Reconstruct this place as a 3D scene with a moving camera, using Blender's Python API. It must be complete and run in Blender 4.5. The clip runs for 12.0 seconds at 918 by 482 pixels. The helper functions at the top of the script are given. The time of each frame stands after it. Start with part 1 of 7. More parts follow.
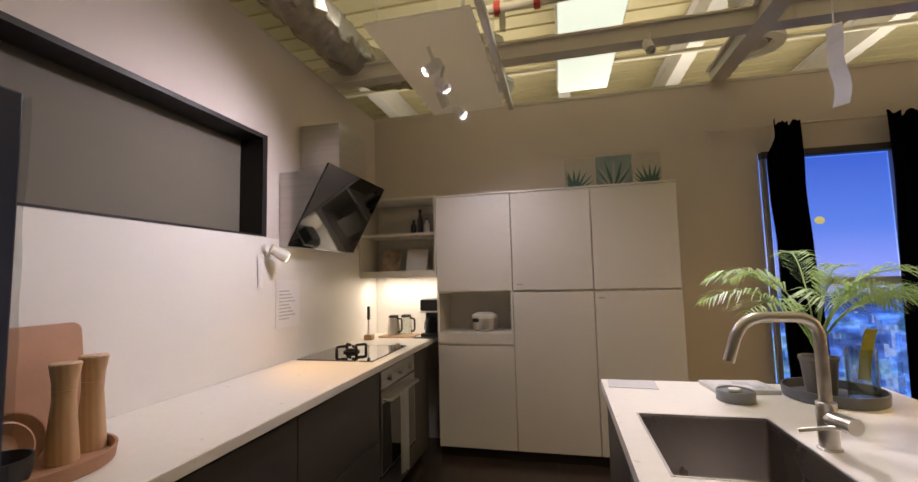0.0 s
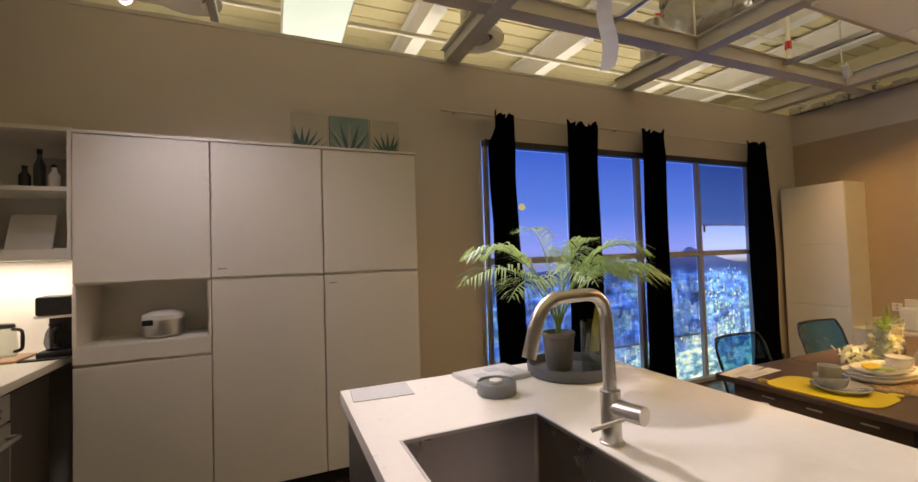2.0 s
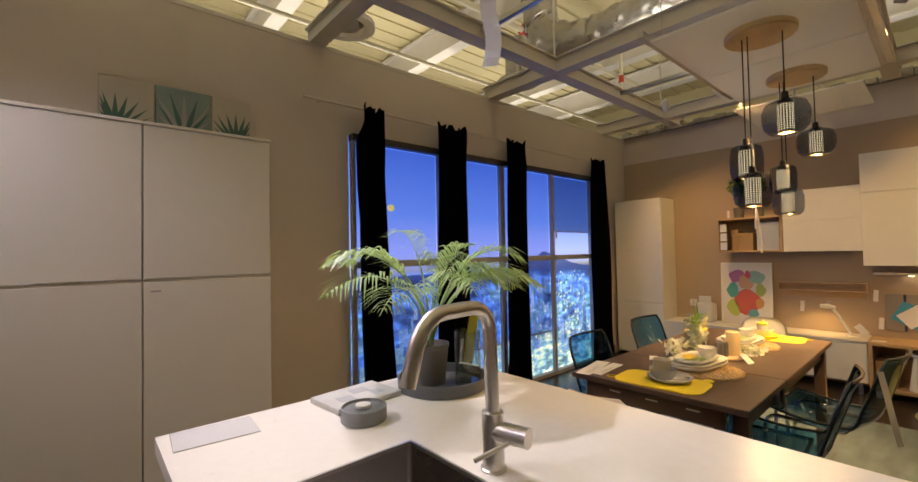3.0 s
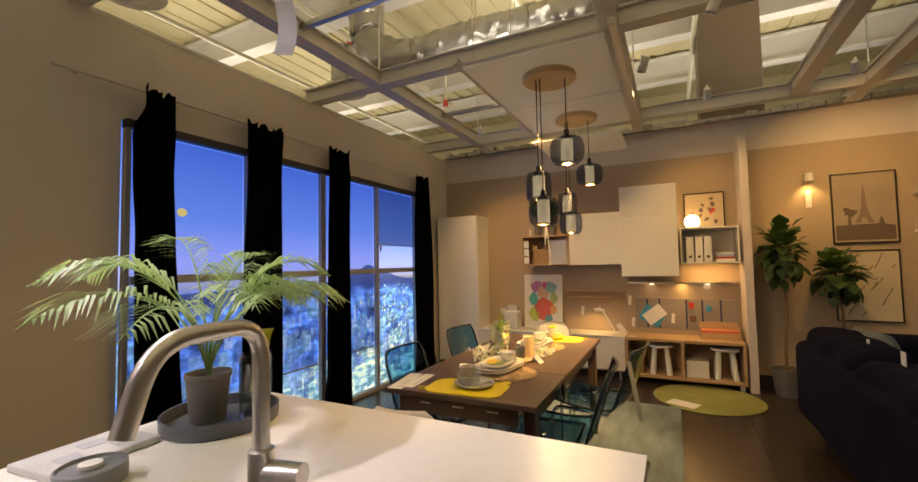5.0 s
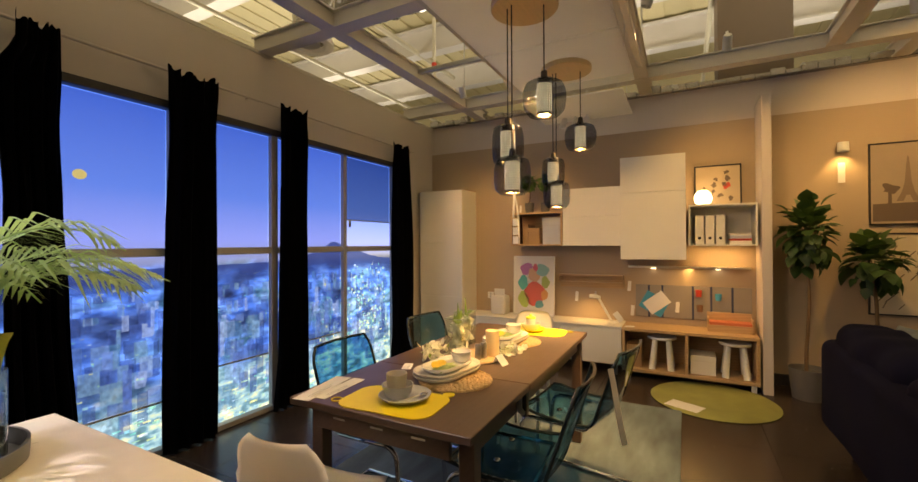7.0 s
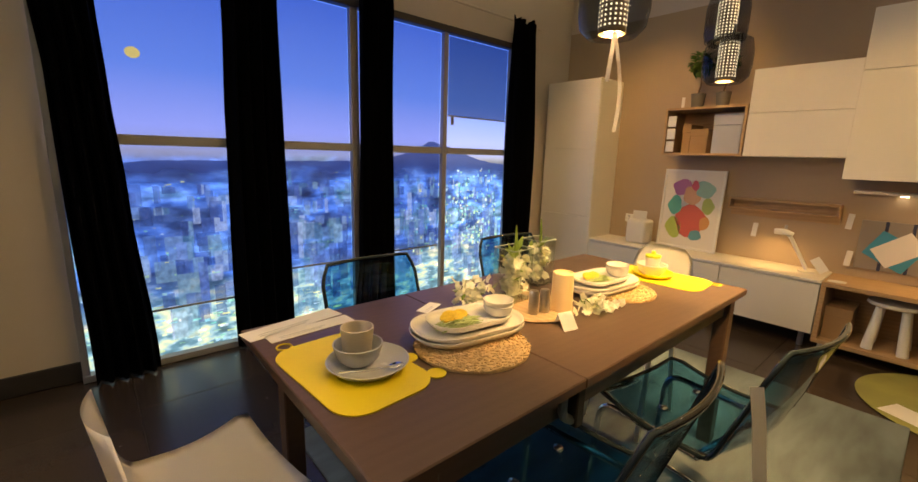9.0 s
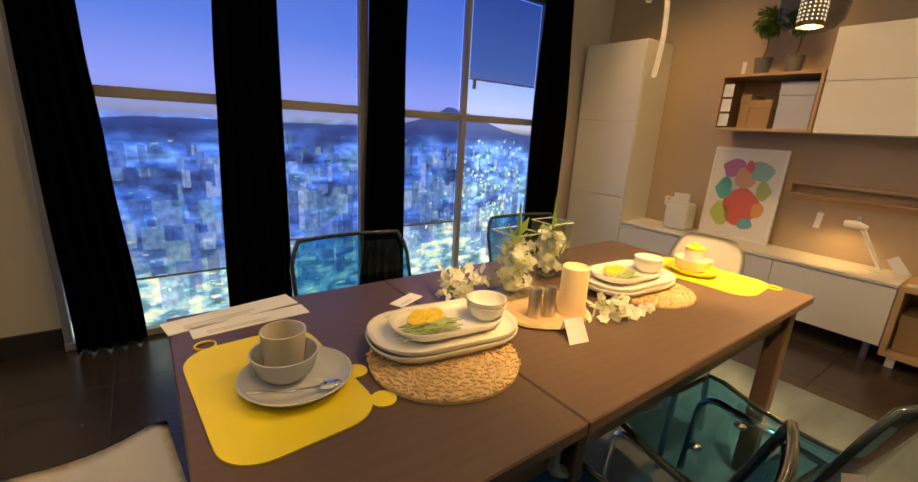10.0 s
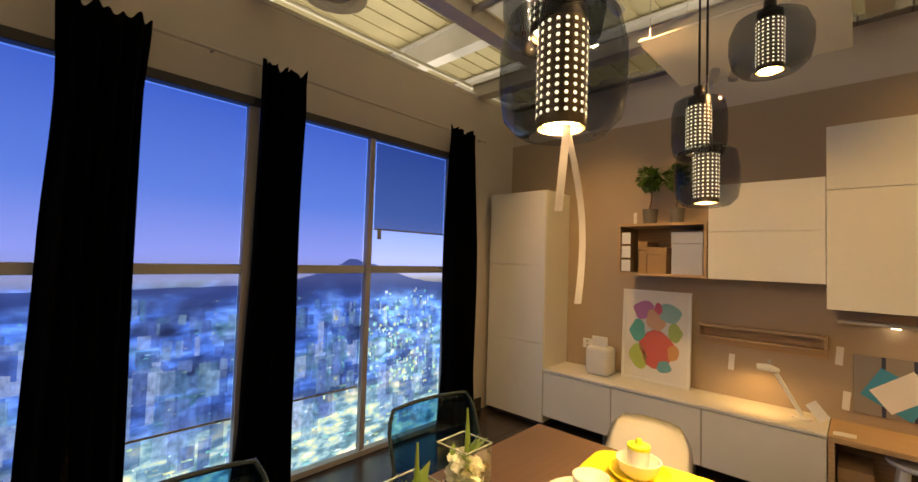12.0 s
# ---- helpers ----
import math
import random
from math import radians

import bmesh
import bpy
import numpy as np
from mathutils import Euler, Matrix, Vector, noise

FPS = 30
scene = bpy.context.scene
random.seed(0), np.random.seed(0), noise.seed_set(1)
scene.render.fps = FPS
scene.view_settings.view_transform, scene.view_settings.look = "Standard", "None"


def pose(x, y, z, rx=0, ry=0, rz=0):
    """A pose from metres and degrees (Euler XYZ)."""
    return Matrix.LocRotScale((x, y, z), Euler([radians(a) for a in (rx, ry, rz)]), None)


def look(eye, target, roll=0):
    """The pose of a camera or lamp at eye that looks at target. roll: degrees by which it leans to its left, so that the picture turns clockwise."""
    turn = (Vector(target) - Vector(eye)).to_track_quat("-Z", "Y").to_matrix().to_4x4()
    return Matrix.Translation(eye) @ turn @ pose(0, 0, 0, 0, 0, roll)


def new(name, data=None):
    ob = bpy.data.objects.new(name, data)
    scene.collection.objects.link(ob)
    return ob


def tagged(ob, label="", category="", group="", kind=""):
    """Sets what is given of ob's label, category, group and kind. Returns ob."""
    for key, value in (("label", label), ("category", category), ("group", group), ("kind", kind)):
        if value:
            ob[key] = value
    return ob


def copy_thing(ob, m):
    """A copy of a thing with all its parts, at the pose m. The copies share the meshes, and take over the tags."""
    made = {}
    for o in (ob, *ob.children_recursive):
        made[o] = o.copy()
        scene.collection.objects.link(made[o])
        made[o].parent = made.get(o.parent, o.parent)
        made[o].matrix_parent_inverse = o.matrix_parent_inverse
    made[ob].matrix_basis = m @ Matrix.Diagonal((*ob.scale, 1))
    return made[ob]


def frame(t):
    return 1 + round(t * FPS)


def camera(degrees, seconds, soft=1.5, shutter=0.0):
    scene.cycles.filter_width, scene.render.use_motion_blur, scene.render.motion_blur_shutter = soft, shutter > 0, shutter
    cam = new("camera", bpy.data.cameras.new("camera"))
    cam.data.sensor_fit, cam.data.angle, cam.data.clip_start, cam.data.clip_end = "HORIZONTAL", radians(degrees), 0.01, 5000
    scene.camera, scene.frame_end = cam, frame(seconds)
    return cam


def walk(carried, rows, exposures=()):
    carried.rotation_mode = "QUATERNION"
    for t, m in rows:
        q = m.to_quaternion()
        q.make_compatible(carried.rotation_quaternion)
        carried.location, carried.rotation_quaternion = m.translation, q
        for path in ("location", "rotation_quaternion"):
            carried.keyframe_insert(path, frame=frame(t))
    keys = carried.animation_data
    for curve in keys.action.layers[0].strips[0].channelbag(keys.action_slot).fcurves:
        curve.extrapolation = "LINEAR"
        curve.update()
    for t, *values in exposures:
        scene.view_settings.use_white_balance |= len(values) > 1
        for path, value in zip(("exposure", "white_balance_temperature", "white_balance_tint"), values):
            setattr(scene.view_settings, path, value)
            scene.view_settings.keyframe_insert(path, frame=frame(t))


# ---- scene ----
cam = camera(94.0, 12.0)
PATH = [
    (0, (0.714, 0.814, 1.394), (0.257, 2.754, 1.561), -1.4),
    (0.5, (0.647, 0.958, 1.389), (0.458, 2.946, 1.513), -1.8),
    (1, (0.577, 1.112, 1.39), (0.714, 3.106, 1.478), -2.1),
    (1.5, (0.602, 1.27, 1.359), (1.076, 3.212, 1.433), -1.9),
    (2, (0.673, 1.409, 1.362), (1.464, 3.245, 1.426), -1.8),
    (2.5, (0.72, 1.472, 1.363), (1.794, 3.158, 1.423), -1.6),
    (3, (0.731, 1.554, 1.377), (2.049, 3.057, 1.43), -1.2),
    (3.5, (0.765, 1.583, 1.38), (2.27, 2.899, 1.445), -1.1),
    (3.7, (0.764, 1.622, 1.384), (2.339, 2.853, 1.453), -1.0),
    (5.3, (0.902, 1.495, 1.363), (2.709, 2.345, 1.46), -1.3),
    (5.5, (0.946, 1.478, 1.37), (2.767, 2.301, 1.458), -1.4),
    (6, (1.05, 1.444, 1.362), (2.884, 2.238, 1.44), -1.3),
    (6.5, (1.251, 1.459, 1.342), (3.066, 2.295, 1.405), -0.9),
    (6.7, (1.339, 1.474, 1.348), (3.14, 2.343, 1.395), -0.7),
    (8.3, (2.094, 1.507, 1.287), (3.575, 2.833, 1.064), 0.9),
    (8.5, (2.194, 1.52, 1.286), (3.616, 2.901, 1.016), 0.8),
    (9, (2.363, 1.568, 1.266), (3.652, 3.046, 0.871), 1.6),
    (9.5, (2.544, 1.652, 1.241), (3.734, 3.184, 0.755), 2.5),
    (10, (2.652, 1.711, 1.224), (3.812, 3.258, 0.711), 3.3),
    (10.5, (2.738, 1.807, 1.225), (3.947, 3.333, 0.767), 3.9),
    (11, (2.838, 1.918, 1.27), (4.146, 3.396, 0.946), 3.6),
    (11.5, (2.901, 1.915, 1.335), (4.294, 3.344, 1.206), 2.7),
    (12, (2.922, 1.921, 1.4), (4.377, 3.291, 1.478), 1.8),
]
walk(cam, [(t, look(eye, target, roll)) for t, eye, target, roll in PATH],
     [(0.0, 0.05, 6500, 10), (2.0, 0.0, 6750, 10), (3.5, 0.0, 6450, 10), (5.5, 0.08, 6950, 10), (6.5, 0.12, 7050, 10), (9.0, 0.08, 6900, 10), (11.0, 0.0, 6600, 10), (12.0, 0.0, 6850, 10)])
# ---- world and exposure ----
world = bpy.data.worlds.new("hall_air")
scene.world = world
world.use_nodes = True
world.node_tree.nodes["Background"].inputs[0].default_value = (1.0, 0.86, 0.66, 1)
world.node_tree.nodes["Background"].inputs[1].default_value = 0.02


def warm(kelvin):
    """Rough lamp colour for a colour temperature."""
    k = kelvin / 100
    g = (99.47 * math.log(k) - 161.12) / 255
    b = (138.52 * math.log(k - 10) - 305.04) / 255
    g, b = min(1, g) ** 2.2, min(1, max(0, b)) ** 2.2
    return (1.0, 0.3 + 0.7 * g, 0.1 + 0.9 * b)  # the camera's white balance leans to the lamps


def spot(name, eye, target, watts, cone=60, kelvin=2900, blend=0.6, radius=0.03, color=None):
    d = bpy.data.lights.new(name, "SPOT")
    d.energy, d.color, d.spot_size, d.spot_blend, d.shadow_soft_size = watts, color or warm(kelvin), radians(cone), blend, radius
    ob = new(name, d)
    ob.matrix_world = look(eye, target)
    return ob


def bulb(name, at, watts, kelvin=2700, radius=0.03):
    d = bpy.data.lights.new(name, "POINT")
    d.energy, d.color, d.shadow_soft_size = watts, warm(kelvin), radius
    ob = new(name, d)
    ob.location = at
    return ob


def strip(name, eye, target, w, h, watts, kelvin=2900, color=None):
    d = bpy.data.lights.new(name, "AREA")
    d.shape, d.size, d.size_y, d.energy, d.color = "RECTANGLE", w, h, watts, color or warm(kelvin)
    ob = new(name, d)
    ob.matrix_world = look(eye, target)
    return ob


# kitchen ceiling spots
KITCHEN_SPOTS = [((0.07, 2.93, 2.5), (-0.96, 2.3, 1.5)), ((0.10, 3.15, 2.5), (1.55, 2.4, 0.9)),
                 ((0.04, 3.38, 2.5), (0.6, 4.2, 0.9)), ((0.10, 3.58, 2.5), (1.55, 2.6, 0.9))]
for (eye, target), w, cone, r in zip(KITCHEN_SPOTS, (98, 48, 34, 50), (112, 112, 112, 112), (0.03, 0.03, 0.03, 0.03)):
    spot("kitchen_spot_lamp", eye, target, w, cone, blend=1.0, radius=r, color=(0.98, 0.88, 1.0))
# spot under the grid that throws the palm's shadow on the island
ISLAND_SPOT = ((1.32, 3.62, 2.80), (1.52, 2.35, 0.9))
spot("island_spot_lamp", *ISLAND_SPOT, 135, 58, blend=0.9, radius=0.018, color=(1.0, 0.90, 0.96))
# spots over the dining side: track lamps near x 5.95, most others added fill
TRACK_AND_FILL_SPOTS = [((4.3, 1.68, 2.80), (4.46, 2.42, 0.74), 620, 30), ((3.65, 1.27, 2.80), (4.0, 2.25, 0.74), 420, 48),
               ((5.2, 2.9, 2.80), (6.3, 2.1, 1.5), 52, 84), ((5.2, 1.2, 2.80), (6.4, 1.2, 1.7), 42, 80),
               ((5.2, 3.4, 2.80), (6.3, 3.5, 1.2), 72, 78), ((5.15, 0.2, 2.80), (6.4, -0.3, 1.6), 94, 120),
               ((5.93, 2.36, 2.56), (4.45, 1.95, 0.0), 210, 46), ((5.95, 2.49, 2.57), (4.4, 2.9, 0.0), 50, 40),
               ((5.97, 2.62, 2.58), (5.2, 3.4, 0.0), 40, 50), ((2.7, 1.66, 2.80), (2.2, 2.62, 0.55), 85, 34)]
for eye, target, w, cone in TRACK_AND_FILL_SPOTS:
    spot("track_or_fill_lamp", eye, target, w, cone, 2750 if target[0] > 6 else 3000, blend=0.85 if target[0] > 6 else 0.6)
strip("under_shelf_light", (-0.6, 4.34, 1.385), (-0.6, 4.36, 0.9), 0.55, 0.03, 3.2, color=(1.0, 0.84, 0.68))
spot("wall_spot_lamp", (-0.80, 3.07, 1.50), (-0.52, 3.05, 0.9), 13, 80, 2500)
strip("rail_light", (6.36, 1.45, 1.07), (6.42, 1.45, 0.5), 0.03, 1.0, 3, 2700)
strip("upper_shelf_light", (6.3, 1.18, 1.295), (6.4, 1.18, 0.5), 0.4, 0.02, 2, 2700)
spot("desk_lamp_bulb", (6.25, 2.40, 0.74), (6.33, 2.42, 0.5), 3, 130, 2700)
bulb("globe_lamp_bulb", (6.22, 1.33, 1.875), 0.7, 2500, 0.03)
spot("picture_lamp_bulb", (6.38, 0.25, 2.14), (6.43, 0.25, 1.2), 6, 110, 2700)
# added unseen upward fill above the hung grid, for hall light bounced onto deck and ducts
for x in (-0.5, 2.3, 5.0, 7.8):
    for y in (0.0, 2.8, 7.0):
        strip("hall_fill_light", (x, y, 3.06), (x, y, 6.0), 2.2, 1.0, 37, 4000, (1.0, 0.92, 0.78))


# ---- materials ----
def shade(name, col, rough=0.5, metal=0.0, var=0.06, scale=5.0, bump=0.0, fine=160.0, stretch=(1, 1, 1), coat=0.0, each=0.0, emit=None, spec=0.5):
    """Principled surface: broad tone variation, fine relief, uneven gloss; each: variation from object to object."""
    m = bpy.data.materials.new(name)
    m.use_nodes = True
    nt = m.node_tree
    n, l = nt.nodes, nt.links
    p = n["Principled BSDF"]
    p.inputs["Metallic"].default_value = metal
    p.inputs["Coat Weight"].default_value = coat
    p.inputs["Specular IOR Level"].default_value = spec
    tc, mp = n.new("ShaderNodeTexCoord"), n.new("ShaderNodeMapping")
    mp.inputs["Scale"].default_value = stretch
    l.new(tc.outputs["Object"], mp.inputs[0])
    a, b = n.new("ShaderNodeTexNoise"), n.new("ShaderNodeTexNoise")
    a.inputs["Scale"].default_value, a.inputs["Detail"].default_value = scale, 6
    b.inputs["Scale"].default_value, b.inputs["Detail"].default_value = fine, 3
    l.new(mp.outputs[0], a.inputs[0])
    l.new(mp.outputs[0], b.inputs[0])
    add = n.new("ShaderNodeMath")
    add.operation = "MULTIPLY_ADD"
    l.new(b.outputs[0], add.inputs[0])
    add.inputs[1].default_value = 0.35
    l.new(a.outputs[0], add.inputs[2])
    ramp = n.new("ShaderNodeMapRange")
    l.new(add.outputs[0], ramp.inputs[0])
    ramp.inputs[1].default_value, ramp.inputs[2].default_value = 0.4, 0.95
    ramp.inputs[3].default_value, ramp.inputs[4].default_value = 1 - var, 1 + var
    out = ramp.outputs[0]
    if each:
        info, mr, mul = n.new("ShaderNodeObjectInfo"), n.new("ShaderNodeMapRange"), n.new("ShaderNodeMath")
        l.new(info.outputs["Random"], mr.inputs[0])
        mr.inputs[3].default_value, mr.inputs[4].default_value = 1 - each, 1 + each
        mul.operation = "MULTIPLY"
        l.new(out, mul.inputs[0])
        l.new(mr.outputs[0], mul.inputs[1])
        out = mul.outputs[0]
    vm = n.new("ShaderNodeVectorMath")
    vm.operation = "SCALE"
    vm.inputs[0].default_value = col
    l.new(out, vm.inputs["Scale"])
    l.new(vm.outputs[0], p.inputs["Base Color"])
    rr = n.new("ShaderNodeMapRange")
    l.new(a.outputs[0], rr.inputs[0])
    rr.inputs[3].default_value, rr.inputs[4].default_value = max(0.02, rough * 0.8), min(1, rough * 1.2)
    l.new(rr.outputs[0], p.inputs["Roughness"])
    if bump:
        bp = n.new("ShaderNodeBump")
        bp.inputs["Strength"].default_value, bp.inputs["Distance"].default_value = bump, 0.002
        l.new(b.outputs[0], bp.inputs["Height"])
        l.new(bp.outputs[0], p.inputs["Normal"])
    if emit:
        p.inputs["Emission Color"].default_value, p.inputs["Emission Strength"].default_value = (*emit[0], 1), emit[1]
    return m


def wood(name, light, dark, rough=0.45, along=0, ring=9.0):
    m = shade(name, light, rough, bump=0.15, fine=90)
    n, l = m.node_tree.nodes, m.node_tree.links
    tc, mp, w, nz = n.new("ShaderNodeTexCoord"), n.new("ShaderNodeMapping"), n.new("ShaderNodeTexWave"), n.new("ShaderNodeTexNoise")
    sc = [ring, ring, ring]
    sc[along] = ring * 0.06
    mp.inputs["Scale"].default_value = sc
    l.new(tc.outputs["Object"], mp.inputs[0])
    nz.inputs["Scale"].default_value, nz.inputs["Detail"].default_value = 2.0, 8
    l.new(mp.outputs[0], nz.inputs[0])
    w.wave_type, w.bands_direction = "BANDS", "DIAGONAL"
    w.inputs["Scale"].default_value, w.inputs["Distortion"].default_value, w.inputs["Detail"].default_value = 1.4, 5.0, 3
    l.new(mp.outputs[0], w.inputs[0])
    mix = n.new("ShaderNodeMix")
    mix.data_type = "RGBA"
    mx = n.new("ShaderNodeMath")
    mx.operation = "MULTIPLY"
    l.new(w.outputs[1], mx.inputs[0])
    l.new(nz.outputs[0], mx.inputs[1])
    l.new(mx.outputs[0], mix.inputs[0])
    mix.inputs[6].default_value, mix.inputs[7].default_value = (*light, 1), (*dark, 1)
    l.new(mix.outputs[2], n["Principled BSDF"].inputs["Base Color"])
    return m


def glassy(name, tint, gloss=0.04, strength=1.0):
    """Thin coloured glass or clear plastic: light passes tinted, the rest is mirrored by Fresnel."""
    m = bpy.data.materials.new(name)
    m.use_nodes = True
    nt = m.node_tree
    n, l = nt.nodes, nt.links
    n.remove(n["Principled BSDF"])
    t, g, f, mx = n.new("ShaderNodeBsdfTransparent"), n.new("ShaderNodeBsdfGlossy"), n.new("ShaderNodeLayerWeight"), n.new("ShaderNodeMixShader")
    t.inputs[0].default_value = (*tint, 1)
    g.inputs["Roughness"].default_value = gloss
    f.inputs[0].default_value = 0.5
    pw, mul = n.new("ShaderNodeMath"), n.new("ShaderNodeMath")
    pw.operation, pw.inputs[1].default_value = "POWER", 4.0
    l.new(f.outputs["Facing"], pw.inputs[0])
    mul.operation, mul.inputs[1].default_value, mul.inputs[2].default_value = "MULTIPLY_ADD", 0.8 * strength, 0.045 * strength
    l.new(pw.outputs[0], mul.inputs[0])
    l.new(mul.outputs[0], mx.inputs[0])
    l.new(t.outputs[0], mx.inputs[1])
    l.new(g.outputs[0], mx.inputs[2])
    l.new(mx.outputs[0], n["Material Output"].inputs[0])
    return m


def leafy(name, col, var=0.3, scale=9.0):
    """Leaf: some of the light passes through."""
    m = shade(name, col, 0.45, var=var, scale=scale)
    n, l = m.node_tree.nodes, m.node_tree.links
    tr, mx = n.new("ShaderNodeBsdfTranslucent"), n.new("ShaderNodeMixShader")
    tr.inputs[0].default_value = (min(1, col[0] * 1.5), min(1, col[1] * 1.4), col[2] * 0.9, 1)
    mx.inputs[0].default_value = 0.35
    l.new(n["Principled BSDF"].outputs[0], mx.inputs[1])
    l.new(tr.outputs[0], mx.inputs[2])
    l.new(mx.outputs[0], n["Material Output"].inputs[0])
    return m


def glow(name, col, strength):
    m = bpy.data.materials.new(name)
    m.use_nodes = True
    p = m.node_tree.nodes["Principled BSDF"]
    p.inputs["Base Color"].default_value = (*col, 1)
    p.inputs["Emission Color"].default_value, p.inputs["Emission Strength"].default_value = (*col, 1), strength
    return m


WALL = shade("wall_paint", (0.62, 0.555, 0.51), 0.75, var=0.04, scale=1.5, bump=0.12, fine=220)
BEIGE = shade("beige_wall_paint", (0.43, 0.335, 0.24), 0.8, var=0.04, scale=1.5, bump=0.12, fine=220)
SPLASH = shade("glossy_white_panel", (0.80, 0.78, 0.74), 0.25, var=0.02, scale=2)
WHITE = shade("white_cabinet_foil", (0.74, 0.70, 0.63), 0.45, var=0.02, scale=3, bump=0.03)
WHITE2 = shade("matt_white_lacquer", (0.78, 0.75, 0.68), 0.4, var=0.02, scale=3)
DARKFRONT = shade("dark_grey_front", (0.062, 0.054, 0.05), 0.45, var=0.1, scale=3, bump=0.03)
PLINTH = shade("black_plinth", (0.02, 0.018, 0.017), 0.5)
STONE = shade("white_worktop", (0.80, 0.76, 0.70), 0.3, var=0.03, scale=30, fine=400)
BLACK = shade("black_paint", (0.012, 0.011, 0.010), 0.5)
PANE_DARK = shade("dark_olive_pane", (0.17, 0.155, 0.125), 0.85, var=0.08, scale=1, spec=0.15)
STEEL = shade("brushed_steel", (0.56, 0.54, 0.51), 0.32, metal=1, var=0.08, scale=4, bump=0.08, fine=60, stretch=(1, 1, 14))
SINKSTEEL = shade("sink_steel", (0.40, 0.37, 0.35), 0.28, metal=1, var=0.08, scale=4, bump=0.06, fine=90)
CHROME = shade("chrome", (0.75, 0.75, 0.76), 0.1, metal=1, var=0.03)
BRASS = shade("brushed_brass_plate", (0.62, 0.49, 0.30), 0.34, metal=1, var=0.08, scale=6, bump=0.06, stretch=(1, 12, 1))
BLACKGLASS = shade("black_glass", (0.008, 0.008, 0.009), 0.05, var=0.05, coat=1.0)
TILE = shade("dark_floor_tile", (0.042, 0.030, 0.024), 0.26, var=0.18, scale=2.2, bump=0.05, fine=120, each=0.12)
GROUT = shade("floor_grout", (0.05, 0.042, 0.036), 0.85, var=0.1)
NAVY = shade("dark_navy_velvet", (0.0035, 0.0032, 0.0045), 0.9, var=0.3, scale=8, bump=0.3, fine=300, spec=0.1)
FRAME = shade("window_frame_grey", (0.36, 0.35, 0.36), 0.5, var=0.05)
FRAMEDARK = shade("window_frame_dark", (0.035, 0.032, 0.034), 0.5, var=0.05)
TABLEWOOD = wood("dark_brown_stained_wood", (0.105, 0.064, 0.045), (0.088, 0.053, 0.037), 0.34, 0, 14)
OAK = wood("light_oak_veneer", (0.50, 0.34, 0.19), (0.38, 0.24, 0.12), 0.5, 1, 16)
BEAM = shade("grey_painted_beam", (0.64, 0.60, 0.54), 0.6, var=0.05, scale=3)
DECK = shade("cream_deck_sheet", (0.56, 0.485, 0.28), 0.7, var=0.12, scale=1.3)
FOIL = shade("aluminium_foil_duct", (0.42, 0.40, 0.37), 0.26, metal=0.75, var=0.1, scale=6, bump=1.0, fine=28)
PANEL = leafy("white_ceiling_panel", (0.88, 0.87, 0.85), 0.02, 3)
PANEL.node_tree.nodes["Mix Shader"].inputs[0].default_value = 0.6  # thin board, hall light glows through
PANEL.node_tree.nodes["Translucent BSDF"].inputs[0].default_value = (0.88, 0.84, 0.82, 1)
BROWNPANEL = shade("brown_ceiling_panel", (0.16, 0.115, 0.075), 0.7, var=0.06)
RED = shade("red_valve_paint", (0.5, 0.05, 0.03), 0.4)
BULBGLOW = glow("lamp_glow", (1.0, 0.80, 0.50), 9)
SMOKE = glassy("smoked_glass", (0.53, 0.56, 0.61), 0.02, 0.6)
TEAL = glassy("blue_clear_plastic", (0.14, 0.40, 0.62), 0.05, 1.7)
RIMDARK = shade("dark_glossy_rim", (0.02, 0.03, 0.035), 0.12, coat=0.6)
CLEAR = glassy("clear_glass", (0.86, 0.89, 0.86), 0.03, 1.8)


# ---- mesh tools ----
def mesh_of(name, bm):
    me = bpy.data.meshes.new(name)
    bmesh.ops.recalc_face_normals(bm, faces=bm.faces)
    bm.to_mesh(me)
    bm.free()
    return me


def part(name, bm, material, parent=None, label="", smooth=False):
    """One mesh object in world coordinates, linked under a thing or a part."""
    if parent is not None:
        p, at = parent, Vector((0, 0, 0))
        while p is not None:
            at, p = at + p.location, p.parent
        bmesh.ops.translate(bm, verts=bm.verts, vec=-at)
    if smooth:
        for f in bm.faces:
            f.smooth = True
    me = mesh_of(name, bm)
    me.materials.append(material)
    if smooth:
        me.set_sharp_from_angle(angle=radians(40))
    ob = new(name, me)
    ob.parent = parent
    return tagged(ob, label) if label else ob


def thing(name, at, label, category, group="", kind=""):
    ob = new(name)
    ob.empty_display_size = 0.1
    ob.location = at
    return tagged(ob, label, category, group, kind)


def lone(name, bm, material, label, category, group="", kind="", smooth=False):
    """A thing of one mesh, with its origin where the world's is."""
    return tagged(part(name, bm, material, None, "", smooth), label, category, group, kind)


def box(bm, lo, hi, r=0.0, seg=1):
    lo, hi = Vector(lo), Vector(hi)
    v = bmesh.ops.create_cube(bm, size=1.0)["verts"]
    bmesh.ops.scale(bm, vec=hi - lo, verts=v)
    bmesh.ops.translate(bm, vec=(lo + hi) / 2, verts=v)
    if r:
        edges = list({e for a in v for e in a.link_edges})
        bmesh.ops.bevel(bm, geom=edges, offset=r, segments=seg, profile=0.5, affect="EDGES")
    return bm


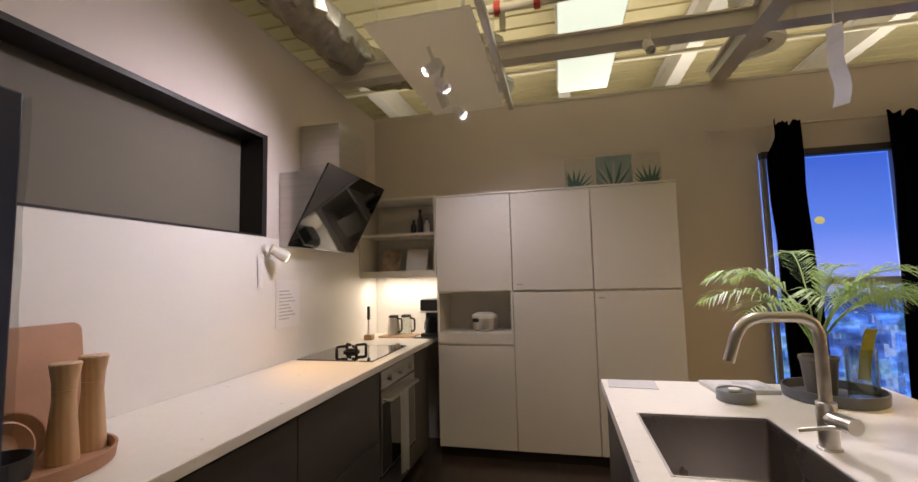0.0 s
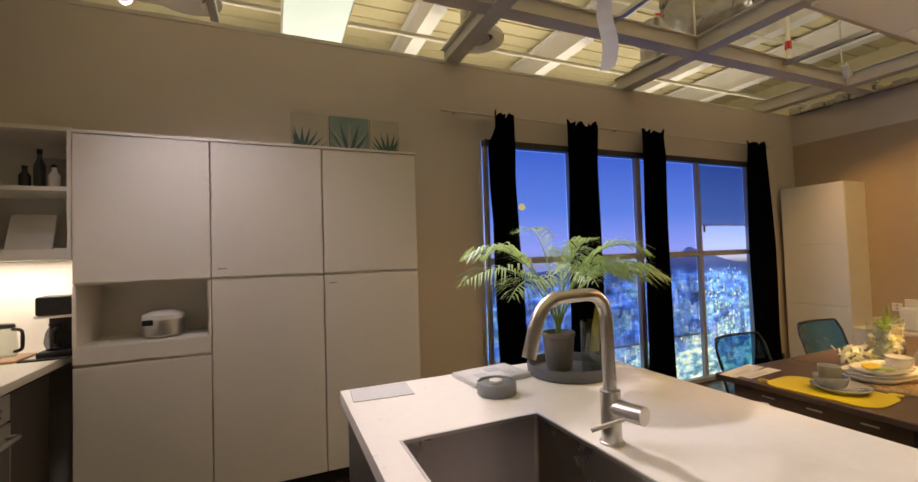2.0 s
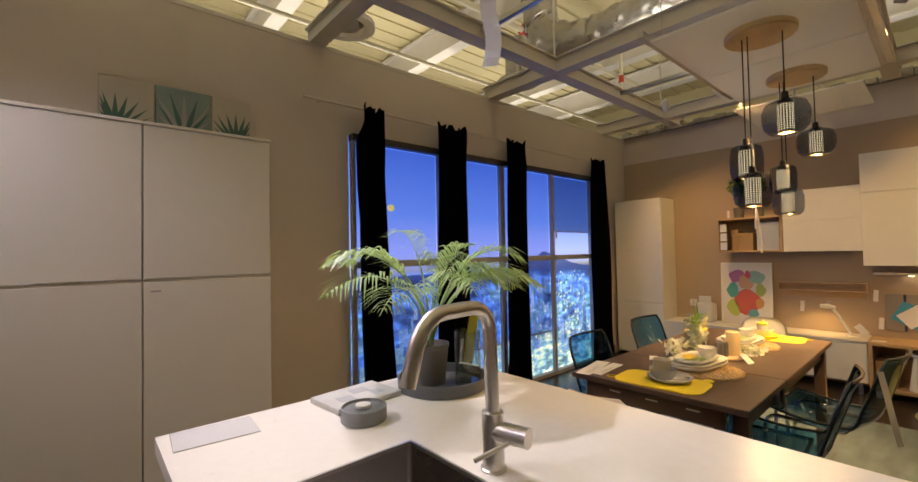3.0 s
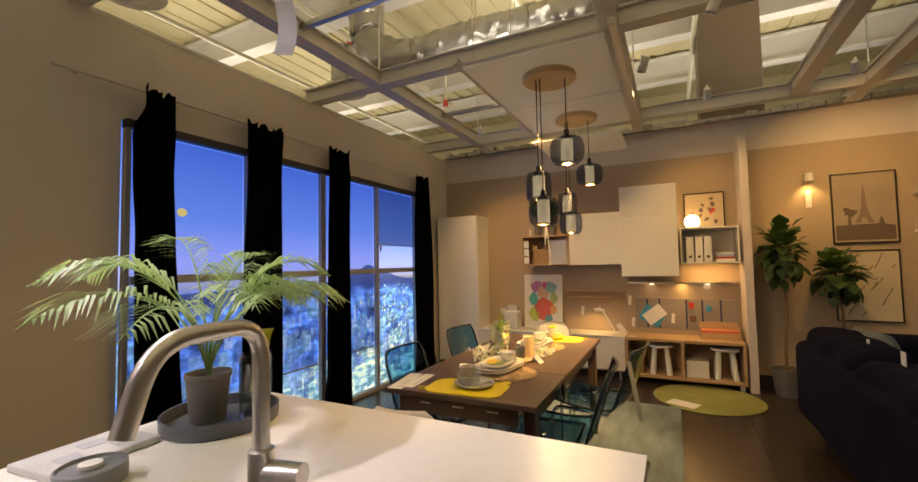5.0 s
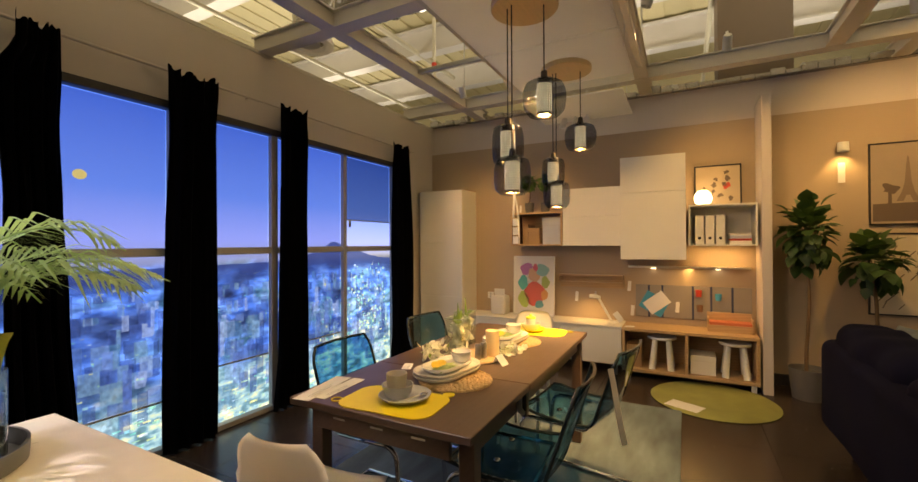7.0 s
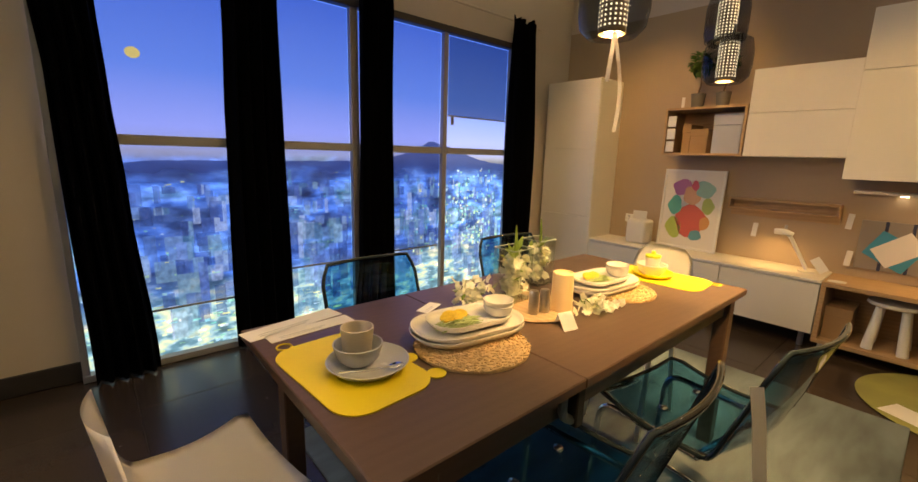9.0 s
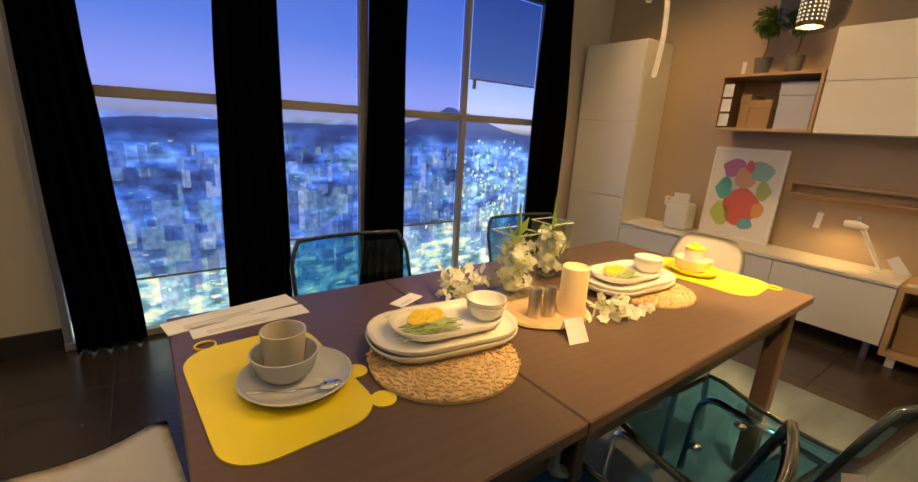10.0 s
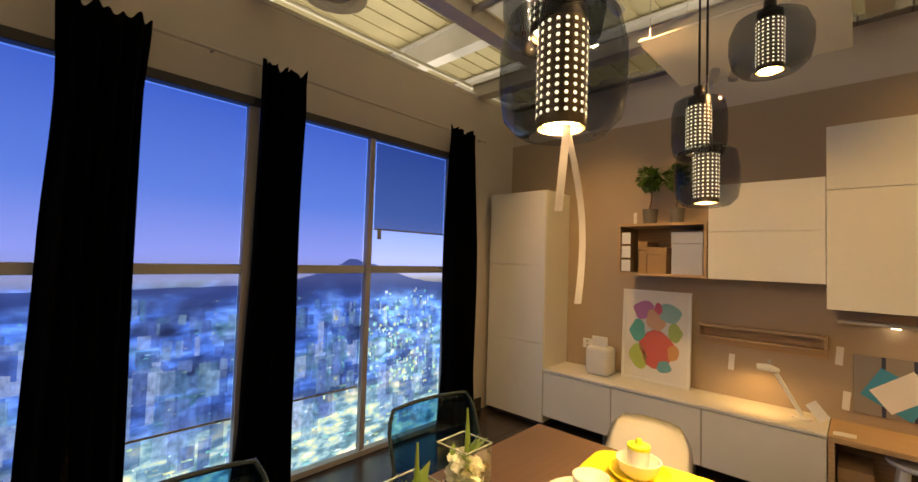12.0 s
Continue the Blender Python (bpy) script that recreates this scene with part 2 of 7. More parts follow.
def B(lo, hi, r=0.0, seg=1):
    return box(bmesh.new(), lo, hi, r, seg)


def rod(bm, a, b, r, r2=None, seg=12):
    a, b = Vector(a), Vector(b)
    d = b - a
    m = Matrix.Translation((a + b) / 2) @ d.to_track_quat("Z", "Y").to_matrix().to_4x4()
    bmesh.ops.create_cone(bm, cap_ends=True, segments=seg, radius1=r, radius2=r if r2 is None else r2, depth=d.length, matrix=m)
    return bm


def lathe(bm, profile, at=(0, 0, 0), seg=24, m=None):
    """Turn (radius, height) pairs round the z axis; ends on the axis are closed."""
    at = Vector(at)
    rings = []
    for r, z in profile:
        if r < 1e-5:
            rings.append([bm.verts.new(at + Vector((0, 0, z)))])
        else:
            rings.append([bm.verts.new(at + Vector((r * math.cos(2 * math.pi * i / seg), r * math.sin(2 * math.pi * i / seg), z))) for i in range(seg)])
    for a, b in zip(rings, rings[1:]):
        for i in range(seg):
            j = (i + 1) % seg
            q = [a[i % len(a)], a[j % len(a)], b[j % len(b)], b[i % len(b)]]
            q = list(dict.fromkeys(q))
            if len(q) > 2:
                bm.faces.new(q)
    if m is not None:
        bmesh.ops.transform(bm, matrix=m, verts=[v for r in rings for v in r])
    return bm


def tube(bm, points, r, seg=10, close=False):
    """A round bar along a run of points."""
    pts = [Vector(p) for p in points]
    rings, n = [], len(pts)
    up = Vector((0.13, 0.27, 0.95))
    for i, p in enumerate(pts):
        a = pts[(i - 1) % n] if close or i else p
        b = pts[(i + 1) % n] if close or i < n - 1 else p
        t = (b - a).normalized()
        s = t.cross(up)
        if s.length < 1e-3:
            s = t.cross(Vector((1, 0, 0)))
        s.normalize()
        u = s.cross(t)
        rr = r[i] if isinstance(r, (list, tuple)) else r
        rings.append([bm.verts.new(p + rr * (math.cos(2 * math.pi * k / seg) * s + math.sin(2 * math.pi * k / seg) * u)) for k in range(seg)])
    for i in range(n if close else n - 1):
        a, b = rings[i], rings[(i + 1) % n]
        for k in range(seg):
            bm.faces.new((a[k], a[(k + 1) % seg], b[(k + 1) % seg], b[k]))
    if not close:
        bm.faces.new(rings[0][::-1])
        bm.faces.new(rings[-1])
    return bm


def bend(points, radius=0.05, steps=6):
    """Round the corners of a run of points."""
    pts = [Vector(p) for p in points]
    out = [pts[0]]
    for a, b, c in zip(pts, pts[1:], pts[2:]):
        u, v = (a - b), (c - b)
        r = min(radius, u.length * 0.49, v.length * 0.49)
        p, q = b + u.normalized() * r, b + v.normalized() * r
        out += [(1 - t) ** 2 * p + 2 * t * (1 - t) * b + t * t * q for t in [i / steps for i in range(steps + 1)]]
    return out + [pts[-1]]


def slab(bm, outline, z0, z1):
    """A flat plate from an outline of (x, y)."""
    lo = [bm.verts.new((x, y, z0)) for x, y in outline]
    hi = [bm.verts.new((x, y, z1)) for x, y in outline]
    n = len(lo)
    bm.faces.new(lo[::-1])
    bm.faces.new(hi)
    for i in range(n):
        bm.faces.new((lo[i], lo[(i + 1) % n], hi[(i + 1) % n], hi[i]))
    return bm


def holed(bm, x0, y0, x1, y1, hx0, hy0, hx1, hy1, z0, z1):
    """A plate with a rectangular hole."""
    o, h = [(x0, y0), (x1, y0), (x1, y1), (x0, y1)], [(hx0, hy0), (hx1, hy0), (hx1, hy1), (hx0, hy1)]
    v = {(k, z): [bm.verts.new((x, y, zz)) for x, y in pts] for k, pts in (("o", o), ("h", h)) for z, zz in (("lo", z0), ("hi", z1))}
    for i in range(4):
        j = (i + 1) % 4
        for z in ("lo", "hi"):
            bm.faces.new((v["o", z][i], v["o", z][j], v["h", z][j], v["h", z][i]))
        for k in ("o", "h"):
            bm.faces.new((v[k, "lo"][i], v[k, "lo"][j], v[k, "hi"][j], v[k, "hi"][i]))
    return bm


# ---- large structure ----
X0, X1, Y0, Y1, TOP = -0.96, 6.45, -2.6, 4.52, 2.9
floor = tagged(part("floor", B((X0 - 0.3, Y0 - 0.1, -0.15), (X1 + 0.15, Y1 + 0.3, -0.006)), GROUT), "dark brown ceramic tile floor with thin joints", "floor", kind="structure")

bm = bmesh.new()
box(bm, (X0 - 0.2, Y0, 0), (X0, 0.5, TOP))
box(bm, (X0 - 0.2, 0.5, 0), (X0, 2.985, 1.655))
box(bm, (X0 - 0.2, 0.5, 2.26), (X0, 2.985, TOP))
box(bm, (X0 - 0.2, 2.985, 0), (X0, Y1 + 0.15, TOP))
wall_west = lone("wall_west", bm, WALL, "greige painted kitchen wall with a long dark opening", "wall", kind="structure")
bm = bmesh.new()
box(bm, (X0 - 0.19, 0.5, 2.235), (X0 + 0.004, 2.985, 2.26))
box(bm, (X0 - 0.19, 2.945, 1.655), (X0 + 0.004, 2.985, 2.235))
box(bm, (X0 - 0.19, 0.5, 1.655), (X0 + 0.004, 2.945, 1.665))
hatch = thing("window_2", (X0, 1.7, 1.655), "long dark recessed wall opening with black reveals", "window", kind="structure")
part("window_frame", bm, BLACK, hatch, "black painted reveal")
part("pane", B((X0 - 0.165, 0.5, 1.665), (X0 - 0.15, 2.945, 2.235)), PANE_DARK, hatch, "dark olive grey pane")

WX0, WX1, WZ0, WZ1 = 2.235, 5.53, 0.02, 2.285
bm = bmesh.new()
box(bm, (X0, Y1, 0), (WX0, Y1 + 0.15, TOP))
box(bm, (WX1, Y1, 0), (X1, Y1 + 0.15, TOP))
box(bm, (WX0, Y1, WZ1), (WX1, Y1 + 0.15, TOP))
box(bm, (WX0, Y1, 0), (WX1, Y1 + 0.15, WZ0))
box(bm, (WX0, Y1 + 0.06, WZ0), (WX1, Y1 + 0.15, WZ1))
lone("wall_north", bm, WALL, "greige painted wall round a wide window", "wall", kind="structure")
lone("wall_east", B((X1, Y0, 0), (X1 + 0.15, Y1 + 0.15, TOP)), WALL, "off-white upper wall above beige paint", "wall", kind="structure")
part("wall_paint", B((X1 - 0.005, Y0, 0), (X1 - 0.0005, Y1, 2.545)), BEIGE, bpy.data.objects["wall_east"], "warm beige painted wall field")
lone("wall_south", B((X0 - 0.2, Y0 - 0.15, 0), (X1 + 0.15, Y0, TOP)), WALL, "plain greige painted closing wall", "wall", kind="structure")
bm = bmesh.new()
box(bm, (1.553, Y1 - 0.014, 0), (WX0, Y1, 0.11), 0.003)
box(bm, (5.56, Y1 - 0.014, 0), (6.04, Y1, 0.11), 0.003)
box(bm, (X1 - 0.02, Y0, 0), (X1 - 0.005, 0.80, 0.11), 0.003)
lone("baseboard", bm, FRAMEDARK, "dark brown baseboard along the wall foot", "baseboard", kind="structure")

# hall shell above and around the set
bm = bmesh.new()
HX0, HX1, HY0, HY1, HZ = -4.0, 11.0, -6.0, 9.5, 4.9
for i in range(50):
    y = HY0 + (HY1 - HY0) * i / 50
    box(bm, (HX0, y, HZ), (HX1, y + 0.22, HZ + 0.028))
box(bm, (HX0, HY0, HZ + 0.026), (HX1, HY1, HZ + 0.1))
lone("ceiling", bm, DECK, "cream corrugated steel deck of the hall", "ceiling", kind="structure")
bm = bmesh.new()
box(bm, (HX0 - 0.1, HY0, -0.1), (HX0, HY1, HZ + 0.1))
box(bm, (HX1, HY0, -0.1), (HX1 + 0.1, HY1, HZ + 0.1))
box(bm, (HX0, HY0 - 0.1, -0.1), (HX1, HY0, HZ + 0.1))
box(bm, (HX0, HY1, -0.1), (HX1, HY1 + 0.1, HZ + 0.1))
lone("wall_hall", bm, DECK, "plain far walls of the hall", "wall", kind="structure")


# ---- window, city print, blinds, curtains ----
def night_sky():
    """Backlit print: dusk sky above, blurred light and dark quarters of the city below."""
    m = bpy.data.materials.new("backlit_night_sky_print")
    m.use_nodes = True
    n, l = m.node_tree.nodes, m.node_tree.links
    p = n["Principled BSDF"]
    tc, sep = n.new("ShaderNodeTexCoord"), n.new("ShaderNodeSeparateXYZ")
    l.new(tc.outputs["Object"], sep.inputs[0])

    def ramp(src, lo, hi, stops):
        mr, r = n.new("ShaderNodeMapRange"), n.new("ShaderNodeValToRGB")
        mr.inputs[1].default_value, mr.inputs[2].default_value = lo, hi
        l.new(src, mr.inputs[0])
        l.new(mr.outputs[0], r.inputs[0])
        e = r.color_ramp.elements
        e[0].position, e[0].color = stops[0][0], (*stops[0][1], 1)
        e[1].position, e[1].color = stops[-1][0], (*stops[-1][1], 1)
        for pos, col in stops[1:-1]:
            e.new(pos).color = (*col, 1)
        return r.outputs[0]

    def clouds(scale, stretch, detail):
        mp, nz = n.new("ShaderNodeMapping"), n.new("ShaderNodeTexNoise")
        mp.inputs["Scale"].default_value = stretch
        l.new(tc.outputs["Object"], mp.inputs[0])
        nz.inputs["Scale"].default_value, nz.inputs["Detail"].default_value = scale, detail
        l.new(mp.outputs[0], nz.inputs[0])
        return nz.outputs[0]

    def mix(fac, a, b, kind="MIX"):
        x = n.new("ShaderNodeMix")
        x.data_type, x.blend_type = "RGBA", kind
        if isinstance(fac, float):
            x.inputs[0].default_value = fac
        else:
            l.new(fac, x.inputs[0])
        l.new(a, x.inputs[6])
        l.new(b, x.inputs[7])
        return x.outputs[2]

    def span(src, lo, hi):
        mr = n.new("ShaderNodeMapRange")
        mr.interpolation_type = "SMOOTHSTEP"
        mr.inputs[1].default_value, mr.inputs[2].default_value = lo, hi
        l.new(src, mr.inputs[0])
        return mr.outputs[0]

    sky = ramp(sep.outputs[2], 1.15, 2.28, [(0.0, (0.42, 0.40, 0.40)), (0.06, (0.30, 0.33, 0.55)), (0.16, (0.30, 0.36, 0.78)), (0.45, (0.12, 0.23, 0.66)), (1.0, (0.045, 0.115, 0.50))])
    # quarters of the city: broad patches of blue, violet and teal, then streets and roofs
    broad = ramp(clouds(1.0, (2.2, 1, 4.0), 1), 0.3, 0.7, [(0.0, (0.025, 0.05, 0.13)), (0.3, (0.05, 0.10, 0.28)), (0.5, (0.08, 0.21, 0.68)), (0.65, (0.17, 0.36, 0.90)), (0.8, (0.08, 0.22, 0.32)), (1.0, (0.22, 0.34, 0.60))])
    streets = ramp(clouds(1.0, (8, 1, 18), 3), 0.32, 0.70, [(0.0, (0.30, 0.30, 0.34)), (0.4, (0.75, 0.78, 0.8)), (0.65, (1.2, 1.2, 1.15)), (0.85, (1.5, 1.5, 1.45)), (1.0, (2.2, 2.2, 2.1))])
    city = mix(1.0, broad, streets, "MULTIPLY")
    near = ramp(clouds(1.0, (7, 1, 15), 3), 0.33, 0.68, [(0.0, (0.05, 0.10, 0.12)), (0.35, (0.10, 0.22, 0.30)), (0.55, (0.26, 0.42, 0.48)), (0.72, (0.42, 0.50, 0.38)), (0.88, (0.62, 0.64, 0.42)), (1.0, (0.9, 0.88, 0.72))])
    low = mix(span(sep.outputs[2], 0.50, 0.25), city, near)
    out = mix(span(sep.outputs[2], 1.22, 1.10), sky, low)
    l.new(out, p.inputs["Emission Color"])
    p.inputs["Emission Strength"].default_value = 1.75
    p.inputs["Base Color"].default_value = (0.05, 0.05, 0.06, 1)
    p.inputs["Roughness"].default_value = 0.5
    return m


def hazy_hills():
    """Printed hills that dissolve into haze towards their foot."""
    m = glow("printed_blue_hills", (0.045, 0.075, 0.25), 1.2)
    n, l = m.node_tree.nodes, m.node_tree.links
    tc, sep, nz, k, mr = n.new("ShaderNodeTexCoord"), n.new("ShaderNodeSeparateXYZ"), n.new("ShaderNodeTexNoise"), n.new("ShaderNodeMath"), n.new("ShaderNodeMapRange")
    l.new(tc.outputs["Object"], sep.inputs[0])
    l.new(tc.outputs["Object"], nz.inputs[0])
    nz.inputs["Scale"].default_value, nz.inputs["Detail"].default_value = 7, 5
    k.operation = "MULTIPLY_ADD"
    l.new(nz.outputs[0], k.inputs[0])
    k.inputs[1].default_value = 0.16
    l.new(sep.outputs[2], k.inputs[2])
    l.new(k.outputs[0], mr.inputs[0])
    mr.inputs[1].default_value, mr.inputs[2].default_value = 1.06, 1.19
    mr.inputs[4].default_value = 0.9
    tr, mx = n.new("ShaderNodeBsdfTransparent"), n.new("ShaderNodeMixShader")
    out = n["Material Output"]
    l.new(mr.outputs[0], mx.inputs[0])
    l.new(tr.outputs[0], mx.inputs[1])
    l.new(out.inputs[0].links[0].from_socket, mx.inputs[2])
    l.new(mx.outputs[0], out.inputs[0])
    return m


def lit_blocks(name, strength, lights=False):
    """Printed tower blocks: a tone for each block, broken by rows of lit windows."""
    m = bpy.data.materials.new(name)
    m.use_nodes = True
    n, l = m.node_tree.nodes, m.node_tree.links
    p = n["Principled BSDF"]
    geo, tc = n.new("ShaderNodeNewGeometry"), n.new("ShaderNodeTexCoord")
    ramp = n.new("ShaderNodeValToRGB")
    l.new(geo.outputs["Random Per Island"], ramp.inputs[0])
    e = ramp.color_ramp.elements
    e[0].position, e[0].color = 0.0, (0.03, 0.06, 0.18, 1)
    e[1].position, e[1].color = 1.0, (0.62, 0.74, 0.85, 1)
    for pos, col in ((0.2, (0.05, 0.10, 0.30)), (0.38, (0.12, 0.20, 0.55)), (0.52, (0.10, 0.26, 0.34)), (0.66, (0.22, 0.34, 0.74)), (0.8, (0.26, 0.46, 0.52)), (0.92, (0.42, 0.54, 0.80))):
        x = e.new(pos)
        x.color = (*col, 1)
    if lights:
        while len(e) > 2:
            e.remove(e[1])
        e[0].color, e[-1].color = (0.30, 0.55, 0.95, 1), (0.9, 0.95, 1.0, 1)
        for pos, col in ((0.2, (0.16, 0.62, 0.50)), (0.45, (0.85, 0.78, 0.30)), (0.65, (0.40, 0.72, 0.36)), (0.85, (0.35, 0.60, 0.85))):
            x = e.new(pos)
            x.color = (*col, 1)
    mp = n.new("ShaderNodeMapping")
    mp.inputs["Scale"].default_value = (34, 1, 26)
    l.new(tc.outputs["Object"], mp.inputs[0])
    vo = n.new("ShaderNodeTexNoise")
    vo.inputs["Scale"].default_value, vo.inputs["Detail"].default_value = 1.0, 3
    l.new(mp.outputs[0], vo.inputs[0])
    gt = n.new("ShaderNodeMapRange")
    gt.inputs[1].default_value, gt.inputs[2].default_value = 0.35, 0.68
    gt.inputs[3].default_value, gt.inputs[4].default_value = 0.65, 1.3
    l.new(vo.outputs[0], gt.inputs[0])
    v = n.new("ShaderNodeVectorMath")
    v.operation = "SCALE"
    l.new(ramp.outputs[0], v.inputs[0])
    l.new(gt.outputs[0], v.inputs["Scale"])
    l.new(v.outputs[0], p.inputs["Emission Color"])
    p.inputs["Emission Strength"].default_value = strength
    p.inputs["Base Color"].default_value = (0.05, 0.05, 0.06, 1)
    # printed through haze: the ink is partly see-through
    tr, mx = n.new("ShaderNodeBsdfTransparent"), n.new("ShaderNodeMixShader")
    mx.inputs[0].default_value = 0.6 if lights else 0.55
    l.new(tr.outputs[0], mx.inputs[1])
    l.new(p.outputs[0], mx.inputs[2])
    l.new(mx.outputs[0], n["Material Output"].inputs[0])
    return m


win = thing("window_1", (3.88, Y1, 0.05), "wide grey framed window wall with a dusk city view", "window", kind="structure")
# frames
MULLIONS = [2.252, 3.085, 3.875, 4.70, 5.50]
for i, x in enumerate(MULLIONS):
    w = 0.016 if i == 0 else 0.022 if i in (1, 3) else 0.03
    part("window_frame", B((x - w, 4.465, WZ0), (x + w, 4.508, WZ1 - 0.05), 0.003), FRAME, win)
part("window_frame", B((WX0, 4.45, WZ1 - 0.052), (WX1, 4.515, WZ1), 0.003), FRAMEDARK, win, "dark head rail")
part("window_sill", B((WX0, 4.455, WZ0 - 0.019), (WX1, 4.515, WZ0 + 0.02), 0.003), FRAME, win)
for a, b in zip(MULLIONS, MULLIONS[1:]):
    part("transom", B((a + 0.03, 4.47, 1.27), (b - 0.03, 4.506, 1.324), 0.003), FRAME, win)

city = thing("city_print", (3.88, 4.56, 0.05), "backlit print of a city at dusk behind the window", "backdrop", kind="structure")
part("sky", B((WX0, 4.55, WZ0), (WX1, 4.575, WZ1)), night_sky(), city)
rng = random.Random(4)
bm = bmesh.new()
hill = [(2.23, 1.20)]
for i in range(60):
    x = 2.23 + 3.3 * (i + 1) / 60
    z = 1.155 + 0.012 * math.sin(x * 5) + 0.03 * math.exp(-((x - 3.5) / 0.5) ** 2) + 0.18 * math.exp(-((x - 4.70) / 0.40) ** 2) + 0.035 * math.exp(-((x - 4.61) / 0.08) ** 2) + rng.uniform(-0.004, 0.004)
    hill.append((x, z + 0.02))
vs = [bm.verts.new((x, 4.549, z)) for x, z in hill]
lo = [bm.verts.new((x, 4.549, 1.06)) for x, z in hill]
for i in range(len(vs) - 1):
    bm.faces.new((vs[i], vs[i + 1], lo[i + 1], lo[i]))
part("hills", bm, hazy_hills(), city)
bm = bmesh.new()
lathe(bm, [(0.0, 0.0), (0.034, 0.0), (0.034, 0.002), (0.0, 0.002)], seg=20, m=Matrix.Translation((2.622, 4.549, 1.752)) @ Matrix.Rotation(radians(90), 4, "X") @ Matrix.Diagonal((1, 0.85, 1, 1)))
part("moon", bm, glow("printed_moon", (1.0, 0.78, 0.22), 1.0), city)
bm = bmesh.new()
for k in range(300):
    u = rng.random()
    z = 0.02 + 1.02 * u ** 0.7
    x = rng.uniform(2.24, 5.40)
    if z < 1.0 and rng.random() < 0.35:
        x = min(5.40, max(2.24, rng.choice((2.75, 3.62, 4.45, 5.1)) + rng.gauss(0, 0.14)))
    s = 0.20 + 0.9 * (1.12 - z)
    w = rng.uniform(0.04, 0.13) * s + 0.006
    h = rng.uniform(0.06, 0.20) * s * (1.9 if rng.random() < 0.2 else 1) + 0.012
    z1 = min(z + h, 1.16)
    y = 4.5485 - 0.012 * (1.25 - z) - rng.uniform(0, 0.0004)
    bm.faces.new([bm.verts.new(c) for c in ((x, y, z), (x + w, y, z), (x + w, y, z1), (x, y, z1))])
    if rng.random() < 0.7:
        ww = w * rng.uniform(0.3, 0.7)
        bm.faces.new([bm.verts.new(c) for c in ((x + w, y, z), (x + w + ww, y, z + 0.005), (x + w + ww, y, z1 - 0.004), (x + w, y, z1))])
tagged(part("tower_blocks", bm, lit_blocks("printed_tower_blocks", 1.35), city), kind="stuff")
bm = bmesh.new()
for k in range(800):
    kind = rng.random()
    if kind < 0.42:
        # bright quarter below the mountain
        x, z = 5.08 + rng.gauss(0, 0.26), 0.42 + abs(rng.gauss(0, 0.36))
        w, h = rng.uniform(0.004, 0.030), rng.uniform(0.004, 0.034)
    elif kind < 0.8:
        # lit streets in the near quarter
        x, z = rng.uniform(2.24, 5.45), 0.03 + abs(rng.gauss(0, 0.20))
        w, h = rng.uniform(0.008, 0.055), rng.uniform(0.004, 0.018)
    else:
        x, z = rng.uniform(2.24, 5.45), rng.uniform(0.3, 1.12)
        w, h = rng.uniform(0.003, 0.022), rng.uniform(0.003, 0.010)
    if not 2.24 < x < 5.44 or z > 1.14:
        continue
    y = 4.5465 - 0.012 * (1.25 - z)
    bm.faces.new([bm.verts.new(c) for c in ((x, y, z), (x + w, y, z), (x + w, y, z + h), (x, y, z + h))])
tagged(part("city_lights", bm, lit_blocks("printed_city_lights", 1.7, True), city), kind="stuff")

BLIND = glassy("sheer_blind_cloth", (0.72, 0.74, 0.84), 0.5, 0.2)
BLIND2 = glassy("grey_blind_cloth", (0.50, 0.53, 0.60), 0.5, 0.3)
for i, (a, b, z) in enumerate(((2.29, 3.06, 0.322), (3.11, 3.845, 0.457), (3.905, 4.675, 0.475), (4.765, 5.47, 1.592))):
    bl = thing("roller_blind", ((a + b) / 2, 4.515, z), "sheer grey roller blind lowered over the window" if i < 3 else "grey roller blind half raised", "blind", "roller blinds in the window")
    part("cloth", B((a, 4.512, z), (b, 4.5135, WZ1 - 0.06)), BLIND if i < 3 else BLIND2, bl)
    part("bottom_bar", B((a, 4.508, z - 0.008), (b, 4.517, z + 0.004), 0.002), FRAME, bl)
    if i == 3:
        part("pull_tab", B((a + 0.03, 4.508, z - 0.075), (a + 0.065, 4.511, z - 0.008), 0.001), FRAME, bl)


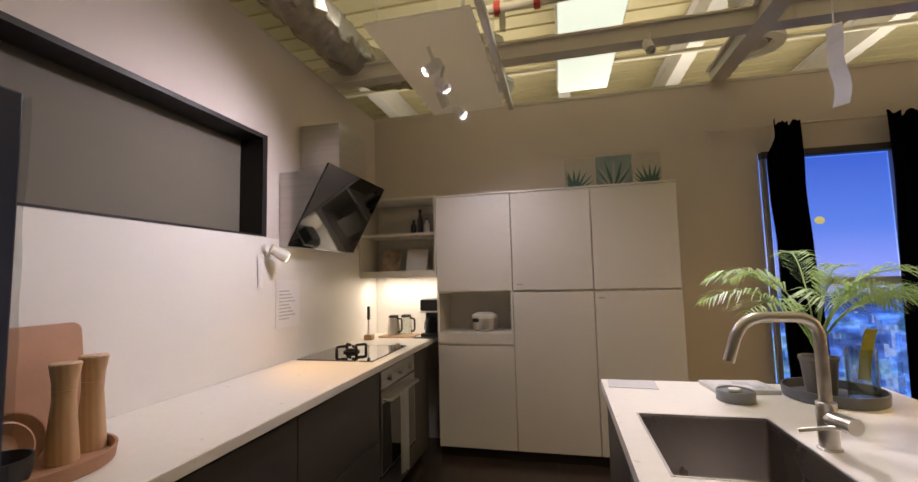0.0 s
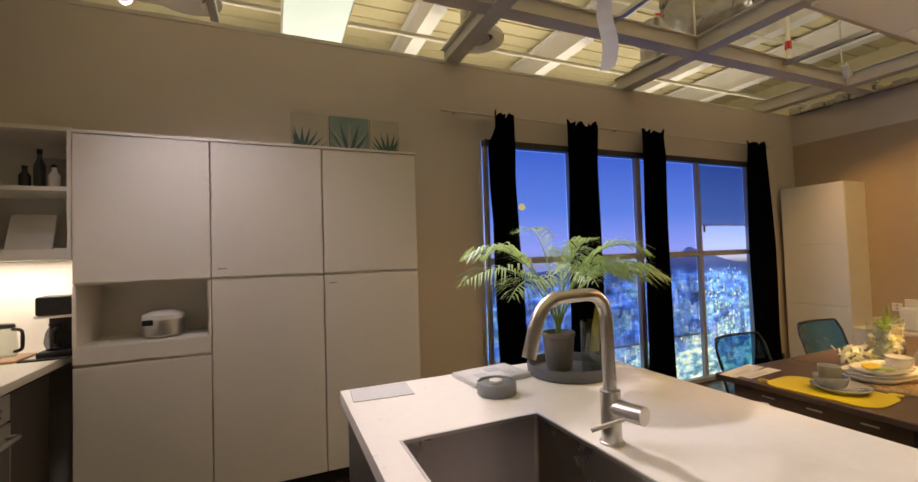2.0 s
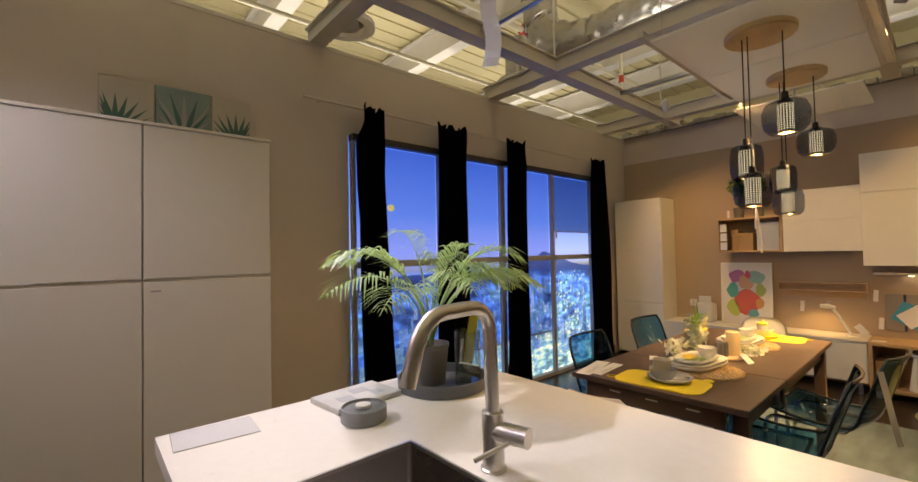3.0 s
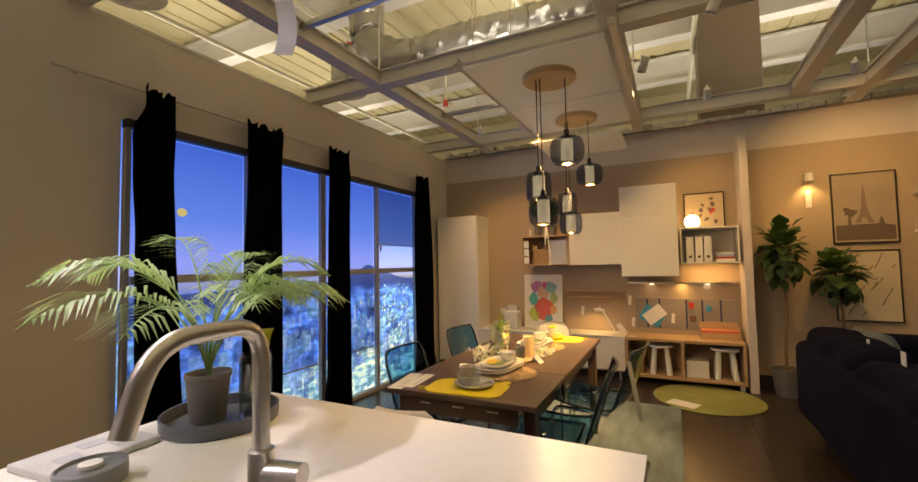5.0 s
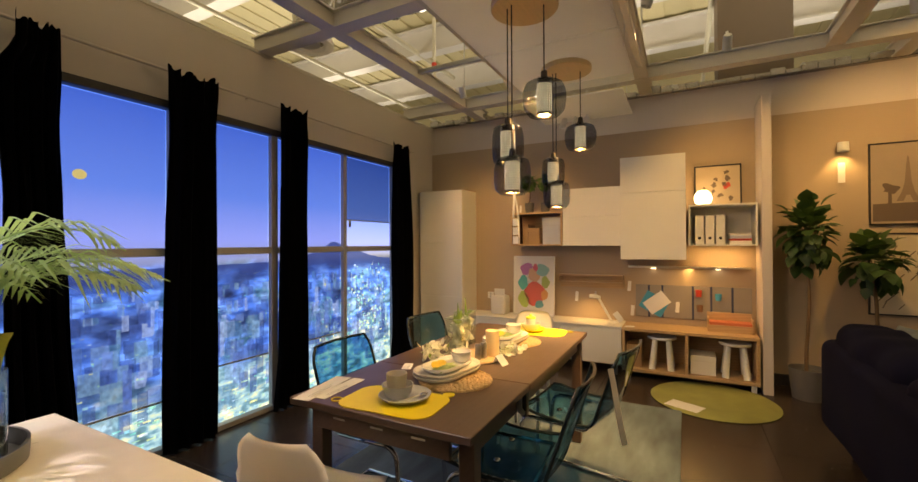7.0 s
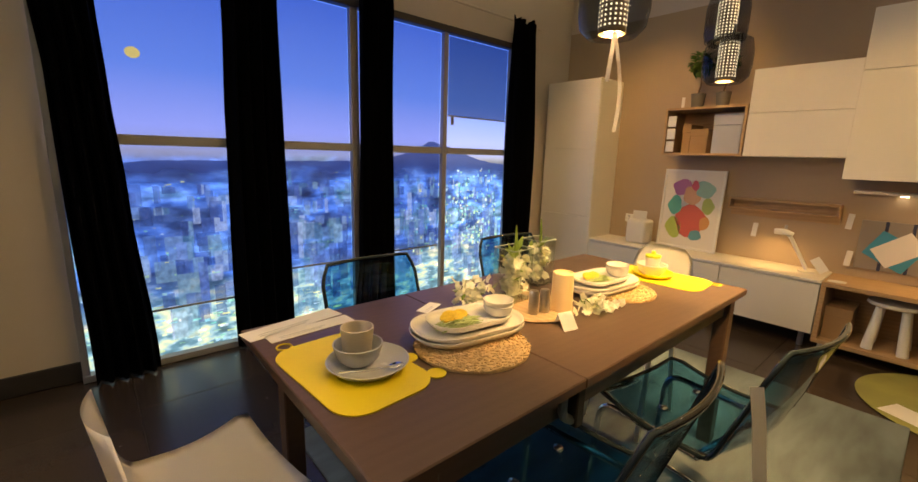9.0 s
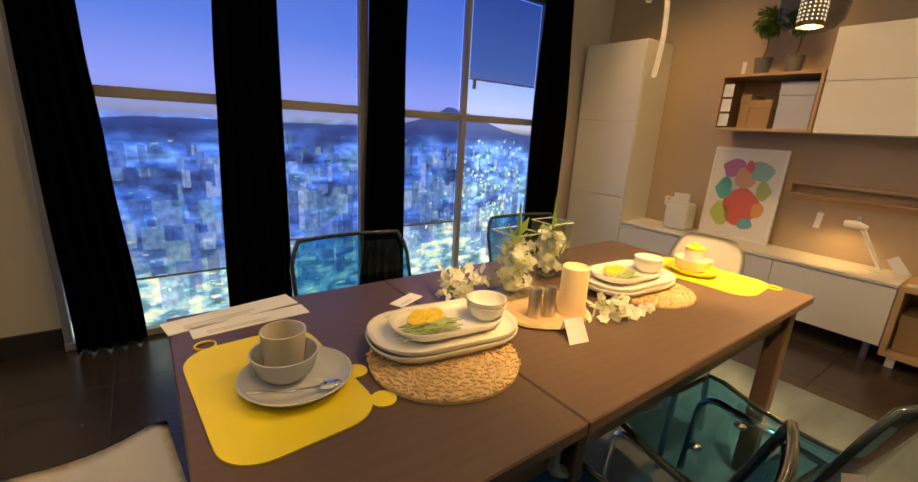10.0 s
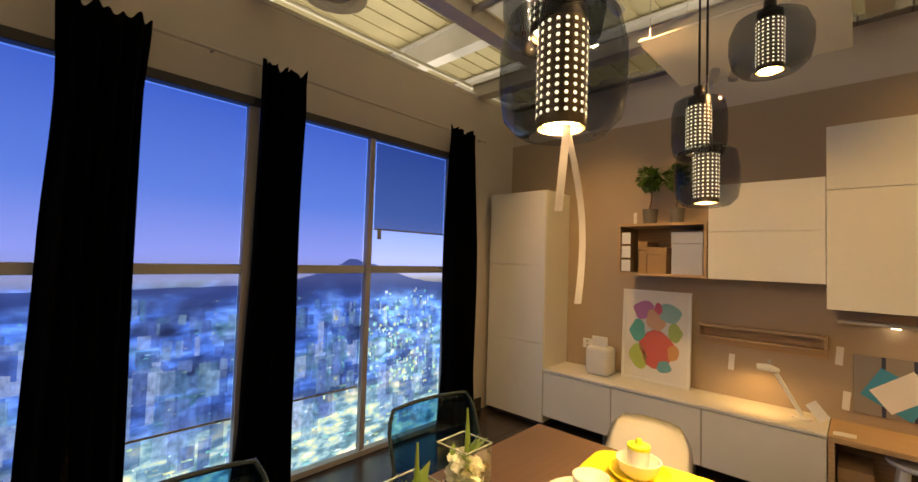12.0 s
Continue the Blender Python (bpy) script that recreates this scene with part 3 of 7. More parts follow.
def curtain(keys, seed):
    """Gathered curtain with folds and a ruffled head; keys give height, left and right edge."""
    rg = random.Random(seed)
    bm = bmesh.new()
    nu, nv = 48, 44
    ph = [rg.uniform(0, 6.28) for _ in range(4)]
    grid = []
    z0, z1 = keys[0][0], keys[-1][0]
    for j in range(nv + 1):
        t = j / nv
        z = z0 + (z1 - z0) * t
        k = 0
        while k < len(keys) - 2 and z < keys[k + 1][0]:
            k += 1
        f = (keys[k][0] - z) / (keys[k][0] - keys[k + 1][0])
        f = f * f * (3 - 2 * f)
        a, b = (keys[k][i] + (keys[k + 1][i] - keys[k][i]) * f for i in (1, 2))
        row = []
        for i in range(nu + 1):
            u = i / nu
            x = a + (b - a) * u + 0.004 * math.sin(7 * t + ph[0] + 2 * u)
            d = 0.026 * math.sin(u * 6.28 * 4.5 + ph[1] + 0.6 * math.sin(3 * t)) + 0.012 * math.sin(u * 6.28 * 9 + ph[2])
            d *= 1.15 - 0.5 * math.exp(-((t - 0.03) / 0.04) ** 2)
            ruffle = 0.013 * math.sin(u * 40 + ph[0]) + 0.010 * math.sin(u * 17 + ph[3]) + 0.016 * abs(2 * u - 1) ** 3
            row.append(bm.verts.new((x, 4.40 + d, z + ruffle * max(0.0, 1 - 12 * t))))
        grid.append(row)
    for j in range(nv):
        for i in range(nu):
            bm.faces.new((grid[j][i], grid[j][i + 1], grid[j + 1][i + 1], grid[j + 1][i]))
    bmesh.ops.solidify(bm, geom=bm.faces[:], thickness=0.004)
    return lone("curtain", bm, NAVY, "long black velvet curtain gathered beside the window", "curtain", "curtains at the window", smooth=True)


curtain([(2.48, 2.305, 2.487), (2.38, 2.305, 2.49), (2.22, 2.236, 2.495), (1.98, 2.244, 2.488), (1.55, 2.27, 2.50), (1.0, 2.275, 2.522), (0.01, 2.287, 2.58)], 1)
curtain([(2.48, 3.018, 3.358), (2.1, 3.03, 3.34), (1.4, 3.01, 3.345), (0.01, 2.985, 3.35)], 2)
curtain([(2.48, 3.876, 4.155), (1.5, 3.872, 4.14), (0.5, 3.84, 4.15), (0.01, 3.80, 4.165)], 3)
curtain([(2.48, 5.43, 5.72), (1.28, 5.41, 5.775), (0.5, 5.42, 5.77), (0.01, 5.38, 5.80)], 4)
cr = thing("curtain_rod", (3.9, 4.47, 2.487), "slim white curtain rod on the wall", "curtain rod")
part("rod", rod(bmesh.new(), (1.88, 4.47, 2.487), (5.95, 4.47, 2.487), 0.010), WALL, cr)
for x in (2.0, 3.65, 5.9):
    part("bracket", rod(bmesh.new(), (x, 4.47, 2.487), (x, 4.519, 2.487), 0.008), WALL, cr)

# ---- kitchen ----
splash = lone("backsplash", B((X0 + 0.0005, 0.5, 0.9), (X0 + 0.007, Y1 - 0.001, 1.65)), SPLASH, "glossy white splashback panel behind the worktop", "backsplash", kind="structure")
part("panel", B((X0 + 0.008, Y1 - 0.007, 0.9), (-0.267, Y1 - 0.0005, 1.40)), SPLASH, splash)


def doored_column(x0, x1, doors, niche=None):
    c = thing("tall_cabinet", ((x0 + x1) / 2, 4.33, 0), "tall white kitchen cabinet with flat doors" if not niche else "tall white kitchen cabinet with an open niche", "cabinet", "tall white kitchen cabinets")
    part("plinth", B((x0, 4.20, 0), (x1, 4.24, 0.075)), PLINTH, c, "black plinth")
    cuts = [0.08, 2.04]
    if niche:
        cuts = [0.08, niche[0], niche[1], 2.04]
    for a, b in zip(cuts[::2], cuts[1::2]):
        part("body", B((x0 + 0.001, 4.172, a), (x1 - 0.001, Y1 - 0.002, b)), WHITE, c)
    if niche:
        part("side_panel", B((x0 + 0.001, 4.152, niche[0]), (x0 + 0.018, Y1 - 0.002, niche[1])), WHITE, c)
        part("side_panel", B((x1 - 0.018, 4.152, niche[0]), (x1 - 0.001, Y1 - 0.002, niche[1])), WHITE, c)
        part("back_panel", B((x0 + 0.018, 4.50, niche[0]), (x1 - 0.018, Y1 - 0.002, niche[1])), WHITE, c)
    for a, b in doors:
        part("door", B((x0 + 0.003, 4.15, a), (x1 - 0.003, 4.169, b), 0.002), WHITE, c)
    return c


doored_column(-0.265, 0.345, [(0.08, 0.852), (0.866, 0.952), (1.278, 2.04)], (0.955, 1.262))
doored_column(0.345, 0.947, [(0.08, 1.262), (1.278, 2.04)])
doored_column(0.947, 1.55, [(0.08, 1.262), (1.278, 2.04)])
lone("cover_board", B((-0.268, 4.142, 2.042), (1.552, Y1 - 0.002, 2.058), 0.002), WHITE, "thin white cover board on the tall cabinets", "board")
for x, z in ((0.40, 1.325), (1.0, 1.215)):
    lone("door_sticker", B((x - 0.022, 4.1485, z - 0.004), (x + 0.022, 4.1498, z + 0.004)), FRAME, "small grey sticker on a white cabinet door", "sticker")

sh = thing("open_shelf", (-0.6, 4.33, 1.40), "white open corner wall shelf with a middle board", "shelf")
x0, x1 = -0.945, -0.267
part("side_panel", B((x0, 4.155, 1.40), (x0 + 0.018, Y1 - 0.002, 2.07), 0.001), WHITE, sh)
part("side_panel", B((x1 - 0.018, 4.155, 1.40), (x1, Y1 - 0.002, 2.07), 0.001), WHITE, sh)
part("top", B((x0 + 0.018, 4.155, 2.05), (x1 - 0.018, Y1 - 0.002, 2.07), 0.001), WHITE, sh)
part("shelf", B((x0 + 0.018, 4.16, 1.745), (x1 - 0.018, Y1 - 0.002, 1.767), 0.001), WHITE, sh)
part("bottom", B((x0 + 0.018, 4.155, 1.40), (x1 - 0.018, Y1 - 0.002, 1.455), 0.001), WHITE, sh)
part("back_panel", B((x0 + 0.018, 4.505, 1.455), (x1 - 0.018, Y1 - 0.002, 2.05)), WHITE, sh)

lone("worktop", B((X0 + 0.008, 0.45, 0.86), (-0.325, Y1 - 0.008, 0.90), 0.003), STONE, "long white stone worktop on dark base cabinets", "worktop")
ys = [0.5, 1.1, 1.75, 2.4, 3.2]
for a, b in zip(ys, ys[1:]):
    c = thing("base_cabinet", (-0.65, (a + b) / 2, 0), "dark grey base cabinet with drawer fronts", "cabinet", "dark base cabinets")
    part("plinth", B((-0.45, a, 0), (-0.42, b, 0.08)), PLINTH, c)
    part("body", B((X0 + 0.01, a + 0.001, 0.08), (-0.368, b - 0.001, 0.858)), DARKFRONT, c)
    part("drawer_front", B((-0.366, a + 0.002, 0.085), (-0.348, b - 0.002, 0.46), 0.002), DARKFRONT, c)
    part("drawer_front", B((-0.366, a + 0.002, 0.466), (-0.348, b - 0.002, 0.845), 0.002), DARKFRONT, c)
c = thing("oven_cabinet", (-0.65, 3.5, 0), "dark grey base cabinet round a built-in oven", "cabinet")
part("plinth", B((-0.45, 3.2, 0), (-0.42, 4.14, 0.08)), PLINTH, c)
bm = bmesh.new()
box(bm, (X0 + 0.01, 3.201, 0.08), (-0.368, 3.215, 0.858))
box(bm, (X0 + 0.01, 3.805, 0.08), (-0.368, 4.145, 0.858))
box(bm, (X0 + 0.01, 3.215, 0.08), (-0.368, 3.805, 0.24))
part("body", bm, DARKFRONT, c)
part("drawer_front", B((-0.366, 3.204, 0.085), (-0.348, 3.80, 0.235), 0.002), DARKFRONT, c)
part("door", B((-0.366, 3.806, 0.085), (-0.348, 4.14, 0.845), 0.002), DARKFRONT, c)

ov = thing("oven", (-0.6, 3.51, 0.245), "built-in steel oven with a dark glass door", "oven")
part("body", B((-0.9, 3.22, 0.25), (-0.37, 3.80, 0.85)), BLACK, ov)
part("control_panel", B((-0.369, 3.218, 0.735), (-0.345, 3.802, 0.845), 0.002), STEEL, ov, "brushed steel control panel")
for y in (3.33, 3.51, 3.69):
    part("knob", rod(bmesh.new(), (-0.345, y, 0.79), (-0.318, y, 0.79), 0.018, seg=16), STEEL, ov)
door = part("door", B((-0.369, 3.218, 0.25), (-0.343, 3.802, 0.728), 0.003), STEEL, ov)
part("glass", B((-0.3425, 3.232, 0.262), (-0.341, 3.788, 0.655)), BLACKGLASS, door, "dark glass")
bm = bmesh.new()
tube(bm, bend([(-0.343, 3.25, 0.675), (-0.30, 3.25, 0.675), (-0.30, 3.77, 0.675), (-0.343, 3.77, 0.675)], 0.02), 0.009)
part("handle", bm, STEEL, door, smooth=True)


def hanging_cloth(y0, y1, x, ztop, zbot, seed):
    rg = random.Random(seed)
    bm = bmesh.new()
    n, rows = 14, 16
    g = []
    for j in range(rows + 1):
        t = j / rows
        g.append([bm.verts.new((x + 0.006 * math.sin(i * 0.9 + seed) * (0.3 + t) + 0.004 * math.sin(3 * t + i), y0 + (y1 - y0) * i / n + 0.012 * t * math.sin(2 * t), ztop + (zbot - ztop) * t - 0.02 * t * (i / n))) for i in range(n + 1)])
    for j in range(rows):
        for i in range(n):
            bm.faces.new((g[j][i], g[j][i + 1], g[j + 1][i + 1], g[j + 1][i]))
    bmesh.ops.solidify(bm, geom=bm.faces[:], thickness=0.003)
    return bm


CLOTH = shade("white_cotton", (0.72, 0.70, 0.66), 0.9, var=0.06, bump=0.3, fine=400)
lone("kitchen_towel", hanging_cloth(3.36, 3.50, -0.285, 0.688, 0.20, 2), CLOTH, "white kitchen towel hung over the oven handle", "towel", smooth=True)

hob = thing("hob", (-0.65, 3.51, 0.9), "black glass gas hob set in the worktop", "hob")
part("glass_plate", B((-0.91, 3.22, 0.9005), (-0.40, 3.80, 0.908), 0.002), BLACKGLASS, hob)
for x, y, r in ((-0.68, 3.50, 0.055),):
    b = part("burner", lathe(bmesh.new(), [(0, 0.908), (r, 0.908), (r, 0.918), (r * 0.7, 0.922), (r * 0.65, 0.93), (0, 0.932)], (x, y, 0), 20), BLACK, hob, smooth=True)
    for k in range(4):
        bm = bmesh.new()
        a = k * math.pi / 2 + math.pi / 4
        p, q = (x + 0.03 * math.cos(a), y + 0.03 * math.sin(a), 0.95), (x + 0.1 * math.cos(a), y + 0.1 * math.sin(a), 0.95)
        tube(bm, bend([p, q, (q[0], q[1], 0.908)], 0.01, 3), 0.010, 6)
        part("pan_support", bm, BLACK, b)
for y in (3.70, 3.75):
    part("knob", lathe(bmesh.new(), [(0, 0.908), (0.017, 0.908), (0.015, 0.93), (0, 0.93)], (-0.45, y, 0), 16), STEEL, hob, smooth=True)

hood = thing("cooker_hood", (-0.8, 3.51, 1.60), "steel wall cooker hood with a slanted black glass front", "cooker hood")
bm = bmesh.new()
y0, y1 = 3.10, 3.89
prof = [(-0.953, 1.60), (-0.885, 1.60), (-0.625, 2.07), (-0.625, 2.063), (-0.953, 2.063)]
lo = [bm.verts.new((x, y0, z)) for x, z in prof]
hi = [bm.verts.new((x, y1, z)) for x, z in prof]
bm.faces.new(lo)
bm.faces.new(hi[::-1])
for i in range(5):
    bm.faces.new((lo[i], lo[(i + 1) % 5], hi[(i + 1) % 5], hi[i]))
part("body", bm, STEEL, hood)
part("chimney", B((-0.953, 3.31, 2.086), (-0.665, 3.71, 2.43), 0.002), STEEL, hood)
bm = B((0, y0 - 0.02, 0), (0.56, y1 + 0.02, 0.012), 0.002)
ang = math.atan2(0.47, 0.26)
bmesh.ops.transform(bm, matrix=Matrix.Translation((-0.890, 0, 1.61)) @ Matrix.Rotation(-ang, 4, "Y") @ Matrix.Translation((0, 0, -0.016)), verts=bm.verts)
part("glass_front", bm, BLACKGLASS, hood, "glossy black glass front")

# island
isl = thing("kitchen_island", (1.42, 2.3, 0), "kitchen island with dark drawer fronts", "island")
part("plinth", B((0.95, 1.70, 0), (1.90, 2.88, 0.08)), PLINTH, isl)
bm = bmesh.new()
box(bm, (0.912, 1.64, 0.08), (1.93, 1.66, 0.858))
box(bm, (0.912, 2.905, 0.08), (1.93, 2.925, 0.858))
box(bm, (0.912, 1.66, 0.08), (0.93, 2.905, 0.858))
box(bm, (1.91, 1.66, 0.08), (1.93, 2.905, 0.858))
part("body", bm, DARKFRONT, isl)
for a, b in ((1.645, 2.28), (2.285, 2.92)):
    for z0, z1 in ((0.085, 0.46), (0.466, 0.845)):
        part("drawer_front", B((0.893, a, z0), (0.911, b, z1), 0.002), DARKFRONT, isl)
bm = holed(bmesh.new(), 0.874, 1.60, 1.975, 2.965, 0.957, 1.985, 1.355, 2.468, 0.86, 0.90)
lone("island_worktop", bm, STONE, "white stone worktop with an inset sink", "worktop")
sk = thing("sink", (1.156, 2.226, 0.70), "square brushed steel sink set in the worktop", "sink")
bm = bmesh.new()
a0, b0, a1, b1 = 0.9575, 1.9855, 1.3545, 2.4675
top = [bm.verts.new(c) for c in ((a0, b0, 0.893), (a1, b0, 0.893), (a1, b1, 0.893), (a0, b1, 0.893))]
s = 0.008
bot = [bm.verts.new(c) for c in ((a0 + s, b0 + s, 0.70), (a1 - s, b0 + s, 0.70), (a1 - s, b1 - s, 0.70), (a0 + s, b1 - s, 0.70))]
for i in range(4):
    bm.faces.new((top[i], top[(i + 1) % 4], bot[(i + 1) % 4], bot[i]))
bm.faces.new(bot)
bmesh.ops.bevel(bm, geom=[e for e in bm.edges if not e.is_boundary], offset=0.012, segments=3, profile=0.5, affect="EDGES")
part("basin", bm, SINKSTEEL, sk, smooth=True)
part("rim", holed(bmesh.new(), a0 - 0.006, b0 - 0.006, a1 + 0.006, b1 + 0.006, a0 + 0.001, b0 + 0.001, a1 - 0.001, b1 - 0.001, 0.893, 0.9015), STEEL, sk)
part("drain", lathe(bmesh.new(), [(0, 0.703), (0.045, 0.703), (0.045, 0.706), (0.03, 0.704), (0, 0.704)], (1.156, 2.2, 0), 24), STEEL, sk, smooth=True)
part("overflow", B((1.342, 2.17, 0.80), (1.3465, 2.23, 0.825), 0.002), BLACK, sk)

tap = thing("kitchen_tap", (1.395, 2.21, 0.90), "brushed steel kitchen tap with a side lever", "tap")
tx, ty = 1.41, 2.228
part("base", lathe(bmesh.new(), [(0, 0.9), (0.029, 0.9), (0.029, 0.904), (0.024, 0.906), (0.024, 1.025), (0.0175, 1.027), (0, 1.027)], (tx, ty, 0), 24), STEEL, tap, smooth=True)
bm = bmesh.new()
tube(bm, bend([(tx, ty, 1.027), (tx + 0.005, ty + 0.01, 1.258), (1.21, 2.208, 1.258), (1.168, 2.201, 1.135)], 0.07, 10), 0.0155, 16)
part("spout", bm, STEEL, tap, smooth=True)
bm = bmesh.new()
rod(bm, (tx, ty, 0.985), (tx + 0.02, ty - 0.085, 0.985), 0.0215, seg=24)
part("lever_body", bm, STEEL, tap, smooth=True)
part("lever", rod(bmesh.new(), (tx - 0.01, ty - 0.055, 0.975), (tx - 0.085, ty - 0.03, 0.955), 0.005), STEEL, tap, smooth=True)

# ---- dining table and chairs ----
TX0, TX1, TY0, TY1, TZ = 2.66, 4.443, 2.078, 2.878, 0.74
tb = thing("dining_table", (3.54, 2.49, 0), "dark brown extendable wooden dining table", "table")
seam = 3.235
part("tabletop", B((TX0, TY0, TZ - 0.028), (seam - 0.001, TY1, TZ), 0.003), TABLEWOOD, tb)
part("tabletop", B((seam + 0.001, TY0, TZ - 0.028), (TX1, TY1, TZ), 0.003), TABLEWOOD, tb)
for x in (TX0 + 0.085, TX1 - 0.08):
    for y in (TY0 + 0.03, TY1 - 0.09):
        part("leg", B((x, y, 0.013), (x + 0.058, y + 0.058, TZ - 0.028), 0.004), TABLEWOOD, tb)
for y in (2.30, 2.48, 2.66):
    part("slot", B((TX0 + 0.0435, y - 0.028, 0.672), (TX0 + 0.0448, y + 0.028, 0.679)), STEEL, tb, "slim metal slot")
part("hinge_block", B((seam - 0.012, TY0 + 0.012, 0.60), (seam + 0.020, TY0 + 0.042, 0.711), 0.003), BLACK, tb)
part("bracket", tube(bmesh.new(), bend([(seam - 0.05, TY0 + 0.03, 0.70), (seam - 0.05, TY0 + 0.03, 0.64), (seam - 0.005, TY0 + 0.03, 0.615)], 0.03, 5), 0.012, 8), STEEL, tb, "bent steel bracket", smooth=True)
for y in (TY0 + 0.045, TY1 - 0.065):
    part("apron", B((TX0 + 0.10, y, TZ - 0.115), (TX1 - 0.10, y + 0.02, TZ - 0.028), 0.002), TABLEWOOD, tb)
for x in (TX0 + 0.045, TX1 - 0.065):
    part("apron", B((x, TY0 + 0.10, TZ - 0.115), (x + 0.02, TY1 - 0.10, TZ - 0.028), 0.002), TABLEWOOD, tb)


def shell(bm, w=0.46, seat=0.45, depth=0.44, back=0.82, thick=0.006, lean=0.10, round_=0.1, scoop=0.02, rim=False):
    """Bent chair shell in the chair's own frame: front is +y, seat at z=seat."""
    prof = []
    for i in range(9):
        t = i / 8
        prof.append((depth * 0.52 - depth * 0.82 * t, seat + (0.02 if i == 0 else 0.03) * (1 - t) ** 2 - 0.012 * math.sin(math.pi * t)))
    y0, z0 = prof[-1]
    for i in range(1, 7):
        a = i / 6 * radians(80)
        prof.append((y0 - 0.09 * math.sin(a), z0 + 0.09 * (1 - math.cos(a))))
    y1, z1 = prof[-1]
    for i in range(1, 9):
        t = i / 8
        prof.append((y1 - lean * t, z1 + (back - z1) * t))
    n = 14
    g = []
    for k, (y, z) in enumerate(prof):
        t = k / (len(prof) - 1)
        end = min(1.0, (1 - t) / 0.1, t / 0.08 + 0.45)
        ww = w / 2 * (0.86 + 0.14 * math.sin(min(1, end) * math.pi / 2)) * (0.93 if t > 0.75 else 1)
        if round_ > 0.3 and t > 0.7:
            ww *= 1 - 0.28 * ((t - 0.7) / 0.3) ** 3.5
        row = []
        for i in range(n + 1):
            u = 2 * i / n - 1
            cz = scoop * u * u if t < 0.5 else 0
            cy = scoop * 1.5 * u * u if t >= 0.5 else 0
            row.append(bm.verts.new((u * ww, y + cy, z + cz)))
        g.append(row)
    for a, b in zip(g, g[1:]):
        for i in range(n):
            bm.faces.new((a[i], a[i + 1], b[i + 1], b[i]))
    edge = [r[0].co.copy() for r in g] + [v.co.copy() for v in g[-1][1:-1]] + [r[-1].co.copy() for r in g[::-1]] + [v.co.copy() for v in g[0][-2:0:-1]]
    bmesh.ops.solidify(bm, geom=bm.faces[:], thickness=thick)
    return (bm, edge) if rim else bm


def local(name, bm, material, parent, label="", smooth=True):
    """A part given in its thing's own coordinates."""
    if smooth:
        for f in bm.faces:
            f.smooth = True
    me = mesh_of(name, bm)
    me.materials.append(material)
    ob = new(name, me)
    ob.parent = parent
    return tagged(ob, label) if label else ob


def cantilever_chair():
    ch = thing("dining_chair", (0, 0, 0), "clear blue plastic shell chair on a chrome cantilever frame", "chair", "clear blue chairs at the table")
    bm, edge = shell(bmesh.new(), 0.47, 0.44, 0.44, 0.82, 0.007, rim=True)
    local("shell", bm, TEAL, ch, "clear blue plastic shell")
    local("rim", tube(bmesh.new(), edge, 0.0075, 8, True), RIMDARK, ch, "dark glossy rim")
    for s in (-1, 1):
        x = s * 0.20
        pts = bend([(x, -0.12, 0.425), (x, 0.22, 0.425), (x, 0.25, 0.025), (x, -0.27, 0.025)], 0.07, 6)
        local("frame_tube", tube(bmesh.new(), pts, 0.011, 10), CHROME, ch)
    local("cross_bar", rod(bmesh.new(), (-0.20, -0.27, 0.025), (0.20, -0.27, 0.025), 0.011), CHROME, ch)
    local("cross_bar", rod(bmesh.new(), (-0.20, -0.12, 0.425), (0.20, -0.12, 0.425), 0.011), CHROME, ch)
    for s in (-1, 1):
        local("fixing", lathe(bmesh.new(), [(0, 0.452), (0.016, 0.452), (0.014, 0.462), (0, 0.464)], (s * 0.10, 0.05, 0), 14), CHROME, ch)
    return ch


first = cantilever_chair()
first.matrix_basis = pose(3.24, 2.86, 0, rz=180)
for x, y, a in ((4.12, 2.90, 176), (3.20, 2.13, 3), (3.83, 2.02, -9)):
    copy_thing(first, pose(x, y, 0, rz=a))

CREAM = shade("cream_plastic", (0.76, 0.71, 0.62), 0.35, var=0.02)
SNOW = shade("white_plastic", (0.80, 0.79, 0.75), 0.3, var=0.02)


def plastic_chair(material, label, seat, back, w, thick=0.008, depth=0.40, lean=0.06):
    ch = thing("plastic_chair", (0, 0, 0), label, "chair")
    local("shell", shell(bmesh.new(), w, seat, depth, back, thick, lean, scoop=0.018, round_=0.5), material, ch)
    for sx in (-1, 1):
        for sy in (-1, 1):
            local("leg", rod(bmesh.new(), (sx * 0.12, sy * 0.10, seat - 0.01), (sx * w * 0.42, sy * 0.19, 0.0), 0.012, 0.010), SNOW, ch)
    return ch


plastic_chair(CREAM, "cream plastic shell chair at the table end", 0.50, 0.775, 0.38, 0.034, 0.28, 0.03).matrix_basis = pose(2.51, 2.57, 0, rz=-84)
plastic_chair(SNOW, "white moulded children's high chair at the table end", 0.56, 0.84, 0.32, 0.014).matrix_basis = pose(4.31, 2.47, 0, rz=92)

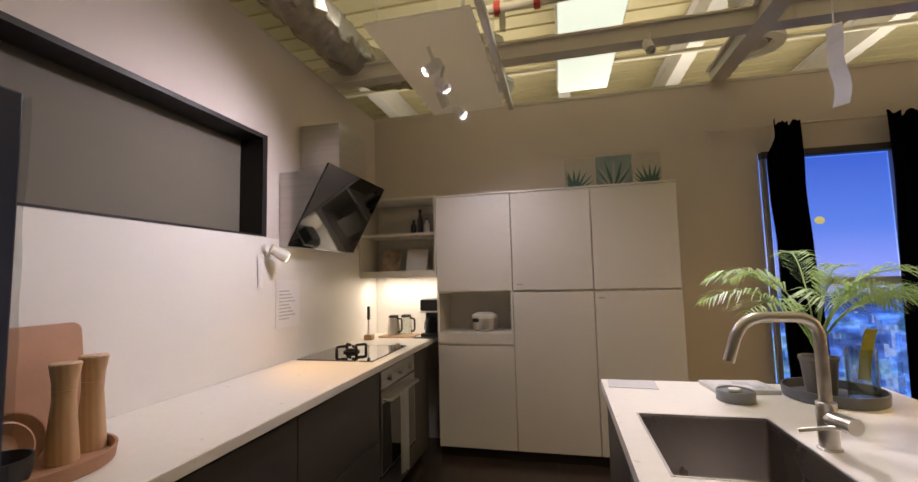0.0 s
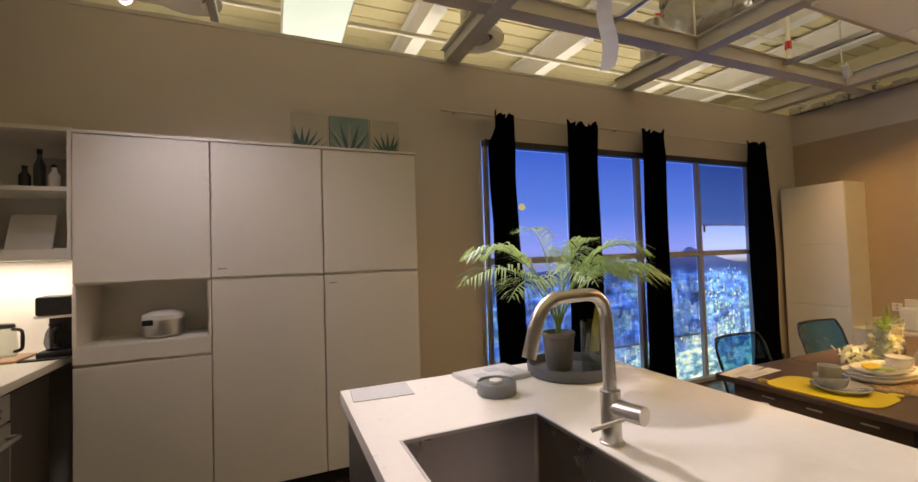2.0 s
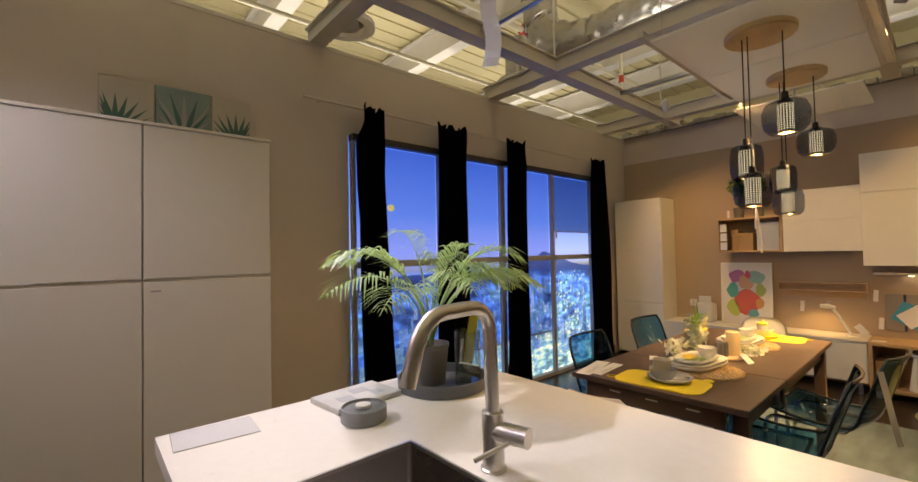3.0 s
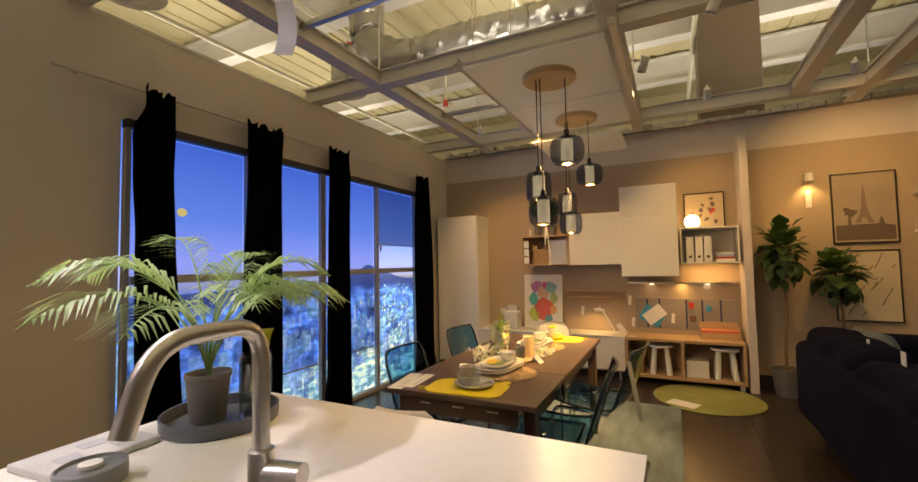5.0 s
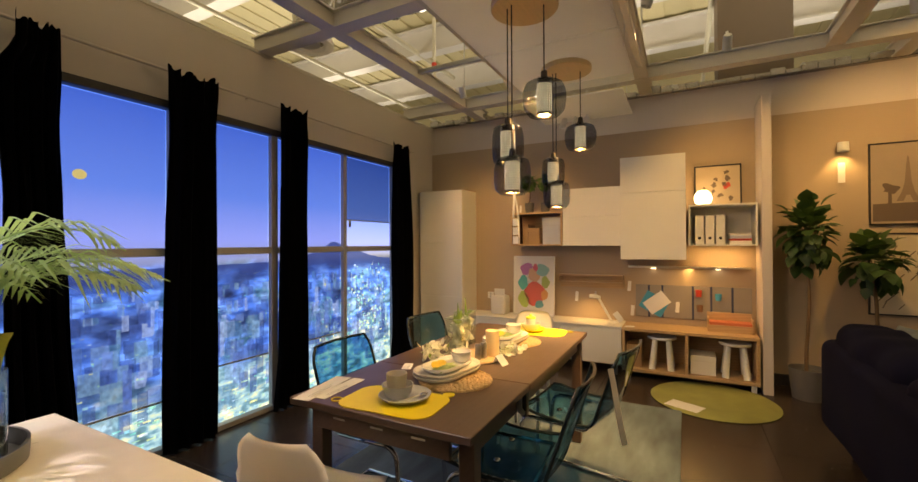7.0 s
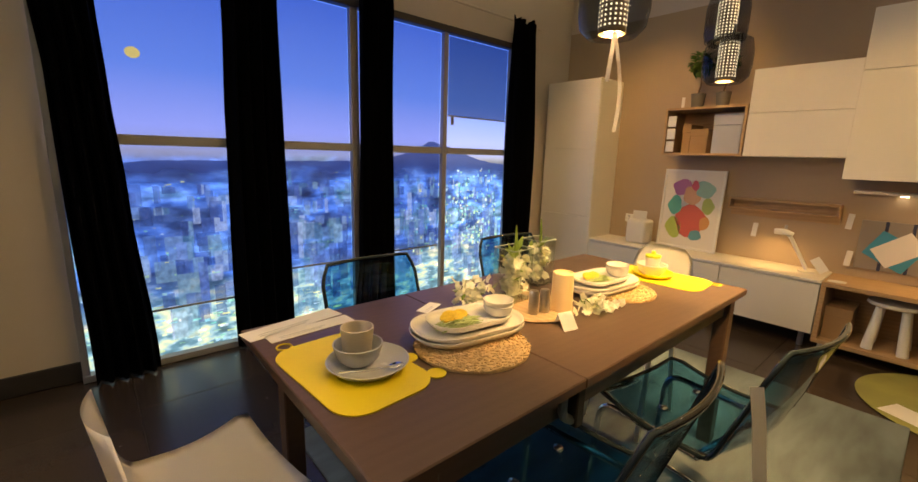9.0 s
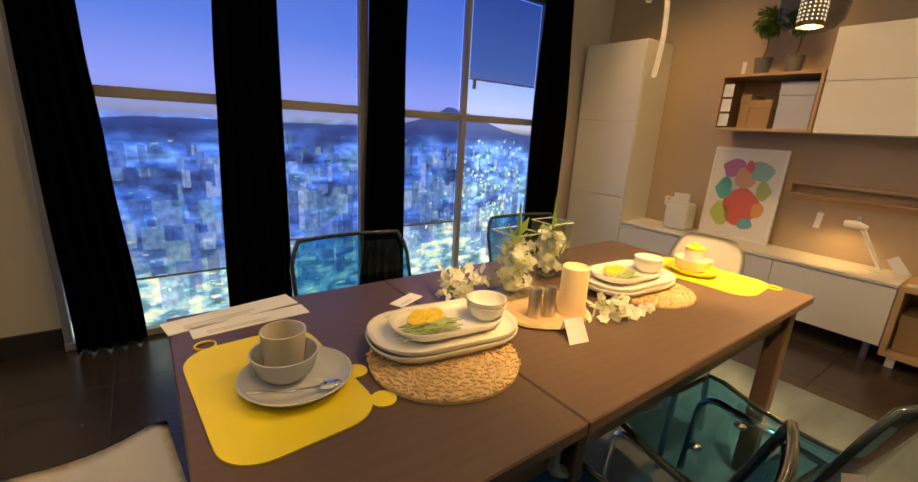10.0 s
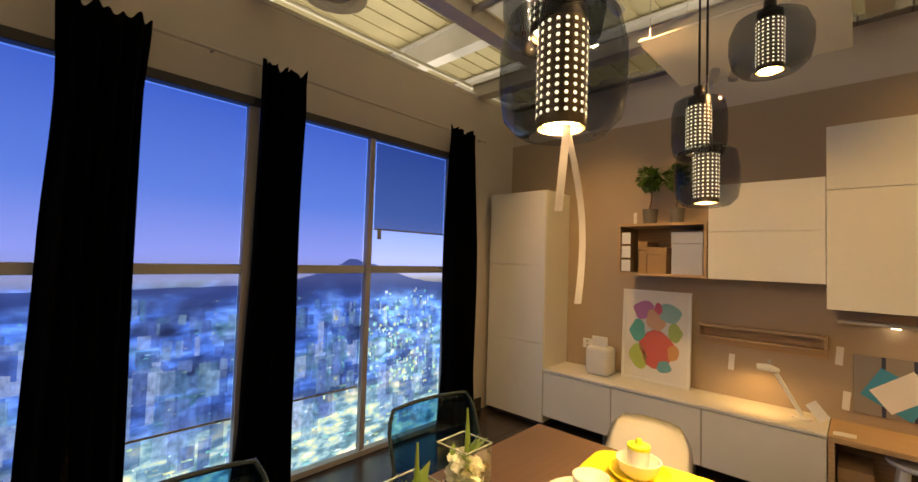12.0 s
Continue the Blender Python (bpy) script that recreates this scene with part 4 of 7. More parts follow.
# ---- hung ceiling grid and hall services ----
grid = thing("ceiling_grid", (2.3, 1.5, 2.62), "grey steel beam grid hung below the hall roof", "ceiling grid", kind="structure")
GZ0, GZ1 = 2.905, 3.03
for y, a, b in ((3.76, X0 - 0.1, 6.5), (1.84, X0 - 0.1, 6.5), (0.42, 2.06, 5.87), (-0.13, 2.06, 6.5), (-1.6, X0 - 0.1, 6.5)):
    bm = bmesh.new()
    box(bm, (a, y - 0.06, GZ0), (b, y + 0.06, GZ0 + 0.012))
    box(bm, (a, y - 0.06, GZ1 - 0.012), (b, y + 0.06, GZ1))
    box(bm, (a, y - 0.035, GZ0 + 0.012), (b, y + 0.035, GZ1 - 0.012))
    part("beam", bm, BEAM, grid)
for x in (2.0, 3.82, 5.93):
    bm = bmesh.new()
    box(bm, (x - 0.06, -2.7, GZ0 - 0.003), (x + 0.06, 4.6, GZ0 + 0.009))
    box(bm, (x - 0.06, -2.7, GZ1 - 0.008), (x + 0.06, 4.6, GZ1 + 0.003))
    box(bm, (x - 0.032, -2.7, GZ0 + 0.009), (x + 0.032, 4.6, GZ1 - 0.008))
    part("beam", bm, BEAM, grid)
for x, y in ((2.0, 3.76), (3.82, 3.76), (5.93, 3.76), (2.0, 1.84), (3.82, 1.84), (5.93, 1.84), (3.82, -0.13), (5.93, -0.13), (0.1, 3.76), (0.1, 1.84)):
    part("hanger", rod(bmesh.new(), (x, y, GZ1), (x, y, HZ), 0.008, seg=8), STEEL, grid)
for a, b in (((3.20, 2.70, 2.63), (4.80, 2.70, 2.63)), ((3.20, 1.77, 2.63), (4.80, 1.77, 2.63)), ((0.40, 2.5, 2.66), (0.40, 3.95, 2.66)), ((2.9, 1.9, 2.98), (2.9, 3.7, 2.98)), ((4.9, 1.9, 2.98), (4.9, 3.7, 2.98))):
    part("rail", B((a[0] - 0.02, a[1] - 0.02, a[2] - 0.02), (b[0] + 0.02, b[1] + 0.02, b[2] + 0.02), 0.004), STEEL, grid)
part("wall_trim", B((X0, 4.515, 2.885), (X1, 4.53, 2.915), 0.003), BEAM, grid)

for lo, hi, mt, lab in (((-0.18, 2.66, 2.63), (0.36, 3.87, 2.645), PANEL, "white ceiling panel carrying four spots"),
                        ((3.19, 1.81, 2.566), (4.02, 2.65, 2.581), PANEL, "white ceiling panel over the dining table"),
                        ((4.04, 1.81, 2.566), (4.77, 2.65, 2.581), PANEL, "white ceiling panel over the dining table"),
                        ((5.35, 1.95, 2.66), (6.15, 2.85, 2.675), PANEL, "white ceiling panel near the beige wall")):
    pn = thing("ceiling_panel", ((lo[0] + hi[0]) / 2, (lo[1] + hi[1]) / 2, lo[2]), lab, "ceiling panel", "hung ceiling panels")
    part("board", B(lo, hi, 0.002), mt, pn)
    for x, y in ((lo[0] + 0.05, lo[1] + 0.05), (hi[0] - 0.05, lo[1] + 0.05), (lo[0] + 0.05, hi[1] - 0.05), (hi[0] - 0.05, hi[1] - 0.05)):
        part("wire", rod(bmesh.new(), (x, y, hi[2]), (x, y, 3.6), 0.003, seg=6), STEEL, pn)


lone("hall_column", B((6.70, 0.53, 0.0), (7.25, 1.17, HZ + 0.01), 0.006), BROWNPANEL, "square brown clad hall column behind the wall", "column", kind="structure")


def duct(name, points, r, label):
    bm = bmesh.new()
    pts, rad = [], []
    run = bend(points, 0.35, 8)
    rg = random.Random(len(points))
    for a, b in zip(run, run[1:]):
        k = max(1, int((b - a).length / 0.03))
        for i in range(k):
            pts.append(a + (b - a) * i / k)
    pts.append(run[-1])
    rad = [r * (1 + rg.uniform(-0.02, 0.02) - (0.07 if i % 9 == 0 else 0)) for i in range(len(pts))]
    tube(bm, pts, rad, 28)
    for v in bm.verts:
        v.co += 0.024 * Vector((noise.noise(v.co * 15), noise.noise(v.co * 13 + Vector((3, 1, 7))), noise.noise(v.co * 13 + Vector((8, 2, 1))))) + 0.010 * Vector((noise.noise(v.co * 31), noise.noise(v.co * 29 + Vector((3, 1, 7))), noise.noise(v.co * 33 + Vector((8, 2, 1)))))
    return lone(name, bm, FOIL, label, "duct", smooth=True)


duct("foil_duct", [(-0.80, 0.6, 3.12), (-0.80, 4.05, 3.12), (-0.4, 4.6, 3.4)], 0.16, "crumpled silver foil air duct above the kitchen wall")
duct("foil_duct", [(4.16, -0.5, 3.28), (4.16, 3.75, 3.28), (4.16, 4.15, 3.5), (4.16, 4.2, 4.4)], 0.17, "crumpled silver foil air duct above the dining side")
bm = bmesh.new()
for i in range(60):
    y = -2.5 + 7.0 * i / 60
    rg = random.Random(i)
    box(bm, (6.36 + rg.uniform(0, 0.03), y, 2.90), (6.58, y + 0.118, 2.955 + rg.uniform(-0.02, 0.03)), 0.006)
lone("foil_lagging", bm, FOIL, "crumpled foil strip along the wall top", "insulation", kind="stuff")


def pipe_run(pts, r, col, reds, label):
    pp = thing("sprinkler_pipe", pts[0], label, "pipe", "sprinkler pipes")
    part("pipe", tube(bmesh.new(), bend(pts, 0.06, 4), r, 12), col, pp, smooth=True)
    for p, q in reds:
        part("coupling", rod(bmesh.new(), p, q, r * 1.55, seg=14), RED, pp, "red coupling")


PIPE = shade("cream_pipe_paint", (0.66, 0.60, 0.45), 0.5)
pipe_run([(0.30, 3.42, 3.10), (2.6, 3.35, 3.10)], 0.03, PIPE, [((0.37, 3.42, 3.10), (0.41, 3.42, 3.10)), ((0.62, 3.41, 3.10), (0.66, 3.41, 3.10))], "cream sprinkler pipe with red couplings above the kitchen")
pipe_run([(0.42, 3.42, 4.8), (0.42, 3.42, 2.95)], 0.02, PIPE, [((0.42, 3.42, 3.2), (0.42, 3.42, 3.26))], "cream drop pipe with a red coupling")
pipe_run([(2.0, 5.4, 4.45), (8.5, 5.3, 4.45)], 0.04, PIPE, [((5.3, 5.36, 4.45), (5.42, 5.36, 4.45))], "cream sprinkler main with a red valve")
pipe_run([(5.38, 5.36, 4.80), (5.38, 5.36, 4.3)], 0.03, PIPE, [((5.38, 5.36, 4.36), (5.38, 5.36, 4.56))], "cream drop pipe with a red valve")
pipe_run([(6.86, 4.73, 4.8), (6.86, 4.73, 3.6)], 0.025, PIPE, [((6.86, 4.73, 3.90), (6.86, 4.73, 4.0)), ((6.86, 4.73, 3.68), (6.86, 4.73, 3.74))], "cream drop pipe with red fittings")
for y in (1.2, 2.9, 6.4):
    pipe_run([(-3.5, y, 4.1), (10.5, y, 4.1)], 0.03, PIPE, [], "thin cream service pipe under the hall roof")
for x in (-2.2, 0.9, 2.6, 4.9, 7.4, 9.0):
    bm = bmesh.new()
    box(bm, (x - 0.10, HY0, 4.42), (x + 0.10, HY1, 4.45))
    box(bm, (x - 0.10, HY0, 4.83), (x + 0.10, HY1, 4.86))
    box(bm, (x - 0.02, HY0, 4.45), (x + 0.02, HY1, 4.83))
    lone("roof_girder", bm, BEAM, "grey steel roof girder of the hall", "girder", "hall roof girders", kind="structure")
TUBE = glow("fluorescent_diffuser", (0.86, 0.93, 0.78), 0.8)
for x, y in ((1.06, 5.1), (2.5, -1.4), (-2.4, 1.0)):
    fx = thing("fluorescent_light", (x, y, 3.6), "white fluorescent hall light hung from the roof", "light", "hall lights")
    part("housing", B((x - 0.30, y - 0.95, 3.63), (x + 0.30, y + 0.95, 3.70), 0.01), PANEL, fx)
    part("diffuser", B((x - 0.28, y - 0.93, 3.60), (x + 0.28, y + 0.93, 3.629), 0.004), TUBE, fx)
    for s in (-0.8, 0.8):
        part("wire", rod(bmesh.new(), (x, y + s, 3.70), (x, y + s, HZ), 0.004, seg=6), STEEL, fx)
for x, y in ((4.5, 4.75), (2.4, 4.85), (0.1, 5.0)):
    vt = thing("ceiling_vent", (x, y, 3.3), "round white air vent below the roof", "vent")
    part("ring", lathe(bmesh.new(), [(0.16, 3.30), (0.24, 3.30), (0.24, 3.34), (0.16, 3.36), (0.16, 3.30)], (x, y, 0), 32), PANEL, vt, smooth=True)
    part("core", lathe(bmesh.new(), [(0, 3.32), (0.11, 3.31), (0.11, 3.33), (0, 3.34)], (x, y, 0), 24), PANEL, vt, smooth=True)
    part("neck", rod(bmesh.new(), (x, y, 3.345), (x, y, 3.8), 0.15, seg=24), FOIL, vt, smooth=True)

SPOTWHITE = shade("white_spot_enamel", (0.74, 0.72, 0.68), 0.4)


def spotlight(eye, target, top):
    """White cylinder spot on a stem, aimed at its target."""
    e = Vector(eye)
    d = (Vector(target) - e).normalized()
    st = thing("ceiling_spotlight", (e.x, e.y, top), "white cylinder ceiling spotlight, switched on", "spotlight", "ceiling spotlights")
    part("stem", rod(bmesh.new(), (e.x, e.y, top), e - d * 0.05, 0.01, seg=8), SPOTWHITE, st)
    bm = bmesh.new()
    m = Matrix.Translation(e) @ d.to_track_quat("-Z", "Y").to_matrix().to_4x4()
    lathe(bm, [(0.0, 0.085), (0.024, 0.085), (0.030, 0.075), (0.032, -0.022), (0.029, -0.022), (0.028, 0.012), (0.0, 0.012)], seg=18, m=m)
    part("head", bm, SPOTWHITE, st, smooth=True)
    part("bulb", lathe(bmesh.new(), [(0, 0.014), (0.026, 0.014), (0.026, 0.017), (0, 0.017)], seg=16, m=Matrix.Translation(-d * 0.016) @ m), BULBGLOW, st, "glowing lamp face")


for eye, target in KITCHEN_SPOTS:
    spotlight(eye, target, 2.63)
spotlight(*ISLAND_SPOT, 2.904)
# heads for the dining spots too, most of them added to brighten table and wall
for eye, target, w, c in TRACK_AND_FILL_SPOTS:
    spotlight(eye, target, 2.904)

# ---- pendant lamps ----
SLEEVE = shade("perforated_metal_sleeve", (0.15, 0.105, 0.06), 0.45, metal=1)
DOT = glow("lit_perforation", (1.0, 0.80, 0.48), 3.2)
CORD = shade("black_cord", (0.02, 0.02, 0.02), 0.6)
SMOKE_PROFILES = {
    "wide": [(0.030, 0.085), (0.060, 0.088), (0.092, 0.070), (0.107, 0.030), (0.107, -0.015), (0.098, -0.060), (0.075, -0.085), (0.050, -0.090)],
    "tall": [(0.028, 0.100), (0.050, 0.100), (0.072, 0.085), (0.080, 0.045), (0.080, -0.050), (0.073, -0.085), (0.055, -0.098), (0.042, -0.100)],
    "mid": [(0.030, 0.095), (0.055, 0.095), (0.082, 0.075), (0.092, 0.030), (0.092, -0.030), (0.085, -0.070), (0.064, -0.092), (0.046, -0.096)]}


def pendant(x, y, z, kind, top, cluster):
    pd = part("shade", lathe(bmesh.new(), [(r, z + h) for r, h in SMOKE_PROFILES[kind]], (x, y, 0), 40), SMOKE, cluster, "smoked glass shade", smooth=True)
    pd.visible_shadow = False
    h = 0.072
    r = 0.036
    part("sleeve", lathe(bmesh.new(), [(r, z + h), (r, z - h - 0.012), (r - 0.002, z - h - 0.012), (r - 0.002, z + h)], (x, y, 0), 28), SLEEVE, pd, "perforated metal sleeve", smooth=True).visible_shadow = True
    bm = bmesh.new()
    rows, cols = 12, 18
    for j in range(rows):
        for i in range(cols):
            a = 2 * math.pi * i / cols
            zz = z - h + 0.006 + (2 * h - 0.014) * j / (rows - 1)
            c, t = Vector((math.cos(a), math.sin(a), 0)), Vector((-math.sin(a), math.cos(a), 0))
            p = Vector((x, y, zz)) + c * (r + 0.0012)
            bm.faces.new([bm.verts.new(p + t * (0.0030 * math.cos(k)) + Vector((0, 0, 0.0031 * math.sin(k)))) for k in (0.0, 1.047, 2.094, 3.142, 4.189, 5.236)])
    tagged(part("perforations", bm, DOT, pd, "rows of lit round holes"), kind="stuff")
    part("lamp_face", lathe(bmesh.new(), [(0, z - h), (r - 0.003, z - h), (r - 0.003, z - h + 0.003), (0, z - h + 0.003)], (x, y, 0), 24), BULBGLOW, pd, "glowing lamp face")
    part("cap", lathe(bmesh.new(), [(0.0, z + 0.135), (0.016, z + 0.135), (0.018, z + 0.10), (0.034, z + 0.098), (0.036, z + 0.072), (0.0, z + 0.072)], (x, y, 0), 20), SHADECAP, pd, "dark metal cap", smooth=True)
    part("cord", rod(bmesh.new(), (x, y, z + 0.135), (x, y, top), 0.0035, seg=8), CORD, cluster)
    bulb("pendant_lamp", (x, y, z - h - 0.009), 9, 3100, 0.006)


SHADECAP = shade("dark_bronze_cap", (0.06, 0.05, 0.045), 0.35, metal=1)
for x, y, ps in ((3.545, 2.20, ((3.547, 2.10, 2.062, "wide"), (3.50, 2.275, 1.838, "tall"), (3.475, 2.243, 1.678, "mid"))),
                 (4.45, 2.21, ((4.475, 2.12, 2.074, "wide"), (4.43, 2.30, 1.838, "tall"), (4.428, 2.277, 1.680, "mid")))):
    cl = thing("pendant_cluster", (x, y, 2.56), "pendant cluster with three lit smoked glass shades", "pendant lamp", "pendants over the table")
    part("ceiling_plate", lathe(bmesh.new(), [(0, 2.5655), (0.165, 2.5655), (0.17, 2.56), (0.17, 2.535), (0.165, 2.53), (0, 2.53)], (x, y, 0), 48), BRASS, cl, "round brushed brass plate", smooth=True)
    for px, py, pz, kind in ps:
        pendant(px, py, pz, kind, 2.531, cl)

PAPER = shade("white_paper", (0.78, 0.77, 0.76), 0.7, var=0.03)
TAGWHITE = shade("bright_tag_paper", (0.86, 0.86, 0.90), 0.6, var=0.02)
TAGPAPER = shade("thin_grey_paper", (0.42, 0.41, 0.42), 0.8)
INK = shade("grey_print", (0.45, 0.45, 0.48), 0.7)


def ribbon(points, w, across=(1, 0, 0)):
    """A thin bent strip of paper through the points."""
    bm = bmesh.new()
    a = Vector(across).normalized() * w / 2
    rows = [(bm.verts.new(Vector(p) - a), bm.verts.new(Vector(p) + a)) for p in points]
    for (p, q), (r, s) in zip(rows, rows[1:]):
        bm.faces.new((p, q, s, r))
    bmesh.ops.solidify(bm, geom=bm.faces[:], thickness=0.0006)
    return bm


tg = thing("hanging_tag", (1.62, 2.41, 1.92), "long white paper tag hung from the ceiling", "tag")
part("strip", ribbon([(1.622 + 0.006 * math.sin(i * 0.9), 2.412 + 0.012 * math.sin(i * 0.7), 2.19 - 0.27 * i / 10) for i in range(11)], 0.047, (0.6, -0.8, 0)), TAGWHITE, tg)
part("string", rod(bmesh.new(), (1.622, 2.412, 2.19), (1.632, 2.40, 2.91), 0.003, seg=6), PAPER, tg)
tg = thing("lamp_tag", (3.475, 2.245, 1.35), "narrow white paper tag hung from a pendant lamp", "tag")
part("strip", ribbon([(3.475 + 0.035 * math.sin(i * 0.32), 2.235 - 0.02 * i / 9, 1.60 - 0.26 * i / 9) for i in range(10)], 0.010, (0.7, -0.7, 0)), TAGPAPER, tg)
part("strip", ribbon([(3.474 - 0.004 * i, 2.232, 1.60 - 0.13 * i / 5) for i in range(6)], 0.012, (0.8, -0.6, 0)), TAGPAPER, tg)

lone("chair_tag", ribbon([(3.36 + 0.006 * math.sin(i * 0.8), 1.768 - 0.006 * i, 0.815 - 0.31 * i / 9) for i in range(10)], 0.03, (0.75, -0.65, 0)), shade("long_white_tag", (0.74, 0.72, 0.68), 0.7), "long white paper tag hung from a clear chair back", "tag")

# ---- beige wall furniture ----
tw = thing("tall_cabinet", (6.24, 4.18, 0), "tall narrow white cabinet with three stacked doors", "cabinet")
part("plinth", B((6.12, 3.88, 0), (6.42, 4.44, 0.05)), PLINTH, tw)
part("body", B((6.065, 3.86, 0.05), (6.443, 4.46, 2.0), 0.002), WHITE2, tw)
for a, b in ((0.055, 0.70), (0.705, 1.355), (1.36, 1.998)):
    part("door", B((6.045, 3.862, a), (6.063, 4.458, b), 0.002), WHITE2, tw)
for y0, y1 in ((3.28, 3.858), (2.68, 3.278), (2.062, 2.678)):
    b = thing("low_bench_unit", (6.25, (y0 + y1) / 2, 0.11), "white low bench unit with a flat drawer front", "cabinet", "white bench units")
    part("body", B((6.075, y0 + 0.001, 0.11), (6.443, y1 - 0.001, 0.478)), WHITE2, b)
    part("drawer_front", B((6.056, y0 + 0.002, 0.112), (6.073, y1 - 0.002, 0.470), 0.002), WHITE2, b)
    part("foot", rod(bmesh.new(), (6.11, y0 + 0.06, 0), (6.11, y0 + 0.06, 0.11), 0.018, seg=12), STEEL, b)
lone("bench_top", B((6.05, 2.062, 0.479), (6.444, 3.858, 0.497), 0.002), WHITE2, "long white top board on the bench units", "board")


def open_box(name, x0, x1, y0, y1, z0, z1, t, material, label, category, splits=(), group=""):
    o = thing(name, ((x0 + x1) / 2, (y0 + y1) / 2, z0), label, category, group)
    part("bottom", B((x0, y0, z0), (x1, y1, z0 + t), 0.001), material, o)
    part("top", B((x0, y0, z1 - t), (x1, y1, z1), 0.001), material, o)
    part("side_panel", B((x0, y0, z0 + t), (x1, y0 + t, z1 - t), 0.001), material, o)
    part("side_panel", B((x0, y1 - t, z0 + t), (x1, y1, z1 - t), 0.001), material, o)
    for s in splits:
        part("divider", B((x0 + 0.004, s - t / 2, z0 + t), (x1, s + t / 2, z1 - t), 0.001), material, o)
    part("back_panel", B((x1 - 0.006, y0 + t, z0 + t), (x1 - 0.001, y1 - t, z1 - t)), material, o)
    return o


open_box("wall_shelf", 6.09, 6.443, 2.664, 3.258, 1.314, 1.69, 0.018, OAK, "oak open wall shelf holding boxes", "shelf")
open_box("wall_shelf", 6.09, 6.443, 0.91, 1.455, 1.312, 1.70, 0.016, WHITE2, "white open wall shelf holding magazine files", "shelf")
bench = open_box("oak_bench", 6.05, 6.443, 0.905, 2.058, 0.065, 0.492, 0.028, OAK, "low oak bench with two open compartments", "bench", (1.48,))
for y in (0.95, 2.0):
    part("foot", B((6.07, y - 0.02, 0), (6.10, y + 0.02, 0.065), 0.002), SPOTWHITE, bench)
for y0, y1, z0, z1, xf, cut, lab in ((2.067, 2.655, 1.315, 1.925, 6.088, 1.62, "white wall cabinet with two flap doors"), (1.478, 2.062, 1.18, 2.196, 6.043, 1.84, "large white wall cabinet with split doors")):
    wc = thing("wall_cabinet", (6.25, (y0 + y1) / 2, z0), lab, "cabinet", "white wall cabinets")
    part("body", B((xf + 0.02, y0 + 0.001, z0), (6.443, y1 - 0.001, z1)), WHITE2, wc)
    part("door", B((xf, y0, z0), (xf + 0.018, y1, cut - 0.0015), 0.002), WHITE2, wc)
    part("door", B((xf, y0, cut + 0.0015), (xf + 0.018, y1, z1), 0.002), WHITE2, wc)
lone("end_panel", B((6.06, 0.81, 0), (6.444, 0.885, 2.655), 0.003), WALL, "tall off-white end panel beside the shelves", "panel", kind="structure")

rk = thing("plate_rack", (6.38, 2.34, 0.83), "narrow oak rack on the wall", "rack")
part("back_panel", B((6.425, 2.075, 0.845), (6.443, 2.77, 0.99), 0.001), OAK, rk)
part("shelf", B((6.33, 2.075, 0.975), (6.424, 2.77, 0.993), 0.001), OAK, rk)
part("shelf", B((6.33, 2.075, 0.90), (6.424, 2.77, 0.912), 0.001), OAK, rk)
for y in (2.075, 2.758):
    part("side_panel", B((6.33, y, 0.913), (6.424, y + 0.012, 0.974), 0.001), OAK, rk)
lr = thing("light_rail", (6.40, 1.48, 1.075), "slim metal light rail with small lit lamps", "light")
part("rail", B((6.37, 0.93, 1.078), (6.443, 2.03, 1.10), 0.003), STEEL, lr)
for y in (1.78, 1.2):
    part("lamp_face", B((6.385, y - 0.02, 1.073), (6.425, y + 0.02, 1.0775)), BULBGLOW, lr)

# pegboard with papers
GREYB = shade("grey_felt_board", (0.28, 0.25, 0.23), 0.8, var=0.06, bump=0.2)
bd = thing("pin_board", (6.43, 1.43, 0.62), "grey pin board with dark elastic straps", "board")
part("board", B((6.43, 0.92, 0.56), (6.443, 1.96, 0.90), 0.002), GREYB, bd)
STRAP = shade("navy_strap", (0.03, 0.04, 0.10), 0.7)
for y in (1.83, 1.70, 1.42, 1.26, 1.08):
    part("strap", B((6.4275, y - 0.009, 0.56), (6.4295, y + 0.009, 0.90)), STRAP, bd)
BLUE = shade("blue_card", (0.05, 0.30, 0.50), 0.6)


def sheet(name, y, z, w, h, turn, material, label, cat="paper", x=6.4255):
    bm = B((-0.001, -w / 2, -h / 2), (0.001, w / 2, h / 2))
    bmesh.ops.transform(bm, matrix=Matrix.Translation((x, y, z)) @ Matrix.Rotation(radians(turn), 4, "X"), verts=bm.verts)
    return lone(name, bm, material, label, cat)


